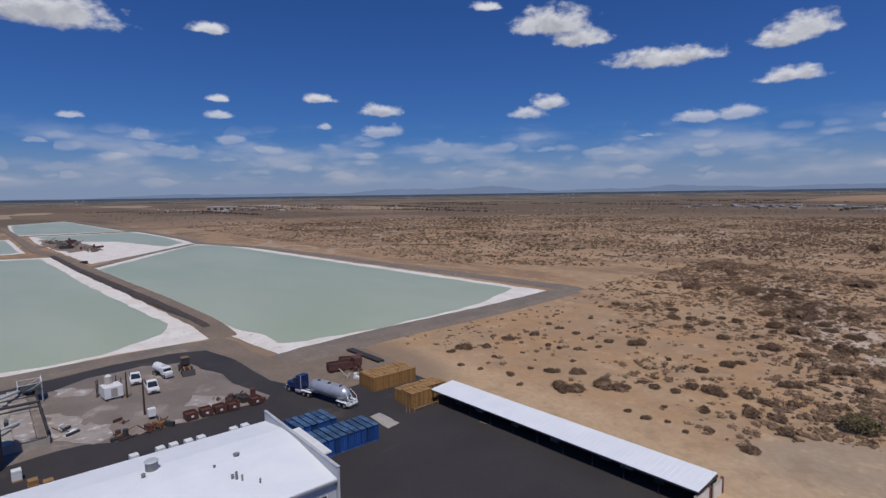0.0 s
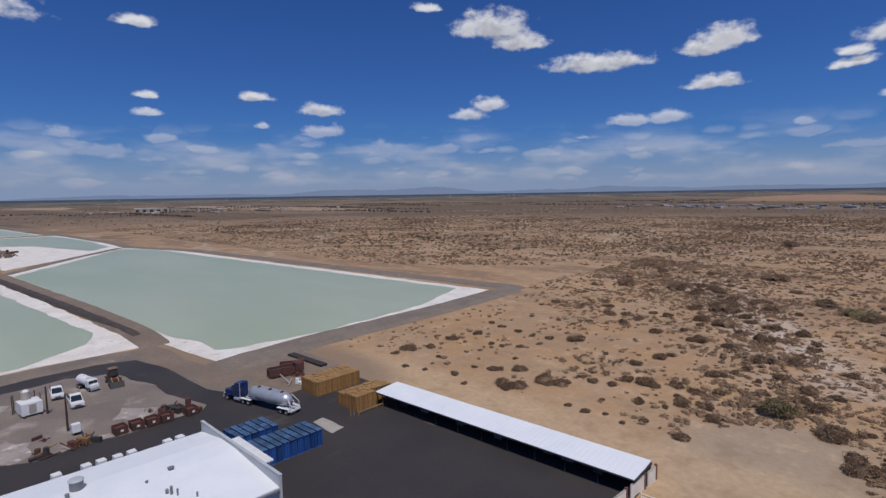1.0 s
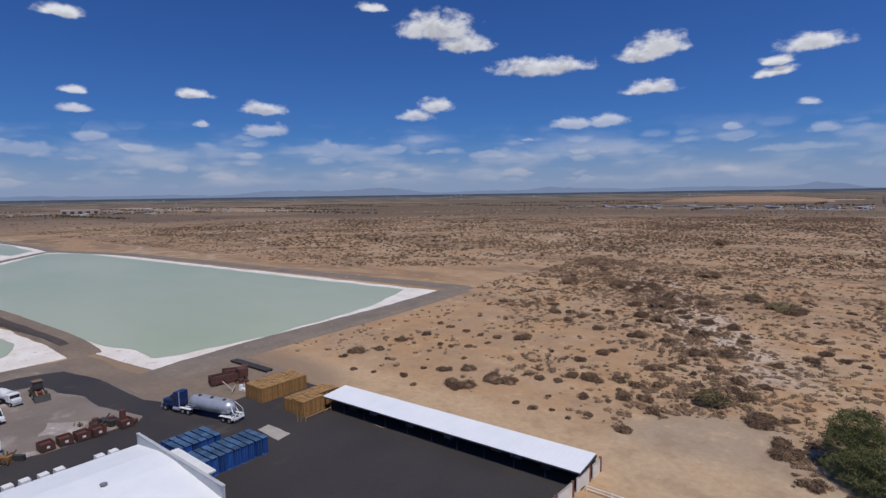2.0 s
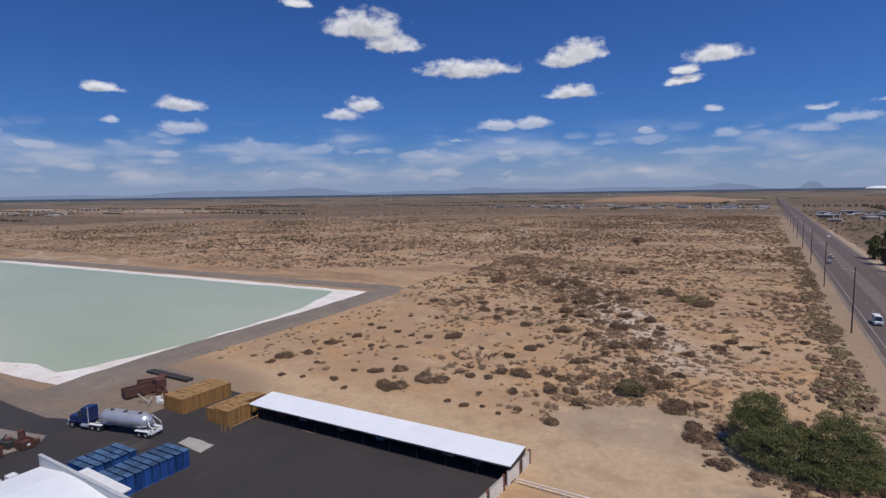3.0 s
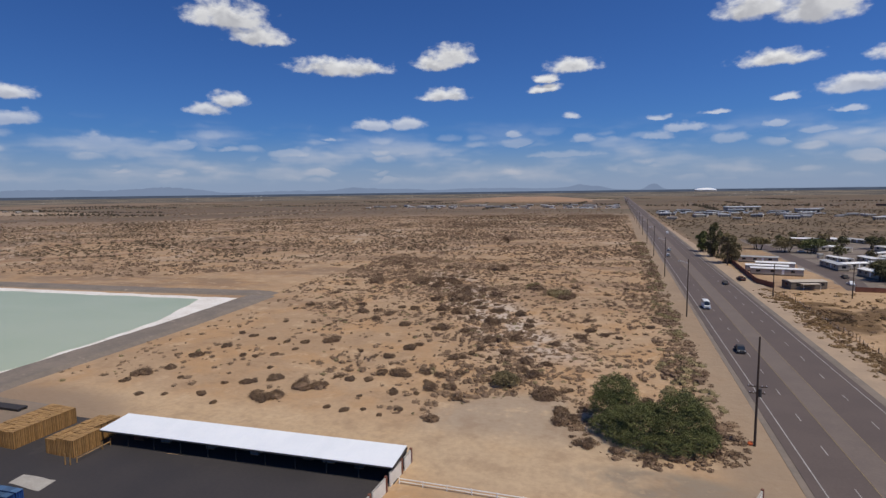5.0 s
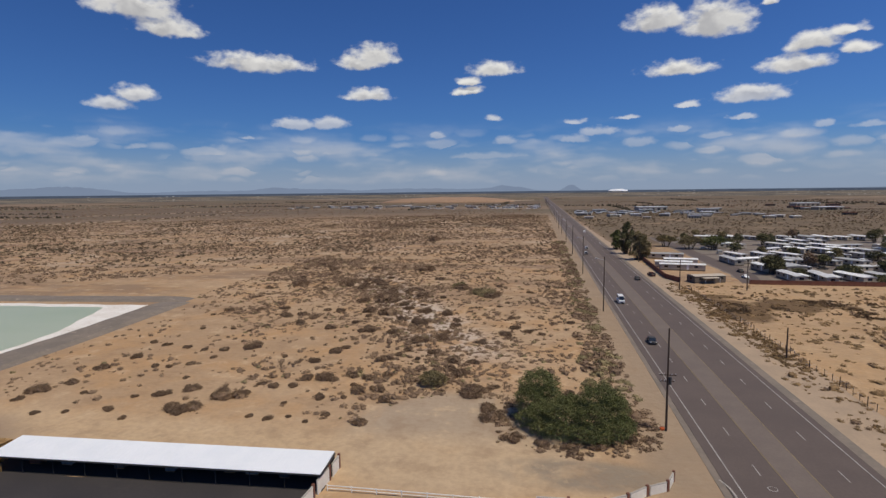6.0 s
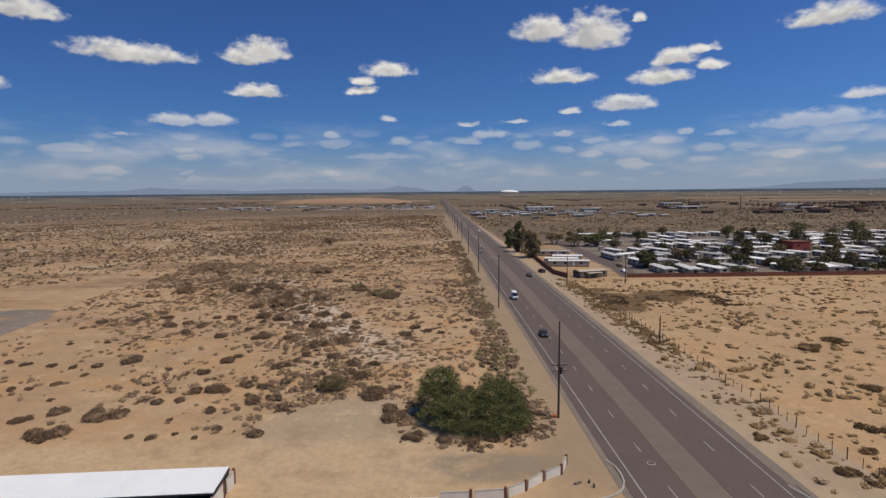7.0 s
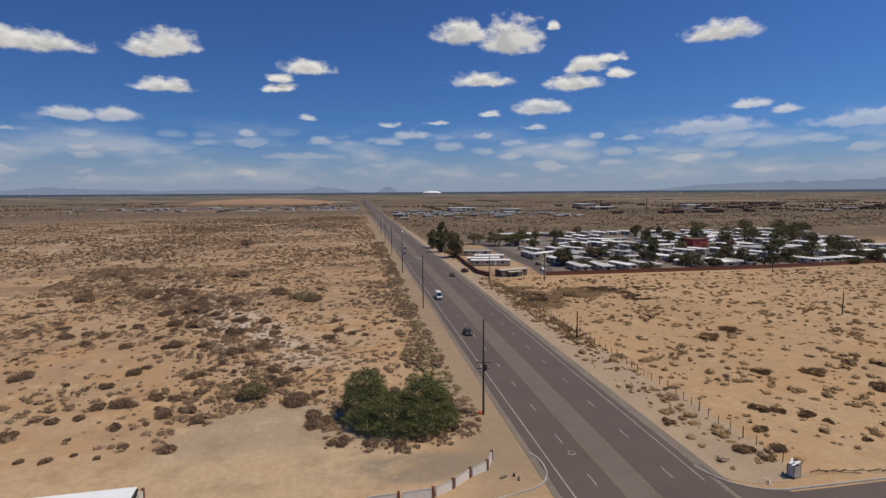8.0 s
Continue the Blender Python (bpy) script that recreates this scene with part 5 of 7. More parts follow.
for i, y in enumerate((26.3, 28.6, 30.8, 34.9)):
    copy_thing(first_bin, pose(-97.8 + 0.2 * i, y, 0.09, 0, 0, 2 * i))


def scrap_heap(m, n, seed, spread, label, mats, size=1.0, category="scrap"):
    r = random.Random(seed)
    h = thing("scrap_machine", m, label, category)
    for i in range(n):
        x, y = r.uniform(-spread[0], spread[0]), r.uniform(-spread[1], spread[1])
        k = r.random()
        bm = bmesh.new()
        if k < 0.45:
            L, w, z = r.uniform(0.5, 1.4) * size, r.uniform(0.15, 0.5) * size, r.uniform(0.3, 1.1) * size
            box(bm, -L, L, -w, w, 0.0, z, 0.04)
        elif k < 0.8:
            rod(bm, (-1.2 * size, 0, 0.15), (1.2 * size, r.uniform(-0.5, 0.5), r.uniform(0.2, 1.6) * size), 0.1 * size)
        else:
            rod(bm, (0, 0, 0.0), (0, 0, r.uniform(0.7, 1.6) * size), 0.4 * size, 0.34 * size, 14)
        o = part(("frame", "beam", "drum")[0 if k < 0.45 else 1 if k < 0.8 else 2], bm, r.choice(mats), h)
        o.matrix_local = pose(x, y, 0, 0, 0, r.uniform(0, 180))
    return h


scrap_heap(pose(-100.2, 33.4, 0.09, 0, 0, 80), 12, 3, (2.6, 0.9), "rusty brown scrap machine with yellow parts", ["rust", "rust", "dark", "dark"], 1.4)
scrap_heap(pose(-97.9, 36.2, 0.09), 5, 9, (0.6, 0.6), "yellow weathered machine part", ["yellow_paint", "yellow_paint", "rust"], 0.9)
scrap_heap(pose(-97.4, 13.4, 0.09, 0, 0, 70), 6, 5, (1.4, 0.7), "brown rusted machine parts on the gravel", ["rust", "dark", "wood"], 1.15)
scrap_heap(pose(-97.6, 16.6, 0.09, 0, 0, 70), 7, 6, (1.2, 0.7), "rusty yellow-brown loader parts on the gravel", ["wood", "rust", "rust"], 1.0)
scrap_heap(pose(-98.0, 19.4, 0.09, 0, 0, 70), 6, 7, (1.2, 0.7), "dark trestle and machine parts on the gravel", ["dark", "rust", "wood"], 1.15)
scrap_heap(pose(-104.0, 14.4, 0.09, 0, 0, 20), 4, 12, (1.8, 0.8), "small brown scrap on reddish dirt", ["rust", "dark"], 0.6)
scrap_heap(pose(-104.2, 29.8, 0.09, 0, 0, 20), 3, 13, (1.0, 0.6), "small green steel parts on the gravel", ["scrub_green", "dark"], 0.6)
scrap_heap(pose(-100.9, 58.6, 0.06, 0, 0, 70), 5, 21, (2.0, 0.8), "dark red steel scrap beside the pond", ["rust", "rust", "dark"], 1.0)
scrap_heap(pose(-98.0, 56.2, 0.06, 0, 0, 60), 6, 22, (2.2, 1.8), "pale planks and steel beams on the earth", ["concrete", "rust", "white"], 1.1)


def scrap_truck(m, L, W, H, label):
    """A stripped truck body without wheels, on blocks."""
    t = thing("scrap_truck", m, label, "truck body")
    part("bed", boxed(-L / 2, L / 2, -W / 2, W / 2, 0.35, 0.6), "rust", t)
    for y in (-W / 2, W / 2 - 0.1):
        part("side_panel", boxed(-L / 2, L * 0.25, y, y + 0.1, 0.602, H), "rust", t)
    part("tail_panel", boxed(-L / 2, -L / 2 + 0.1, -W / 2 + 0.102, W / 2 - 0.102, 0.602, H), "rust", t)
    part("cab", boxed(L * 0.28, L / 2 + 0.3, -W / 2 + 0.1, W / 2 - 0.1, 0.602, H + 0.5, 0.12), "rust", t)
    part("load", boxed(-L * 0.4, L * 0.2, -W * 0.35, W * 0.35, 0.602, H * 0.8, 0.15), "dark", t)
    for x in (-L * 0.35, L * 0.35):
        part("block", boxed(x - 0.25, x + 0.25, -W / 2 + 0.1, W / 2 - 0.1, 0, 0.348), "dark", t)


scrap_truck(pose(-103.6, 57.2, 0.06, 0, 0, 78), 7.2, 2.3, 1.9, "dark red stripped truck body beside the pond")
scrap_truck(pose(-106.2, 60.2, 0.06, 0, 0, 60), 5.0, 2.1, 1.6, "dark rusty truck body by the bank")
part_cab = thing("white_cabinet", pose(-102.6, 18.7, 0.09), "white electrical cabinet on a post", "cabinet")
part("body", boxed(-0.5, 0.5, -0.6, 0.6, 0.5, 1.9, 0.04), "white", part_cab)
part("stand", boxed(-0.2, 0.2, -0.3, 0.3, 0, 0.498), "dark", part_cab)

plank = thing("steel_ramp", pose(-109.0, 65.9, 0.06, 0, 0, 2), "long dark flat steel deck lying by the bank", "steel deck")
part("deck", boxed(-6.8, 6.8, -0.9, 0.9, 0.25, 0.5), "asphalt", plank)
part("beam", boxed(-6.8, 6.8, -0.8, -0.6, 0, 0.248), "dark", plank)
part("beam", boxed(-6.8, 6.8, 0.6, 0.8, 0, 0.248), "dark", plank)


# ------------------------------------------------------------------ the processing plant at the edge of the lot
def plant():
    """A low dusty works deck with lanes, crossed by pipes and hung with pumps."""
    b = thing("plant_shed", pose(-116.5, 0.4, 0.09, 0, 0, 1), "low dusty concrete works deck with pipes and pumps", "works deck")
    bm = bmesh.new()
    prism(bm, [(-14, -9), (14, -9), (14, 3.6), (-14, 3.6)], 0, 1.3)
    part("base", bm, "concrete", b)
    for y0, y1, z, mat in ((-9, -5.2, 1.42, "gravel"), (-5.1, -2.3, 1.62, "lime_dust"), (-2.2, -0.9, 1.50, "concrete"), (-0.8, 1.9, 1.75, "lime_dust"), (2.0, 3.2, 1.55, "gravel")):
        part("deck_lane", boxed(-14.1, 14.1 if y0 > -3 else 11.0, y0, y1, 1.302, z, 0.03), mat, b)
    part("edge_rail", boxed(-14.2, 14.0, 3.3, 3.5, 1.302, 2.3), "dark", b, "dark steel edge rail")
    part("apron", boxed(11.2, 15.2, -9, -3.1, 0.0, 0.9, 0.05), "berm", b)
    for x, z, r in ((-1.0, 2.7, 0.26), (1.2, 2.5, 0.14), (-6.0, 2.4, 0.12)):
        part("pipe", rodded((x, -9, z), (x - 0.6, 3.4, z - 0.2), r), "dark", b)
    for x, y, w, h in ((-0.5, -4.0, 0.7, 1.6), (2.6, -6.6, 1.1, 1.8), (6.2, -1.4, 0.5, 0.9), (-4.6, -6.4, 0.8, 1.2), (8.6, -6.0, 0.8, 0.9)):
        body = part("pump", boxed(x - w, x + w, y - w * 0.6, y + w * 0.6, 1.76, 1.76 + h, 0.08), "dark", b)
        part("motor", rodded((x - w, y, 1.9 + h), (x + w, y, 1.9 + h), 0.25, 0.25, 12), "fan_grey", body)
    for x in (-12, -7.5, -2.8, 3.0, 8.0):
        part("rail_post", rodded((x, 3.55, 0), (x, 3.55, 2.6), 0.07), "dark", b)


plant()


def duct():
    d = thing("conveyor_duct", pose(-128, 0.2, 0.09) @ Matrix.Diagonal((0.9, 0.9, 0.62, 1)), "grey inclined duct on a steel trestle", "conveyor")
    part("tube", rodded((26, -12, 9.0), (2.0, 1.0, 4.4), 0.42, 0.42, 14), "wall_grey", d)
    part("tube", rodded((34, -10, 6.4), (20, 0.5, 3.4), 0.3, 0.3, 14), "wall_grey", d)
    for x in (-2.0, 2.4):
        for y in (1.0, 5.0):
            part("leg", rodded((x, y, 0), (x, y, 6.0), 0.12), "wall_grey", d)
        part("top_beam", rodded((x, 1.0, 6.0), (x, 5.0, 6.0), 0.1), "wall_grey", d)
        part("brace", rodded((x, 1.0, 3.0), (x, 5.0, 6.0), 0.08), "wall_grey", d)
    for y in (1.0, 5.0):
        part("top_beam", rodded((-2.0, y, 6.0), (2.4, y, 6.0), 0.1), "wall_grey", d)
        part("brace", rodded((-2.0, y, 3.4), (2.4, y, 6.0), 0.08), "wall_grey", d)
    part("platform", boxed(-2.2, 2.6, 0.9, 5.1, 4.0, 4.15), "dark", d)
    part("hopper", rodded((0.2, 3, 4.0), (0.2, 3, 1.2), 1.1, 0.4, 12), "wall_grey", d)
    part("rail_hoop", boxed(-2.2, 2.6, 5.0, 5.12, 6.5, 6.62), "white", d)


duct()
silo = thing("dark_silo", pose(-98, -3.9, 0), "dark blue-grey steel silo at the plant's edge", "silo")
part("shell", rodded((0, 0, 0), (0, 0, 11.0), 2.4, 2.4, 28), "dark", silo)
part("cone", rodded((0, 0, 11.0), (0, 0, 12.4), 2.45, 0.4, 28), "dark", silo)
scrap_heap(pose(-106.5, 6.5, 0.09, 0, 0, 50), 7, 31, (2.0, 1.2), "dark pump and pale pipes on white dust", ["dark", "dark", "white"], 0.8)


def pallet_load(m, mat, label, h=1.2):
    p = thing("pallet_load", m, label, "pallet", "pallets behind the warehouse")
    part("pallet", boxed(-0.6, 0.6, -0.6, 0.6, 0.0, 0.14), "wood", p)
    for i in range(3):
        z = 0.142 + i * (h - 0.14) / 3
        part("sack_layer", boxed(-0.56, 0.56, -0.56, 0.56, z, z + (h - 0.14) / 3 - 0.01, 0.08), mat, p)
    return p


for x, y, mat, lab, h in ((-86.8, 1.4, "wood_top", "pale yellow sack pallet on the asphalt", 1.8), (-86.2, 3.0, "wood_top", "pale yellow sack pallet on the asphalt", 1.4), (-92.0, -0.2, "white", "white sack pallet on the asphalt", 1.6),
                          (-84.6, 12.8, "white", "white wrapped pallet behind the warehouse", 2.25), (-84.6, 16.2, "white", "white wrapped pallet behind the warehouse", 2.25), (-84.6, 18.0, "white", "white wrapped pallet behind the warehouse", 2.25),
                          (-84.4, 20.0, "white", "white wrapped pallet behind the warehouse", 2.25), (-84.4, 21.8, "white", "white wrapped pallet behind the warehouse", 2.25), (-84.2, 26.6, "white", "cream wrapped pallet behind the warehouse", 2.25), (-84.2, 28.4, "white", "cream wrapped pallet behind the warehouse", 2.25),
                          (-81.6, 31.9, "white", "cream wrapped pallet beside blue bins", 2.3), (-80.3, 32.0, "white", "cream wrapped pallet beside blue bins", 2.4), (-79.0, 32.1, "white", "cream wrapped pallet beside blue bins", 2.3), (-77.6, 32.2, "white", "cream wrapped pallet beside blue bins", 2.3), (-66.0, 32.6, "white", "white sheet on a pallet beside blue crates", 0.9)):
    pallet_load(pose(x, y, 0.06, 0, 0, 5), mat, lab, h)


# ------------------------------------------------------------------ vegetation
def desert_tree(m, lumps, count, seed, label, size=0.22, mat="leaf", name="desert_tree", category="tree"):
    """Several leaning stems and a loose crown of small leaves. lumps: centre and radii in local metres."""
    r = np.random.default_rng(seed)
    t = thing(name, m, label, category)
    bm = bmesh.new()
    for x, y, z, rx, ry, rz in lumps:
        for k in range(3):
            q = Vector((x + r.uniform(-rx, rx) * 0.45, y + r.uniform(-ry, ry) * 0.45, z + rz * r.uniform(0.0, 0.6)))
            base = Vector((x * 0.55 + r.uniform(-0.4, 0.4), y * 0.55 + r.uniform(-0.4, 0.4), 0.0))
            mid = base.lerp(q, 0.5) + Vector((r.uniform(-0.4, 0.4), r.uniform(-0.4, 0.4), 0.3))
            rod(bm, base, mid, 0.03 * rz + 0.06, 0.022 * rz + 0.04, 6)
            rod(bm, mid, q, 0.022 * rz + 0.04, 0.02, 5)
    part("trunk", bm, "bark", t)
    tri_mesh("crown", leaves(r, [l[:3] for l in lumps], [l[3:] for l in lumps], count, size, -0.55), mat, t)
    return t


desert_tree(pose(4, 86, 0), [(-4.0, 5.4, 4.9, 3.6, 3.5, 3.0), (-5.4, 3.6, 3.4, 2.8, 2.8, 2.4), (-2.6, 4.0, 3.6, 2.8, 2.8, 2.4), (5.6, -0.6, 4.9, 3.8, 3.6, 3.1), (7.6, 0.6, 3.4, 2.9, 3.0, 2.4), (4.0, -2.6, 3.2, 3.0, 2.8, 2.4),
                             (-0.4, -1.6, 3.2, 3.2, 3.2, 2.5), (-3.4, -0.4, 2.4, 3.0, 3.0, 2.2), (1.2, 0.8, 3.2, 3.0, 3.0, 2.2), (3.0, -4.6, 1.5, 3.0, 2.2, 1.6), (7.2, -3.2, 1.7, 2.8, 2.4, 1.8), (-1.2, -4.0, 1.4, 2.8, 2.0, 1.5), (9.2, -0.8, 1.5, 2.0, 2.4, 1.6),
                             (-5.6, 0.6, 1.3, 2.4, 2.6, 1.4), (-3.2, -2.4, 1.2, 2.4, 2.2, 1.3), (5.2, -4.4, 1.2, 2.4, 1.8, 1.3)],
            95000, 1, "broad dense green desert tree thicket by the road", 0.095)
desert_tree(pose(-21.1, 102.6, 0), [(0, 0, 1.3, 2.6, 2.3, 1.5), (1.2, 0.4, 1.1, 2.0, 1.8, 1.3)], 5000, 2, "round olive green desert shrub in bare sand", 0.14, "scrub_green", "green_shrub", "shrub")


def desert_bush(m, s, seed, mat, label, tall=0.85):
    r = np.random.default_rng(seed)
    t = thing("desert_bush", m, label, "bush", "large desert bushes")
    lumps = [(0, 0, s * tall * 0.5, s, s * 0.9, s * tall * 0.62)] + [(r.uniform(-0.8, 0.8) * s, r.uniform(-0.7, 0.7) * s, s * tall * 0.35, s * r.uniform(0.4, 0.65), s * r.uniform(0.4, 0.6), s * tall * r.uniform(0.35, 0.6)) for _ in range(5)]
    bm = bmesh.new()
    for k in range(7):
        a = r.uniform(0, 6.28)
        rod(bm, (0, 0, 0), (math.cos(a) * s * 0.7, math.sin(a) * s * 0.7, s * tall * r.uniform(0.5, 1.0)), 0.03, 0.012, 4)
    part("stem_tangle", bm, "twig", t)
    tri = [clump(r, l[3], l[4], l[5] * 1.3, int(260 * s), 0.095) + np.array((l[0], l[1], 0.0)) for l in lumps]
    tri_mesh("foliage", np.concatenate(tri), mat, t)
    return t


BUSHES_FAR = [(-55.8, 192.5, 3.6), (-56.3, 258.0, 4.5), (-31.4, 213.0, 3.2), (-20.2, 198.5, 4.2), (-81.8, 419.9, 6.0), (-6.3, 150.1, 1.7), (-7.6, 88.2, 2.0), (-12.3, 99.2, 2.6)]
BUSHES_SAND = [
    (-67.3, 92.8, 1.7), (-61.5, 84.4, 2.1), (-65.2, 83.9, 1.8), (-59.2, 90.2, 2.4), (-56.2, 91.2, 1.9), (-70.9, 122.6, 2.5), (-43.5, 103.0, 2.2), (-47.6, 102.3, 1.4),
    (-48.4, 121.6, 1.7), (-47.0, 125.0, 1.1), (-52.1, 97.1, 1.1), (-55.2, 98.0, 0.9), (-48.4, 98.0, 1.1), (-40.8, 92.6, 1.3), (-34.3, 96.7, 1.8), (-31.1, 98.2, 1.3),
    (-28.2, 93.6, 1.2), (-38.9, 105.6, 1.4), (-34.6, 104.5, 1.2), (-31.6, 106.9, 1.2), (-50.8, 113.6, 1.3), (-35.1, 117.0, 1.7), (-31.6, 125.2, 1.1), (-29.3, 83.1, 1.3),
    (-45.6, 82.6, 0.9), (-72.1, 89.5, 1.3), (-71.2, 90.8, 1.0),
]
BUSHES_WASH = [
    (-46.2, 141.9, 2.3), (-39.5, 140.4, 1.6), (-30.6, 133.6, 2.0), (-24.5, 124.0, 1.5), (-18.7, 118.3, 2.0), (-25.3, 137.0, 2.4), (-14.5, 117.7, 1.3), (-14.2, 133.9, 1.4),
    (-12.8, 98.3, 1.8), (-8.8, 91.9, 1.8), (-16.5, 109.7, 1.9), (-19.3, 112.6, 1.4), (-9.1, 102.3, 1.3), (-78.6, 155.7, 2.0), (-70.0, 147.7, 1.8), (-58.2, 143.6, 1.7),
    (-68.5, 155.2, 1.7), (-53.6, 184.3, 4.5), (-46.6, 162.4, 3.1), (-35.9, 166.3, 2.4), (-29.7, 209.5, 3.2), (-17.3, 194.0, 3.2), (-98.6, 210.4, 4.2), (-79.1, 211.6, 3.4),
    (-61.0, 180.2, 2.2), (-41.7, 170.6, 1.8), (-53.5, 149.9, 1.2), (-32.6, 120.9, 1.0), (-36.6, 85.6, 0.7), (-46.2, 89.2, 0.6), (-27.6, 118.7, 0.8),
]
BUSHES_POND = [
    (-97.6, 88.1, 2.2), (-94.5, 92.5, 1.4), (-96.3, 102.5, 1.4), (-94.5, 110.6, 1.2), (-97.1, 83.3, 1.1), (-99.2, 122.6, 1.1), (-76.4, 81.8, 1.0), (-71.1, 78.8, 0.7),
    (-88.4, 78.2, 0.8), (-63.1, 82.0, 1.0), (-83.5, 79.8, 0.6), (-76.4, 88.2, 0.6), (-87.9, 88.6, 0.6),
]
BUSHES_SMALL = [
    (-87.4, 119.3, 1.1), (-81.6, 118.3, 0.9), (-94.1, 120.8, 1.0), (-76.7, 118.9, 1.1), (-77.9, 107.5, 1.0), (-81.9, 105.2, 0.8), (-85.3, 105.3, 0.9), (-75.9, 113.2, 0.7),
    (-95.2, 137.8, 0.8), (-86.2, 138.4, 0.8), (-78.0, 142.3, 1.1), (-80.3, 137.0, 0.7), (-59.3, 116.2, 0.7), (-73.1, 99.0, 0.7), (-36.6, 100.4, 0.7), (-36.3, 93.6, 0.7),
    (-42.6, 83.7, 0.6), (-49.4, 83.0, 0.7), (-38.9, 82.6, 0.5), (-48.6, 204.8, 1.8), (-67.8, 218.4, 2.3), (-42.3, 230.4, 1.9),
]
BUSHES_EAST = [(49.5, 79.3, 1.1), (55.1, 68.5, 1.5), (56.5, 65.4, 0.9), (60.1, 68.3, 1.3), (62.2, 74.3, 1.2), (68.1, 81.5, 1.5), (70.6, 80.3, 1.0), (73.9, 78.0, 1.3), (75.5, 75.0, 0.9), (75.8, 68.4, 0.8),
               (82.8, 98.6, 1.8), (87.9, 124.4, 2.6), (92.8, 96.1, 2.2), (98.1, 86.7, 2.0), (99.3, 131.0, 2.0)]
BUSHES_SKIRT = [(-3.8, 81.0, 1.5), (0.6, 80.0, 1.2), (5.0, 79.6, 1.3), (9.2, 80.4, 1.3), (13.6, 84.0, 1.6), (14.6, 90.0, 1.4), (-1.0, 100.5, 1.6), (5.5, 101.0, 1.5), (13.6, 96.0, 1.9)]


def wash_chain():
    """More large bushes strewn along the wash."""
    r = random.Random(77)
    out = []
    for k in range(26):
        y = 150 + 130 * r.random()
        x = (34.3 - 0.451 * y) / 0.893 if y < 185 else (51.8 - 0.532 * y) / 0.847
        out.append((x + r.gauss(0, 4 + 0.05 * (y - 90)), y + r.gauss(0, 4), r.uniform(1.2, 2.6)))
    return out


def strewn():
    """Middling bushes scattered over the open field, in loose drifts."""
    r = random.Random(123)
    out = []
    while len(out) < 60:
        x, y = r.uniform(-110, 14), r.uniform(135, 260)
        if r.random() < open_field(x, y) * 2.5 and (x < -12 or y > 104):
            out.append((x, y, r.uniform(0.75, 1.7)))
    return out


def scrub_field(name, label, seed, area, count, tris, s0, s1, size, keep, mat):
    """Low scattered plants, far too many to count, as one mesh."""
    r = np.random.default_rng(seed)
    out = []
    made = 0
    tries = 0
    # a stock of unit plants in three sizes, then turned and scaled
    stock = [[clump(r, r.uniform(0.7, 1.35), r.uniform(0.7, 1.2), r.uniform(0.4, 0.75), max(3, int(tris * k ** 0.8)), size / s1 * (0.5 + 0.5 * k) / k) for _ in range(14)] for k in (0.3, 0.6, 1.0)]
    while made < count and tries < count * 30:
        tries += 1
        x, y = r.uniform(area[0], area[1]), r.uniform(area[2], area[3])
        c = keep(x, y)
        if r.random() > c:
            continue
        s = s0 + (s1 - s0) * r.random() ** 1.7 * (0.6 + 0.4 * c)
        t = stock[min(2, int(s / s1 / 0.42))][int(r.integers(14))]
        a = r.uniform(0, 6.283)
        turn = s * np.array(((math.cos(a), math.sin(a), 0), (-math.sin(a), math.cos(a), 0), (0, 0, r.uniform(0.8, 1.2))))
        t = t @ turn + np.array((x, y, 0.0))
        t[:, 2] = np.maximum(t[:, 2], -0.12)
        out.append(t)
        made += 1
    ob = tri_mesh(name, np.concatenate(out), mat)
    return tagged(ob, label, "scrub", kind="stuff")


def patchy(x, y, f=0.045, seed=0.0):
    return 0.5 + 0.5 * noise.noise((x * f, y * f, seed)) + 0.35 * noise.noise((x * f * 3.1, y * f * 3.1, seed + 4))


def wash_at(x, y, wide=1.0):
    """How near a place is to the dry wash that crosses the field."""
    off = 0.893 * x + 0.451 * y - 34.3 if y < 185 else 0.847 * x + 0.532 * y - 51.8
    return math.exp(-((off / (wide * (9 + 0.06 * max(0, y - 120)))) ** 2)) if 86 < y < 330 else 0.0


def open_field(x, y):
    """How thickly the western field grows."""
    if x > 15.5 or (x < -118 and y < 182 + 0.02 * x) or y < 78:
        return 0.0
    if ((x + 13) / 18) ** 2 + ((y - 80) / 17) ** 2 < 1.0:
        return 0.0
    if x > -110 and y < 84 + 6 * noise.noise((x * 0.06, 1, 2)):
        return 0.0
    bare = 172 - (x + 124) * 1.0 + 22 * noise.noise((x * 0.05, y * 0.05, 21))
    if x < -80 and y < bare:
        return 0.05 * patchy(x, y)
    c = 0.55 * max(0.05, patchy(x, y, 0.06) - 0.38) + 0.30 * wash_at(x, y) * patchy(x, y, 0.09, 3) + 0.26 * wash_at(x, y, 2.6) * max(0.0, patchy(x, y, 0.08, 13) - 0.25)
    return min(1.0, c * (0.4 if x < -42 and y < 140 else 1.0))


def east_field(x, y):
    if x < 49 or y < 64 or y > 228:
        return 0.0
    if x < 58:
        return 0.12
    return 0.05 + 0.40 * max(0.0, patchy(x, y, 0.085, 9) - 0.42)


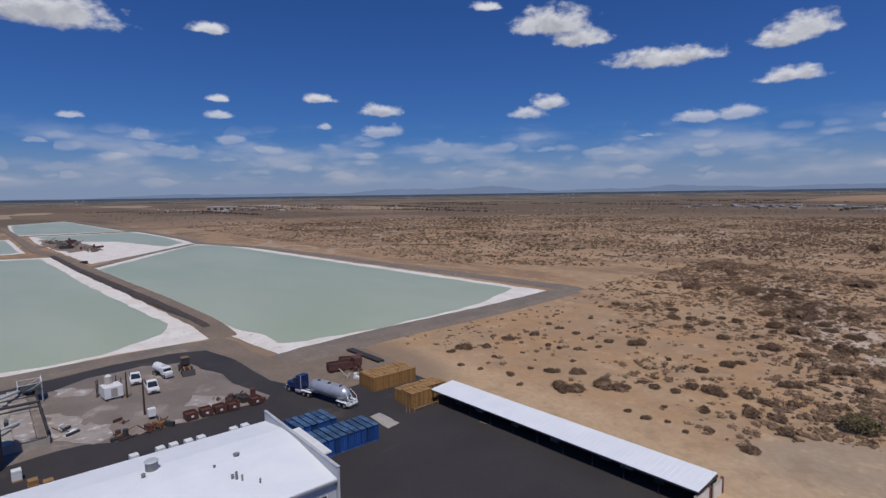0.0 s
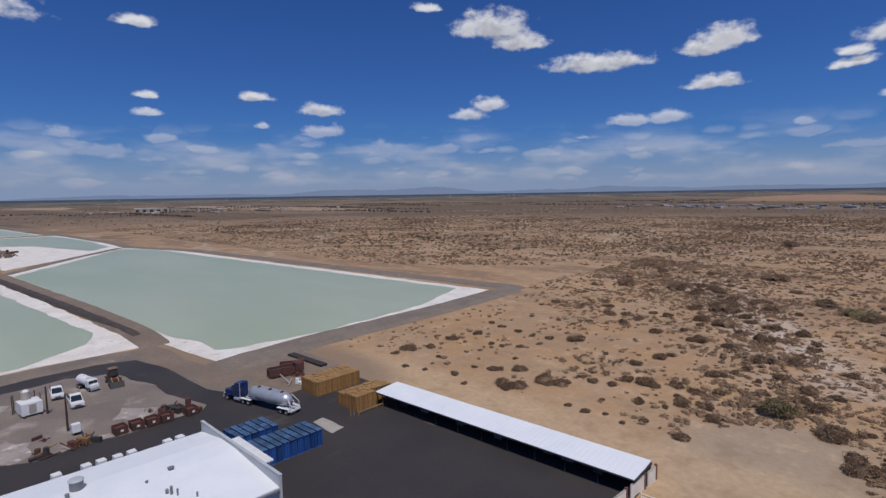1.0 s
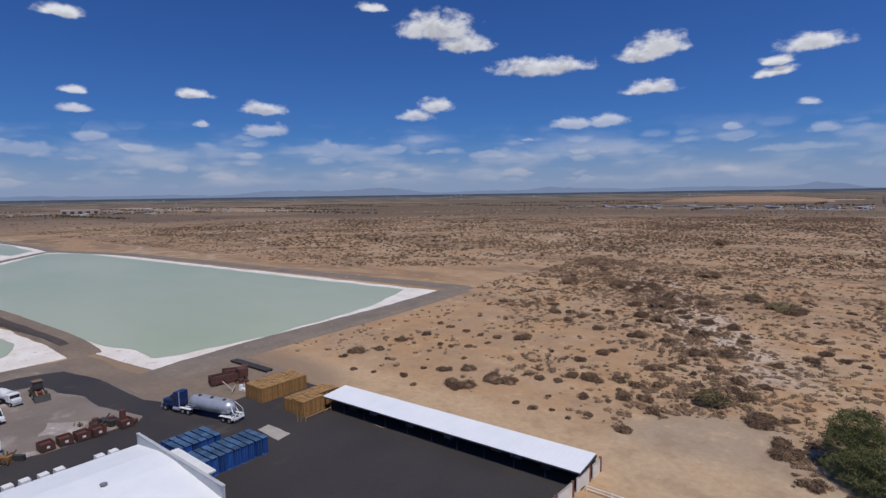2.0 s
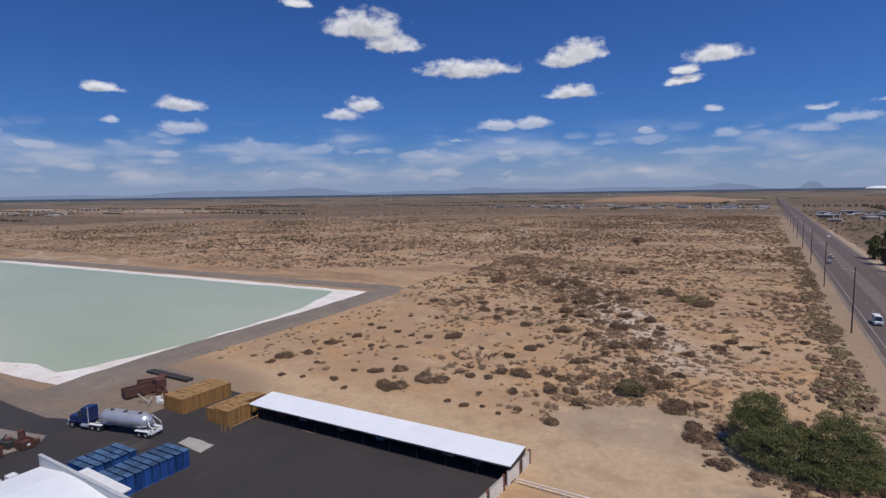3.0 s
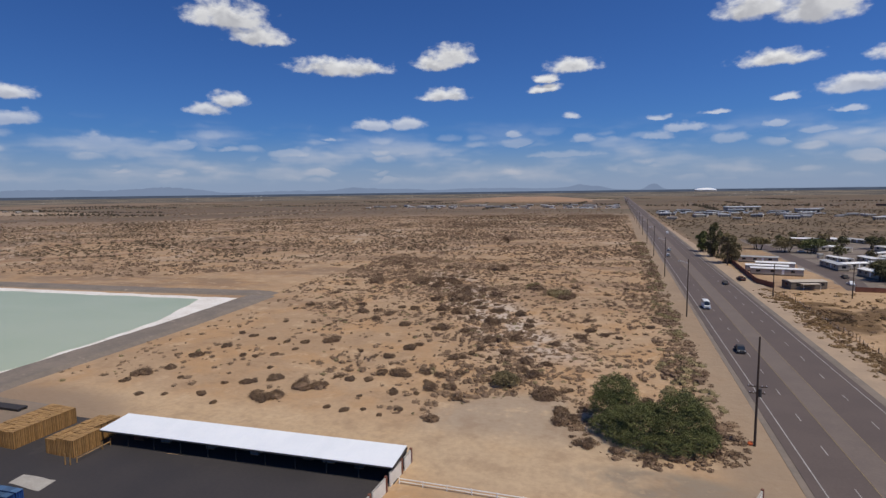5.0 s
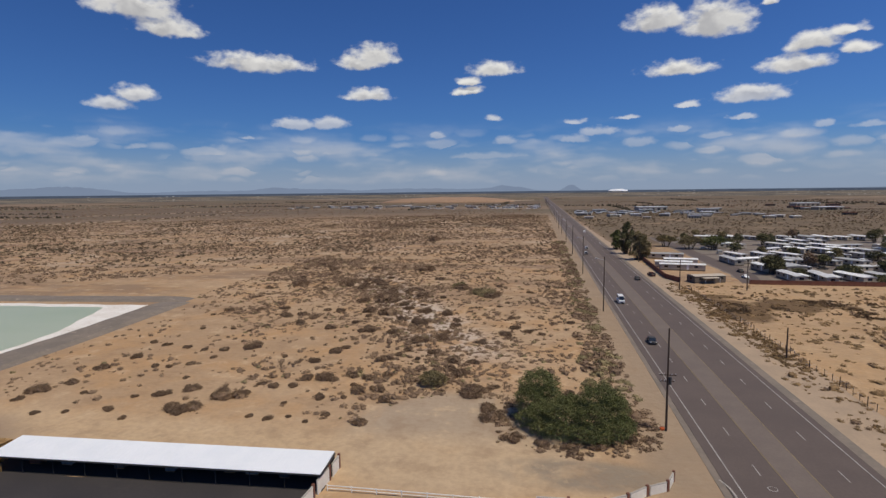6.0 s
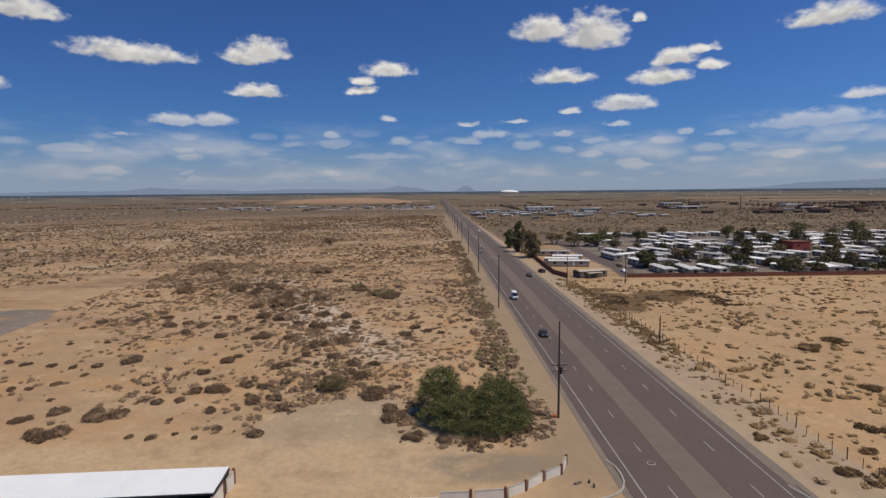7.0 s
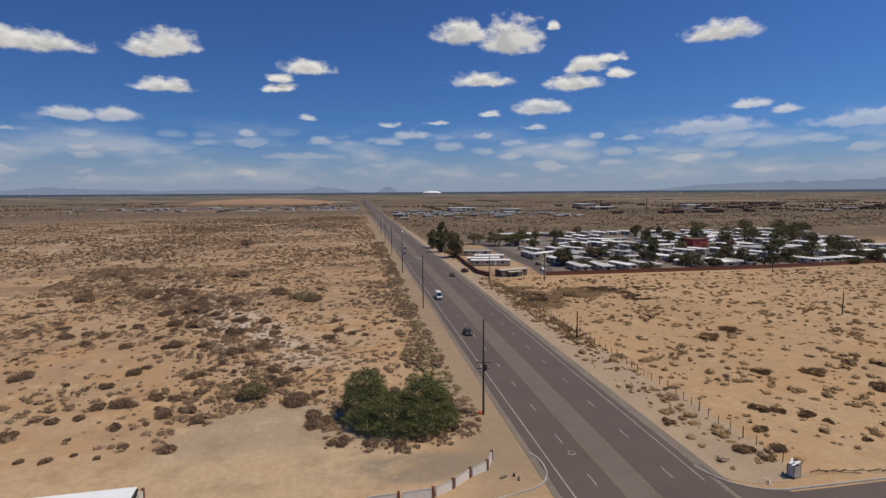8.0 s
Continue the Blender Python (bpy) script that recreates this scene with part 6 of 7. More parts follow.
for k, (x, y, s) in enumerate(BUSHES_FAR + BUSHES_SAND + BUSHES_WASH + BUSHES_POND + BUSHES_SMALL + BUSHES_EAST + BUSHES_SKIRT + wash_chain() + strewn()):
    green = k in (2, 3)
    desert_bush(pose(x, y, -0.05, 0, 0, k * 40), s, 50 + k, "scrub_green" if green else "scrub_east" if x > 46 else "scrub", "olive green desert bush in tan sand" if green else "dry grey-brown desert bush in tan sand", 0.7 if x > 46 else 0.85)

scrub_field("desert_scrub", "dry grey-brown low scrub scattered over sand", 11, (-130, 16, 78, 300), 10500, 70, 0.22, 1.6, 0.115, open_field, "scrub")
scrub_field("olive_scrub", "olive green low scrub scattered over sand", 12, (-130, 16, 78, 300), 500, 80, 0.3, 1.5, 0.115, open_field, "scrub_green")
scrub_field("roadside_scrub", "thick dry scrub along the road verge", 13, (9, 18.2, 92, 420), 680, 90, 0.5, 2.4, 0.15, lambda x, y: max(0.0, patchy(x, y, 0.06, 12) - 0.25) * (0.9 if x > 12.5 + 3 * noise.noise((y * 0.05, 3, 3)) else 0.25), "scrub")
scrub_field("roadside_scrub", "olive scrub along the road verge", 18, (9, 18.2, 92, 420), 260, 80, 0.5, 2.2, 0.17, lambda x, y: max(0.0, patchy(x, y, 0.06, 15) - 0.3) * (0.9 if x > 12 else 0.3), "scrub_green")
scrub_field("east_scrub", "dry scrub scattered over orange sand", 14, (49, 300, 64, 232), 3600, 70, 0.30, 2.0, 0.13, east_field, "scrub_east")
scrub_field("east_scrub", "grey-brown dry scrub scattered over orange sand", 34, (49, 300, 64, 232), 1000, 70, 0.30, 1.6, 0.13, east_field, "scrub")


scrub_field("skirt_scrub", "pale dry scrub and grass round the tree thicket", 22, (-7, 19, 76.5, 101), 330, 50, 0.2, 0.95, 0.13, lambda x, y: 0.0 if ((x - 5) / 9.5) ** 2 + ((y - 87) / 6.5) ** 2 < 1 else (0.8 if ((x - 6) / 14) ** 2 + ((y - 88) / 11.5) ** 2 < 1 else 0.04), "scrub")
scrub_field("fence_scrub", "brown-green scrub hedge along the wire fence", 19, (50.5, 58.0, 74, 232), 620, 90, 0.35, 1.25, 0.11, lambda x, y: max(0.0, patchy(x, y, 0.06, 25) - 0.2) * (1.0 if 52.5 + 0.01 * (140 - y) < x else 0.2) * min(1.0, 0.25 + (y - 74) / 70), "scrub_east")
scrub_field("weed_patch", "rusty brown weeds beside the trailer park", 20, (52, 110, 174, 202), 900, 40, 0.25, 0.9, 0.14, lambda x, y: 1.0 if patchy(x, y, 0.07, 31) > 0.62 else 0.05, "weed")


def mid_field(x, y):
    r = math.hypot(x, y)
    if r < 290 or r > 900 or x > 14 or (y < 190 + 0.0 * x and x < -118) or y < 140:
        return 0.0
    return min(1.0, (1.3 if x > -260 else 0.7) * max(0.0, patchy(x, y, 0.016, 5) - 0.2))


def dotted_field(x, y):
    """The belt of plain where single dark bushes stand apart."""
    r = math.hypot(x, y)
    return min(1.0, max(0.0, patchy(x, y, 0.010, 41) - 0.30)) if 330 < r < 860 and x < 10 and y > 170 else 0.0


def far_field(x, y):
    r = math.hypot(x, y)
    if r < 850 or y < 150 or abs(x - 34) < 26:
        return 0.0
    return min(1.0, 0.8 * max(0.0, patchy(x, y, 0.006, 6) - 0.22))


def east_far(x, y):
    if x < 50 or y < 440 + 0.1 * x:
        return 0.0
    return min(1.0, 0.8 * max(0.0, patchy(x, y, 0.012, 8) - 0.1))


scrub_field("middle_scrub", "brown scrub thinning over the desert plain", 15, (-800, 14, 140, 900), 24000, 7, 0.4, 1.9, 0.45, mid_field, "scrub")
scrub_field("middle_scrub", "dark creosote bushes dotted over pale sand", 25, (-760, 10, 250, 900), 6500, 10, 0.8, 1.8, 0.6, dotted_field, "scrub_dark")
scrub_field("far_scrub", "brown scrub on the distant plain", 16, (-1900, 1100, 160, 2000), 9000, 3, 0.8, 3.2, 1.0, far_field, "scrub")
scrub_field("far_scrub", "olive brown scrub beyond the homes", 17, (50, 900, 430, 1100), 9000, 4, 0.6, 2.3, 0.8, east_far, "scrub_dark")

# dirt tracks and low banks of earth on the plain, with a line of growth on the near side
TRACKS = [
    ([(-705, 430), (-690, 520), (-655, 610), (-610, 720), (-598, 860), (-596, 1000)], 4.5, 0.5, "shoulder", "pale dirt track across the desert plain"),
    ([(-1420, 1440), (-1300, 1490), (-1100, 1560), (-950, 1660)], 9.0, 0.9, "shoulder", "wide pale dirt track on the distant plain"),
    ([(-900, 760), (-820, 900), (-700, 1080), (-560, 1230)], 6.0, 0.6, "shoulder", "pale dirt track on the distant plain"),
    ([(-362, 214), (-338, 240), (-311, 266), (-300, 288)], 2.2, 1.0, "bank_red", "low bank of reddish earth in the scrub"),
    ([(-296, 322), (-276, 320), (-256, 316)], 2.0, 0.9, "bank_red", "low bank of reddish earth in the scrub"),
    ([(-235, 292), (-222, 312), (-206, 330)], 2.0, 0.8, "bank_red", "low bank of reddish earth in the scrub"),
    ([(-262, 268), (-240, 285)], 1.8, 0.7, "bank_red", "low bank of reddish earth in the scrub"),
    ([(-430, 300), (-400, 345), (-372, 380)], 2.6, 0.9, "bank_red", "low bank of reddish earth in the scrub"),
]
side_growth = []
grow = np.random.default_rng(64)
for line, half, height, mat, label in TRACKS:
    pts = []
    for a, b in zip(line, line[1:]):
        k = max(2, int(math.dist(a, b) / 6))
        pts += [(a[0] + (b[0] - a[0]) * i / k, a[1] + (b[1] - a[1]) * i / k) for i in range(k)]
    ridge("track", pts + [line[-1]], half, half * 0.6, height, mat, label, "track", z0=-0.4, amp=0.8)
    for x, y in pts:
        d = math.hypot(x, y)
        for k in range(2 if d < 500 else 1):
            o = half + grow.uniform(0.5, 4.0)
            q = grow.uniform(0.7, 1.6) if d < 500 else grow.uniform(1.2, 2.6)
            if grow.random() < 0.75:
                side_growth.append(clump(grow, q * 1.4, q * 1.4, q, 8, 0.5) + np.array((x * (1 - o / d) + grow.uniform(-3, 3), y * (1 - o / d) + grow.uniform(-3, 3), 0.0)))
tagged(tri_mesh("track_scrub", np.concatenate(side_growth), "scrub_dark"), "dark scrub growing along dirt tracks", "scrub", kind="stuff")

# rubble and machines on the dam between the far ponds
sheet("rubble_flat", ragged([(-470, 40), (-500, 62), (-600, 58), (-640, 34), (-560, 30)], 6, 3.0, 0.05, 81), 0.20, "berm_brown", "brown earth flat between the far ponds", "bare earth")
for k, (x, y, s) in enumerate(((-520, 44, 3.4), (-545, 48, 3.0), (-575, 46, 3.2), (-600, 44, 2.6), (-500, 56, 2.2), (-470, 55, 2.4))):
    scrap_heap(pose(x, y, 0.2, 0, 0, 30 * k), 7, 600 + k, (9, 5), "dark rusty machines on the pond dam", ["rust", "dark", "berm"], s)
scrap_heap(pose(-383, 40, 0.3), 4, 610, (4, 2), "small brown machines at the dam's end", ["rust", "white", "dark"], 1.6)

# ------------------------------------------------------------------ east side: fence and kiosk
def wire_fence():
    f = thing("wire_fence", pose(57.6, 62.0, 0), "sagging wire fence on dark steel posts", "fence")
    for i in range(62):
        x = 0.35 * math.sin(i * 0.7) - 0.0012 * (i * 2.6) ** 1.35 * 0.4
        h = 1.55 if i % 4 else 1.85
        part("post", rodded((x, i * 2.6, 0), (x + 0.05 * math.sin(i), i * 2.6, h), 0.055 if i % 4 else 0.085, None, 6), "pole", f)
    for z in (0.5, 0.95, 1.35):
        bm = bmesh.new()
        for i in range(61):
            a = 0.35 * math.sin(i * 0.7) - 0.0012 * (i * 2.6) ** 1.35 * 0.4
            b = 0.35 * math.sin((i + 1) * 0.7) - 0.0012 * ((i + 1) * 2.6) ** 1.35 * 0.4
            rod(bm, (a, i * 2.6, z), (b, i * 2.6 + 2.6, z), 0.012, 0.012, 3)
        part("wire", bm, "steel", f)


wire_fence()


def kiosk():
    """A battered pale box on posts, with loose boards on top."""
    k = thing("shelter_box", pose(56.2, 60.9, 0, 0, 0, 14), "small battered pale grey box with loose top boards", "kiosk")
    part("front", boxed(-0.55, 0.6, -0.48, -0.42, 0.25, 1.7), "concrete", k)
    part("back", boxed(-0.55, 0.6, 0.42, 0.48, 0.25, 1.7), "twig", k)
    for x in (-0.6, 0.56):
        part("side", boxed(x, x + 0.05, -0.418, 0.418, 0.25, 1.72), "wall_grey", k)
    for x in (-0.66, 0.62):
        for y in (-0.5, 0.44):
            part("post", boxed(x, x + 0.07, y, y + 0.07, 0, 1.95), "pole", k)
    part("shelf", boxed(-0.54, 0.55, -0.41, 0.41, 0.9, 0.95), "dark", k)
    for x, y, a in ((-0.1, -0.3, 8), (0.25, 0.15, -14), (0.0, 0.35, 30)):
        o = part("top_board", boxed(-0.95, 0.95, -0.13, 0.13, 0.0, 0.05), "white", k, "pale loose board")
        o.matrix_local = pose(x, y, 1.96 + 0.055 * (a > 0) + 0.055 * (a > 20), 0, 0, a)


kiosk()
debris = scrap_heap(pose(51.2, 59.8, 0, 0, 0, 30), 5, 77, (1.2, 0.5), "white broken boards on the corner", ["white", "wood"], 0.35, "debris")
scrap_heap(pose(18.5, 66.5, 0, 0, 0, 30), 3, 78, (1.6, 1.0), "dark stump and pale stones by the gate wall", ["dark", "twig"], 0.4, "debris")



def broken_fence():
    f = thing("broken_fence", pose(59.4, 61.6, 0, 0, 0, -8), "fallen wire fence on leaning dark stakes", "fence")
    for i in range(6):
        lean = 0.5 * math.sin(i * 2.1)
        part("stake", rodded((i * 2.0, 0, 0), (i * 2.0 + 0.9 + lean, -0.6, 0.75), 0.06, 0.05, 6), "pole", f)
    part("rail", rodded((0.2, -0.2, 0.28), (10.6, -0.3, 0.3), 0.05, 0.04, 6), "pole", f)
    part("rail", rodded((0.6, -0.5, 0.6), (6.4, -0.7, 0.12), 0.04, 0.04, 6), "pole", f)


broken_fence()
# dark rods laid along the utility pole's cast shadow, to stand in for it
shadow_rods = thing("fallen_branch", pose(19.2, 88.2, 0), "dark rods standing in for the utility pole's shadow", "branch")
part("shadow_rod", rodded((0, 0, 0.12), (-3.4, 0.7, 0.5), 0.10, 0.08, 6), "pole", shadow_rods)
part("shadow_rod", rodded((-3.4, 0.7, 0.5), (-6.2, 1.8, 0.9), 0.08, 0.04, 6), "pole", shadow_rods)

# ------------------------------------------------------------------ trailer park
def brick_wall(line, h, label):
    for (x0, y0), (x1, y1) in zip(line, line[1:]):
        n = math.dist((x0, y0), (x1, y1))
        w = thing("boundary_wall", Matrix.Translation((x0, y0, 0)) @ pose(0, 0, 0, 0, 0, math.degrees(math.atan2(y1 - y0, x1 - x0))), label, "wall", "boundary walls")
        part("panel", boxed(0, n, -0.1, 0.1, 0, h), "brick_red", w)
        part("cap", boxed(0, n, -0.16, 0.16, h + 0.003, h + 0.08), "brick_red", w)
        for i in range(int(n / 6) + 1):
            part("pier", boxed(i * 6 - 0.2, i * 6 + 0.2, -0.22, 0.22, 0, h + 0.2), "brick_red", w)


brick_wall([(56.2, 306), (54.2, 246), (57.9, 235.5)], 2.0, "dark red boundary wall round the trailer park")
brick_wall([(84, 233.8), (130, 233.6), (180, 233.4), (230, 236), (300, 244)], 1.7, "low red boundary wall along the trailer park")


def mobile_home(m, L=17.0, W=4.6, H=3.0, roof="home_roof", side="home", label="single-wide mobile home with a pale roof"):
    h = thing("mobile_home", m, label, "mobile home", "trailer park homes")
    bm = bmesh.new()
    prism(bm, [(-W / 2, -L / 2), (W / 2, -L / 2), (W / 2, L / 2), (-W / 2, L / 2)], 0.55, H - 0.1)
    part("wall", bm, side, h)
    part("skirting", boxed(-W / 2 + 0.05, W / 2 - 0.05, -L / 2 + 0.05, L / 2 - 0.05, 0, 0.548), "twig", h)
    bm = bmesh.new()
    a = [(-W / 2 - 0.25, H - 0.08), (0, H + 0.42), (W / 2 + 0.25, H - 0.08), (0, H - 0.1)]
    f0 = [bm.verts.new((x, -L / 2 - 0.25, z)) for x, z in a]
    f1 = [bm.verts.new((x, L / 2 + 0.25, z)) for x, z in a]
    bm.faces.new(f0)
    bm.faces.new(f1[::-1])
    for i in range(4):
        j = (i + 1) % 4
        bm.faces.new((f0[i], f1[i], f1[j], f0[j]))
    bmesh.ops.recalc_face_normals(bm, faces=bm.faces)
    part("roof", bm, roof, h)
    for y in (-L * 0.3, L * 0.08, L * 0.36):
        for s in (-1, 1):
            part("window", boxed(s * W / 2 - 0.03, s * W / 2 + 0.03, y - 0.8, y + 0.8, 1.4, 2.4), "glass", h)
    part("door", boxed(-W / 2 - 0.035, -W / 2 + 0.03, -L * 0.14, -L * 0.14 + 0.95, 0.6, 2.6), "white", h)
    part("end_window", boxed(-0.8, 0.8, -L / 2 - 0.03, -L / 2 + 0.03, 1.4, 2.4), "glass", h)
    bm = boxed(W / 2 + 0.3, W / 2 + 3.0, -L * 0.3, L * 0.2, 2.42, 2.52)
    part("awning", bm, roof, h)
    for y in (-L * 0.28, L * 0.18):
        part("awning_post", rodded((W / 2 + 2.8, y, 0), (W / 2 + 2.8, y, 2.42), 0.05, None, 5), "white", h)
    return h


homes = [mobile_home(pose(104.5, 246.5, 0, 0, 0, 2)), mobile_home(pose(116.0, 246.0, 0, 0, 0, -3), 19, 4.4, 2.9, label="long mobile home with a white roof"),
         mobile_home(pose(181.5, 247.0, 0, 0, 0, -6), 18, 7.2, 3.1, label="double-wide mobile home with a white roof")]
rng = random.Random(21)
for row, y in enumerate((247, 272, 299, 325, 352, 380, 410, 442)):
    x = 128.0 if row == 0 else 100.0 + 3 * row
    while x < 330 + row * 8:
        if rng.random() < 0.74 and not (206 < x < 236 and 318 < y < 335) and not (row == 0 and 174 < x < 190):
            k = rng.choice((0, 0, 1, 1, 2))
            copy_thing(homes[k], pose(x + rng.uniform(-1, 1), y + rng.uniform(-2, 2), 0, 0, 0, rng.uniform(6, 34) + (90 if rng.random() < 0.2 else 0)) @ Matrix.Diagonal((rng.uniform(0.9, 1.25), rng.uniform(0.65, 1.05), rng.uniform(0.9, 1.1), 1)))
        x += rng.uniform(10.5, 14.5)
# the homes by the corner stand along the street
# brown front, with the porch's shade put into the wall colour
mobile_home(pose(68.6, 238.0, 0, 0, 0, -73.6), 13.5, 6, 3.0, "tan_roof", "twig", "tan-roofed house with an open porch")
for x, y, L in ((67.5, 272.5, 20), (72, 294, 16), (66, 283, 17), (70, 318, 18)):
    mobile_home(pose(x, y, 0, 0, 0, 82), L, 5.0, 3.0, label="pale mobile home beside the red wall")
mobile_home(pose(98.3, 300, 0, 0, 0, 4), 20, 4.4, 3.0, label="white mobile home beside the park street")
mobile_home(pose(124, 436, 0, 0, 0, 78), 17, 8, 3.4, label="wide pale-roofed shelter behind trees")

red = thing("red_barn", pose(221, 327, 0, 0, 0, 8), "tall red painted block building among the homes", "building")
part("wall", boxed(-6, 6, -5, 5, 0, 6.2), "red_paint", red)
part("roof", boxed(-6.3, 6.3, -5.3, 5.3, 6.203, 6.45), "brick_red", red)
part("window", boxed(-3, -1.4, -5.04, -4.98, 3.4, 4.6), "glass", red)
part("door", boxed(1.5, 3.6, -5.04, -4.98, 0, 2.6), "dark", red)

sheet("park_ground", ragged([(84, 236), (345, 244), (372, 470), (88, 462)], 8, 1.5, 0.1, 57), 0.018, "berm", "grey-brown packed earth between the homes", "bare earth", thick=0.1)
sheet("park_street", [(82, 236), (90, 236), (96, 262), (96, 460), (88, 460), (86, 262)], 0.03, "road", "grey asphalt street of the trailer park", "road", thick=0.1)
for y in (260, 286, 312, 339, 366, 395, 426):
    sheet("park_street", [(96, y - 2.6), (345, y + 4 - 2.6), (345, y + 4 + 2.6), (96, y + 2.6)], 0.03, "road", "grey asphalt lane between mobile homes", "road", thick=0.1)


def park_tree(x, y, h, w, seed, label="dark green tree among the homes", mat="leaf_dark", n=1500):
    r = np.random.default_rng(seed)
    lumps = [(0, 0, h * 0.62, w * 0.62, w * 0.62, h * 0.36)] + [(r.uniform(-0.5, 0.5) * w, r.uniform(-0.5, 0.5) * w, h * r.uniform(0.35, 0.75), w * 0.42, w * 0.42, h * 0.24) for _ in range(4)]
    return desert_tree(pose(x, y, 0), lumps, n, seed, label, 0.42, mat, "park_tree")


def feather_tree(x, y, h, w, seed, label, mat, n):
    """A tamarisk-like tree, leafy nearly to the ground, with a ragged top."""
    r = np.random.default_rng(seed)
    lumps = []
    for k in range(16):
        u = (k + 0.5) / 16
        spread = w * 0.5 * (1.0 - 0.75 * u ** 1.6)
        lumps.append((r.uniform(-1, 1) * spread, r.uniform(-1, 1) * spread, h * (0.12 + 0.78 * u), w * r.uniform(0.13, 0.24), w * r.uniform(0.13, 0.24), h * r.uniform(0.09, 0.16)))
    return desert_tree(pose(x, y, 0), lumps, n, seed, label, 0.34, mat, "park_tree")


feather_tree(49.8, 366, 12.5, 9.5, 201, "yellow-olive feathery tree beside the road", "leaf", 6000)
feather_tree(52.4, 339, 19.5, 9.0, 202, "tall dark feathery tree beside the road", "leaf_dark", 9000)
feather_tree(54.0, 311, 15.5, 11.5, 203, "broad brown-olive feathery tree beside the road", "scrub_green", 9000)
park_tree(104.5, 264, 8.5, 7.0, 204, "round dark green tree beside the park street", n=3000)
park_tree(96, 372, 9, 10, 205, "olive green spreading tree behind the homes", "scrub_green", 3000)
park_tree(108, 366, 9, 10, 206, "olive green spreading tree behind the homes", "leaf", 3000)
park_tree(84, 385, 8, 9, 207, "olive green spreading tree behind the homes", "scrub_green", 2400)
for k, (x, y, h, w) in enumerate(((210, 340, 11, 7), (200, 352, 12, 6), (232, 345, 11, 6), (262, 350, 13, 9), (274, 344, 12, 10), (286, 356, 12, 9), (300, 348, 10, 8), (318, 360, 12, 10), (336, 372, 13, 11), (355, 385, 12, 11), (246, 330, 9, 6),
                                  (150, 262, 7, 6), (160, 240, 6, 6), (196, 262, 9, 6), (222, 262, 9, 7), (248, 262, 10, 8), (272, 270, 9, 8), (290, 290, 9, 8), (136, 290, 6, 5), (176, 300, 7, 5), (190, 326, 8, 5), (150, 400, 8, 6), (230, 420, 10, 8), (300, 440, 11, 10), (340, 430, 12, 10), (380, 440, 12, 12),
                                  (172, 240, 5, 6), (133, 262, 5, 5), (260, 300, 8, 7), (310, 310, 9, 8))):
    park_tree(x, y, h, w, 300 + k, n=1300)
for k in range(26):
    park_tree(rng.uniform(126, 300), rng.uniform(239, 264), rng.uniform(3.5, 6.5), rng.uniform(4, 6.5), 500 + k, "low dark hedge tree between homes", n=700)
for k in range(46):
    x, y = rng.uniform(104, 360), rng.choice((259, 286, 312, 338, 366, 395, 426, 455)) + rng.uniform(-7, 7)
    kind = rng.choice((("leaf_dark", "dark green tree among the homes"), ("scrub_green", "olive brown tree among the homes"), ("scrub", "bare brown tree among the homes"), ("leaf_dark", "dark green tree among the homes")))
    park_tree(x, y, rng.uniform(4, 9), rng.uniform(3.5, 6.5), 400 + k, kind[1], kind[0], 700)
shed_a = thing("garden_shed", pose(112, 258, 0), "small pale metal garden shed", "shed", "park sheds")
part("wall", boxed(-1.4, 1.4, -1.1, 1.1, 0, 2.1), "home", shed_a)
part("roof", boxed(-1.6, 1.6, -1.3, 1.3, 2.103, 2.25), "home_roof", shed_a)
part("door", boxed(-0.5, 0.5, -1.13, -1.09, 0, 1.8), "white", shed_a)
auto = [car("parked_car", pose(88, 250, 0.03, 0, 0, 90), "white car parked in the trailer park", "white", group="parked cars"), car("parked_car", pose(92, 268, 0.03, 0, 0, 90), "dark car parked in the trailer park", "dark", group="parked cars")]
for k in range(70):
    x, y = rng.uniform(102, 340), rng.choice((255, 262, 282, 290, 308, 316, 334, 343, 362, 370, 392, 400)) + rng.uniform(-2, 2)
    copy_thing(shed_a if k % 3 == 0 else auto[k % 2], pose(x, y, 0.0 if k % 3 == 0 else 0.03, 0, 0, rng.choice((0, 90, 180)) + rng.uniform(-12, 12)))


# ------------------------------------------------------------------ far buildings
def far_hall(m, L, W, H, label, mat="white", group="far buildings", wall="twig"):
    b = thing("far_building", m, label, "building", group)
    part("wall", boxed(-L / 2, L / 2, -W / 2, W / 2, 0, H), wall, b)
    part("roof", boxed(-L / 2 - 0.5, L / 2 + 0.5, -W / 2 - 0.5, W / 2 + 0.5, H + 0.01, H + 0.8), mat, b)
    for i in range(5):
        x = -L / 2 + L * (i + 0.5) / 5
        part("door", boxed(x - L * 0.05, x + L * 0.05, -W / 2 - 0.08, -W / 2 + 0.02, 0, H * 0.7), "dark", b)
    return b


hall = far_hall(pose(-1719, 545, 0, 0, 0, 70), 90, 40, 10, "long white warehouse on the distant plain", "home_roof", wall="home")
shop = far_hall(pose(110, 1040, 0, 0, 0, 4), 22, 9, 2.8, "low white roadside shop hall", "home_roof", wall="home")
rng = random.Random(33)
for x, y, s in ((-1760, 640, 0.5), (-1900, 780, 0.6), (-1600, 420, 0.4), (-1850, 560, 0.4), (-1500, 470, 0.3), (-1980, 950, 0.7), (-1640, 860, 0.4)):
    copy_thing(hall, pose(x, y, 0, 0, 0, rng.uniform(50, 90)) @ Matrix.Diagonal((s, s, s, 1)))
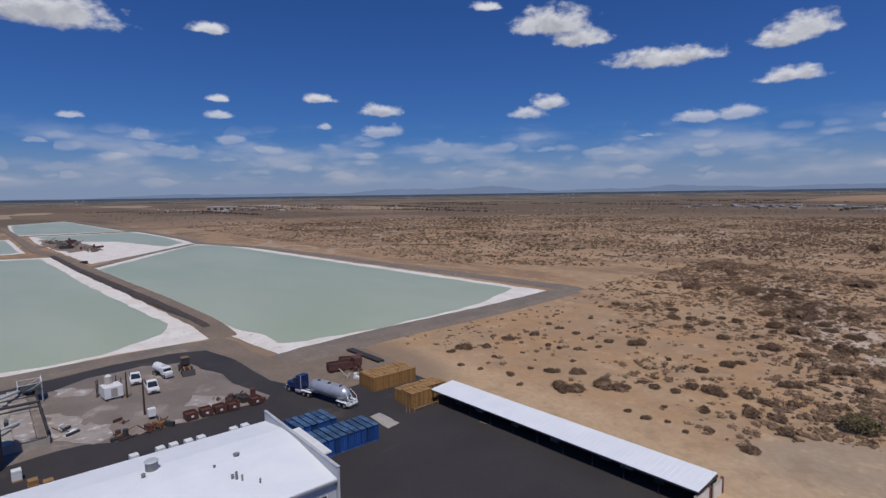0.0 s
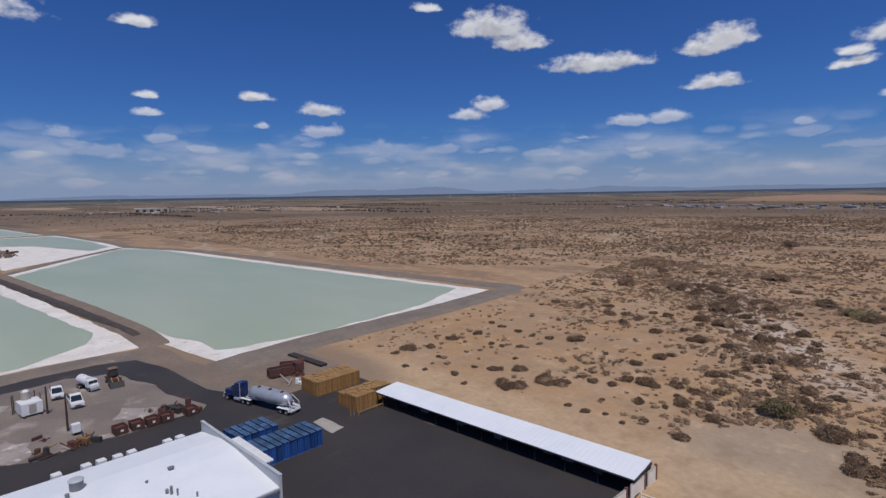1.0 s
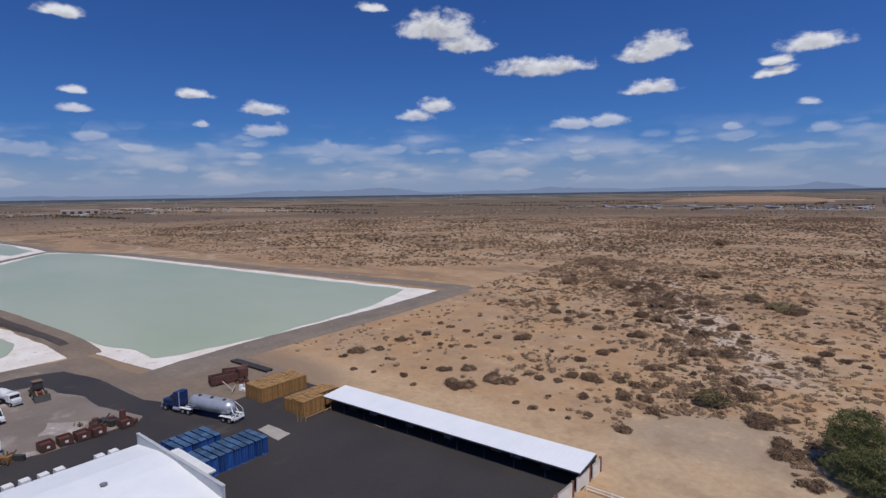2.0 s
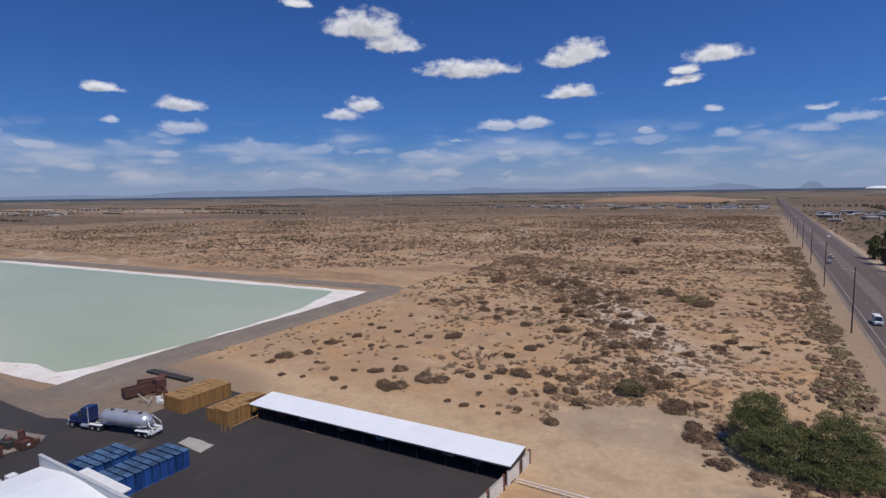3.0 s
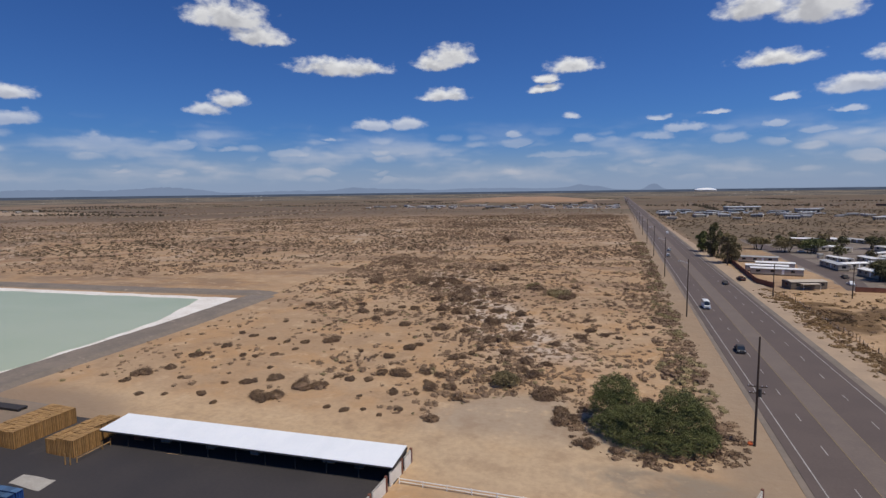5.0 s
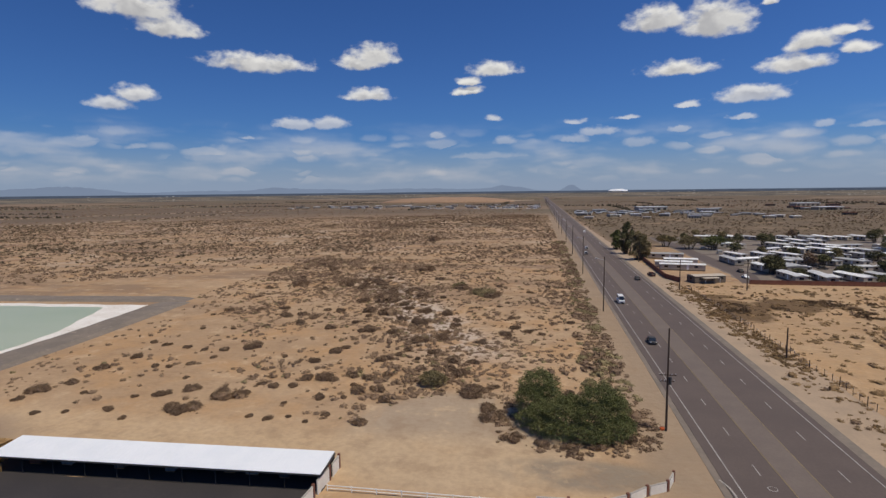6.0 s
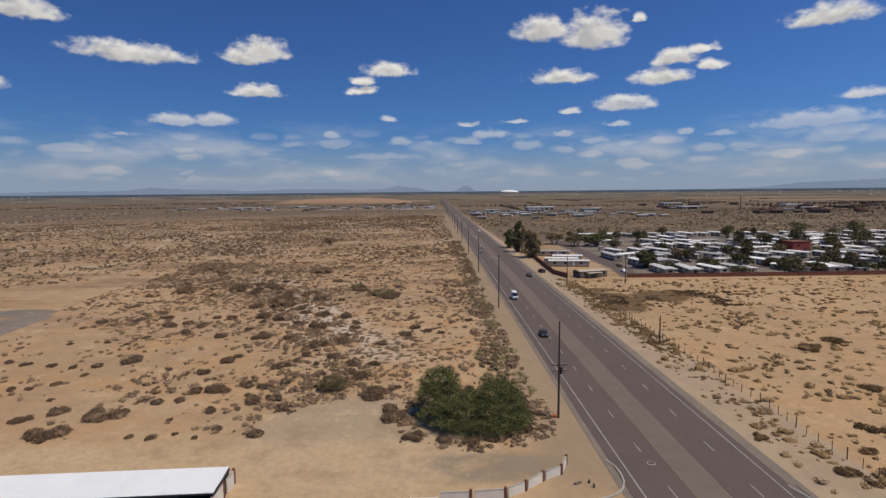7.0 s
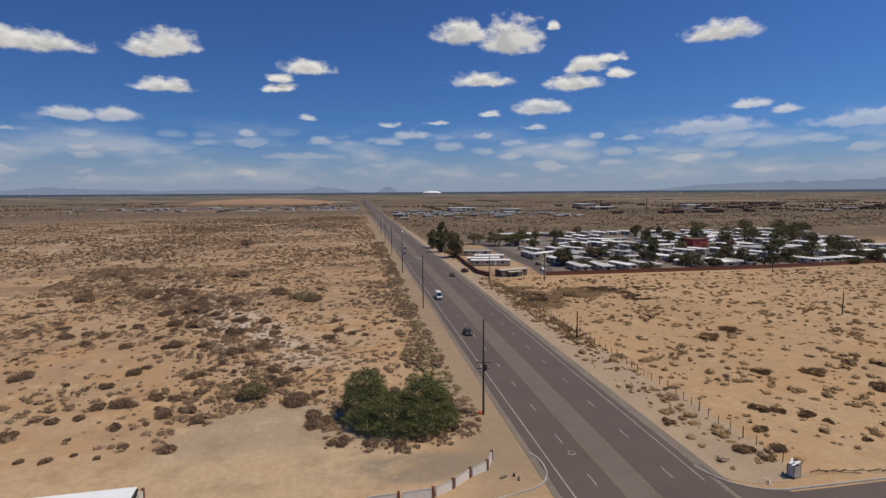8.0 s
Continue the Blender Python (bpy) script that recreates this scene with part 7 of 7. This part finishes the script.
for x, y, s in ((150, 1000, 0.8), (190, 1030, 1.1), (240, 985, 0.9), (290, 1010, 1.5), (330, 1100, 0.9), (75, 1010, 0.7), (130, 960, 0.6), (480, 1080, 1.0), (620, 940, 0.9), (700, 1000, 1.2), (820, 840, 0.9), (930, 900, 1.1), (-60, 1290, 1.0)):
    copy_thing(shop, pose(x, y, 0, 0, 0, rng.uniform(-20, 20)) @ Matrix.Diagonal((s, s, s, 1)))
barn = far_hall(pose(505, 1066, 0, 0, 0, 14), 46, 18, 5.0, "long white-roofed hall beyond the homes", "white", wall="home")
for x, y, s in ((574, 1308, 1.2), (760, 1143, 1.0), (210, 1085, 1.2)):
    copy_thing(barn, pose(x, y, 0, 0, 0, rng.uniform(0, 25)) @ Matrix.Diagonal((s, s, s, 1)))
ranch = far_hall(pose(680, 960, 0, 0, 0, 10), 22, 12, 4.0, "brown-roofed house on the distant plain", "brick_red", "far houses", "twig")
for k in range(46):
    copy_thing(ranch, pose(rng.uniform(420, 1250), rng.uniform(820, 1400), 0, 0, 0, rng.uniform(-30, 30)) @ Matrix.Scale(rng.uniform(0.5, 1.2), 4))
mast = thing("radio_mast", pose(575, 1010, 0), "thin dark radio mast on the plain", "mast")
part("pole", rodded((0, 0, 0), (0, 0, 26), 0.7, 0.4, 6), "dark", mast)
part("crossbar", boxed(-2.4, 2.4, -0.2, 0.2, 22, 22.5), "dark", mast)
small = far_hall(pose(-300, 1290, 0, 0, 0, 10), 18, 10, 4, "small pale house in a distant settlement", "home_roof", "distant settlement", "home")
for k in range(120):
    a = rng.random()
    if k < 60:
        x, y = rng.uniform(-620, 0), rng.uniform(1200, 1420)
    elif k < 95:
        x, y = rng.uniform(-1900, -1350), rng.uniform(350, 1000)
    else:
        x, y = rng.uniform(60, 330), rng.uniform(760, 900)
    s = rng.uniform(0.45, 1.0)
    copy_thing(small, pose(x, y, 0, 0, 0, rng.uniform(-40, 40)) @ Matrix.Diagonal((s, s, s, 1)))



def parked_row():
    """Far-off parked vehicles and stored trailers, a few pixels each."""
    base = thing("parked_vehicle", pose(90, 985, 0), "small white vehicle parked far off", "vehicle", "far parked vehicles")
    part("body", boxed(-2.6, 2.6, -1.0, 1.0, 0.4, 1.3, 0.1), "white", base)
    part("cabin", boxed(-1.6, 1.2, -0.9, 0.9, 1.302, 2.0, 0.12), "glass", base)
    r = random.Random(44)
    for k in range(110):
        x, y = (r.uniform(60, 300), r.uniform(930, 1010)) if k < 75 else (r.uniform(-260, 10), r.uniform(1180, 1260))
        s = r.uniform(0.9, 1.9)
        copy_thing(base, pose(x, y, 0, 0, 0, r.choice((0, 90)) + r.uniform(-8, 8)) @ Matrix.Scale(s, 4))


parked_row()


def far_groves():
    r = np.random.default_rng(91)
    out = []
    for k in range(80):
        a, d = radians(r.uniform(-92, 52)), r.uniform(1250, 2500)
        cx, cy = d * math.sin(a), d * math.cos(a)
        if abs(cx - 34) < 60:
            continue
        run, turn = r.uniform(60, 420), r.choice((0.0, 0.0, 90.0))
        for i in range(int(run / 7)):
            o = (i - run / 14) * 7 + r.uniform(-3, 3)
            x, y = (cx + o, cy + r.uniform(-5, 5)) if turn == 0 else (cx + r.uniform(-5, 5), cy + o)
            if abs(x - 34) < 30 or (x < -110 and y < 200):
                continue
            s = r.uniform(1.4, 3.2)
            out.append(clump(r, s * 1.2, s * 1.2, s * r.uniform(1.0, 1.8), 3, 1.5) + np.array((x, y, 37.0 * max(0, (math.hypot(x, y) - 2300) / 2550) ** 2 * 2.6)))
    ob = tri_mesh("far_grove", np.concatenate(out), "grove")
    tagged(ob, "dark tree lines on the distant plain", "trees", kind="stuff")


far_groves()
hill = bmesh.new()
bmesh.ops.create_uvsphere(hill, u_segments=48, v_segments=20, radius=1.0)
for v in hill.verts:
    v.co = Vector((v.co.x * 245, v.co.y * 110, max(-0.05, v.co.z) * (19 + 4 * noise.noise((v.co.x * 4, v.co.y * 4, 2)))))
low_hill = link("sand_mound", hill, "bank_red")
low_hill.matrix_world = pose(-330, 1960, 0, 0, 0, 6)
tagged(low_hill, "long low orange sand mound on the plain", "mound", kind="structure")

dome = thing("stadium_dome", pose(388, 2820, 34, 0, 0, 0) @ Matrix.Diagonal((0.72, 0.6, 0.5, 1)), "white shallow stadium dome on the horizon", "dome")
bm = bmesh.new()
bmesh.ops.create_uvsphere(bm, u_segments=32, v_segments=12, radius=1.0)
for v in bm.verts:
    v.co = Vector((v.co.x * 68, v.co.y * 40, max(0, v.co.z) * 22))
part("shell", bm, "roof", dome)
part("ring", rodded((0, 0, -8), (0, 0, 0.0), 66, 68, 32), "concrete", dome)
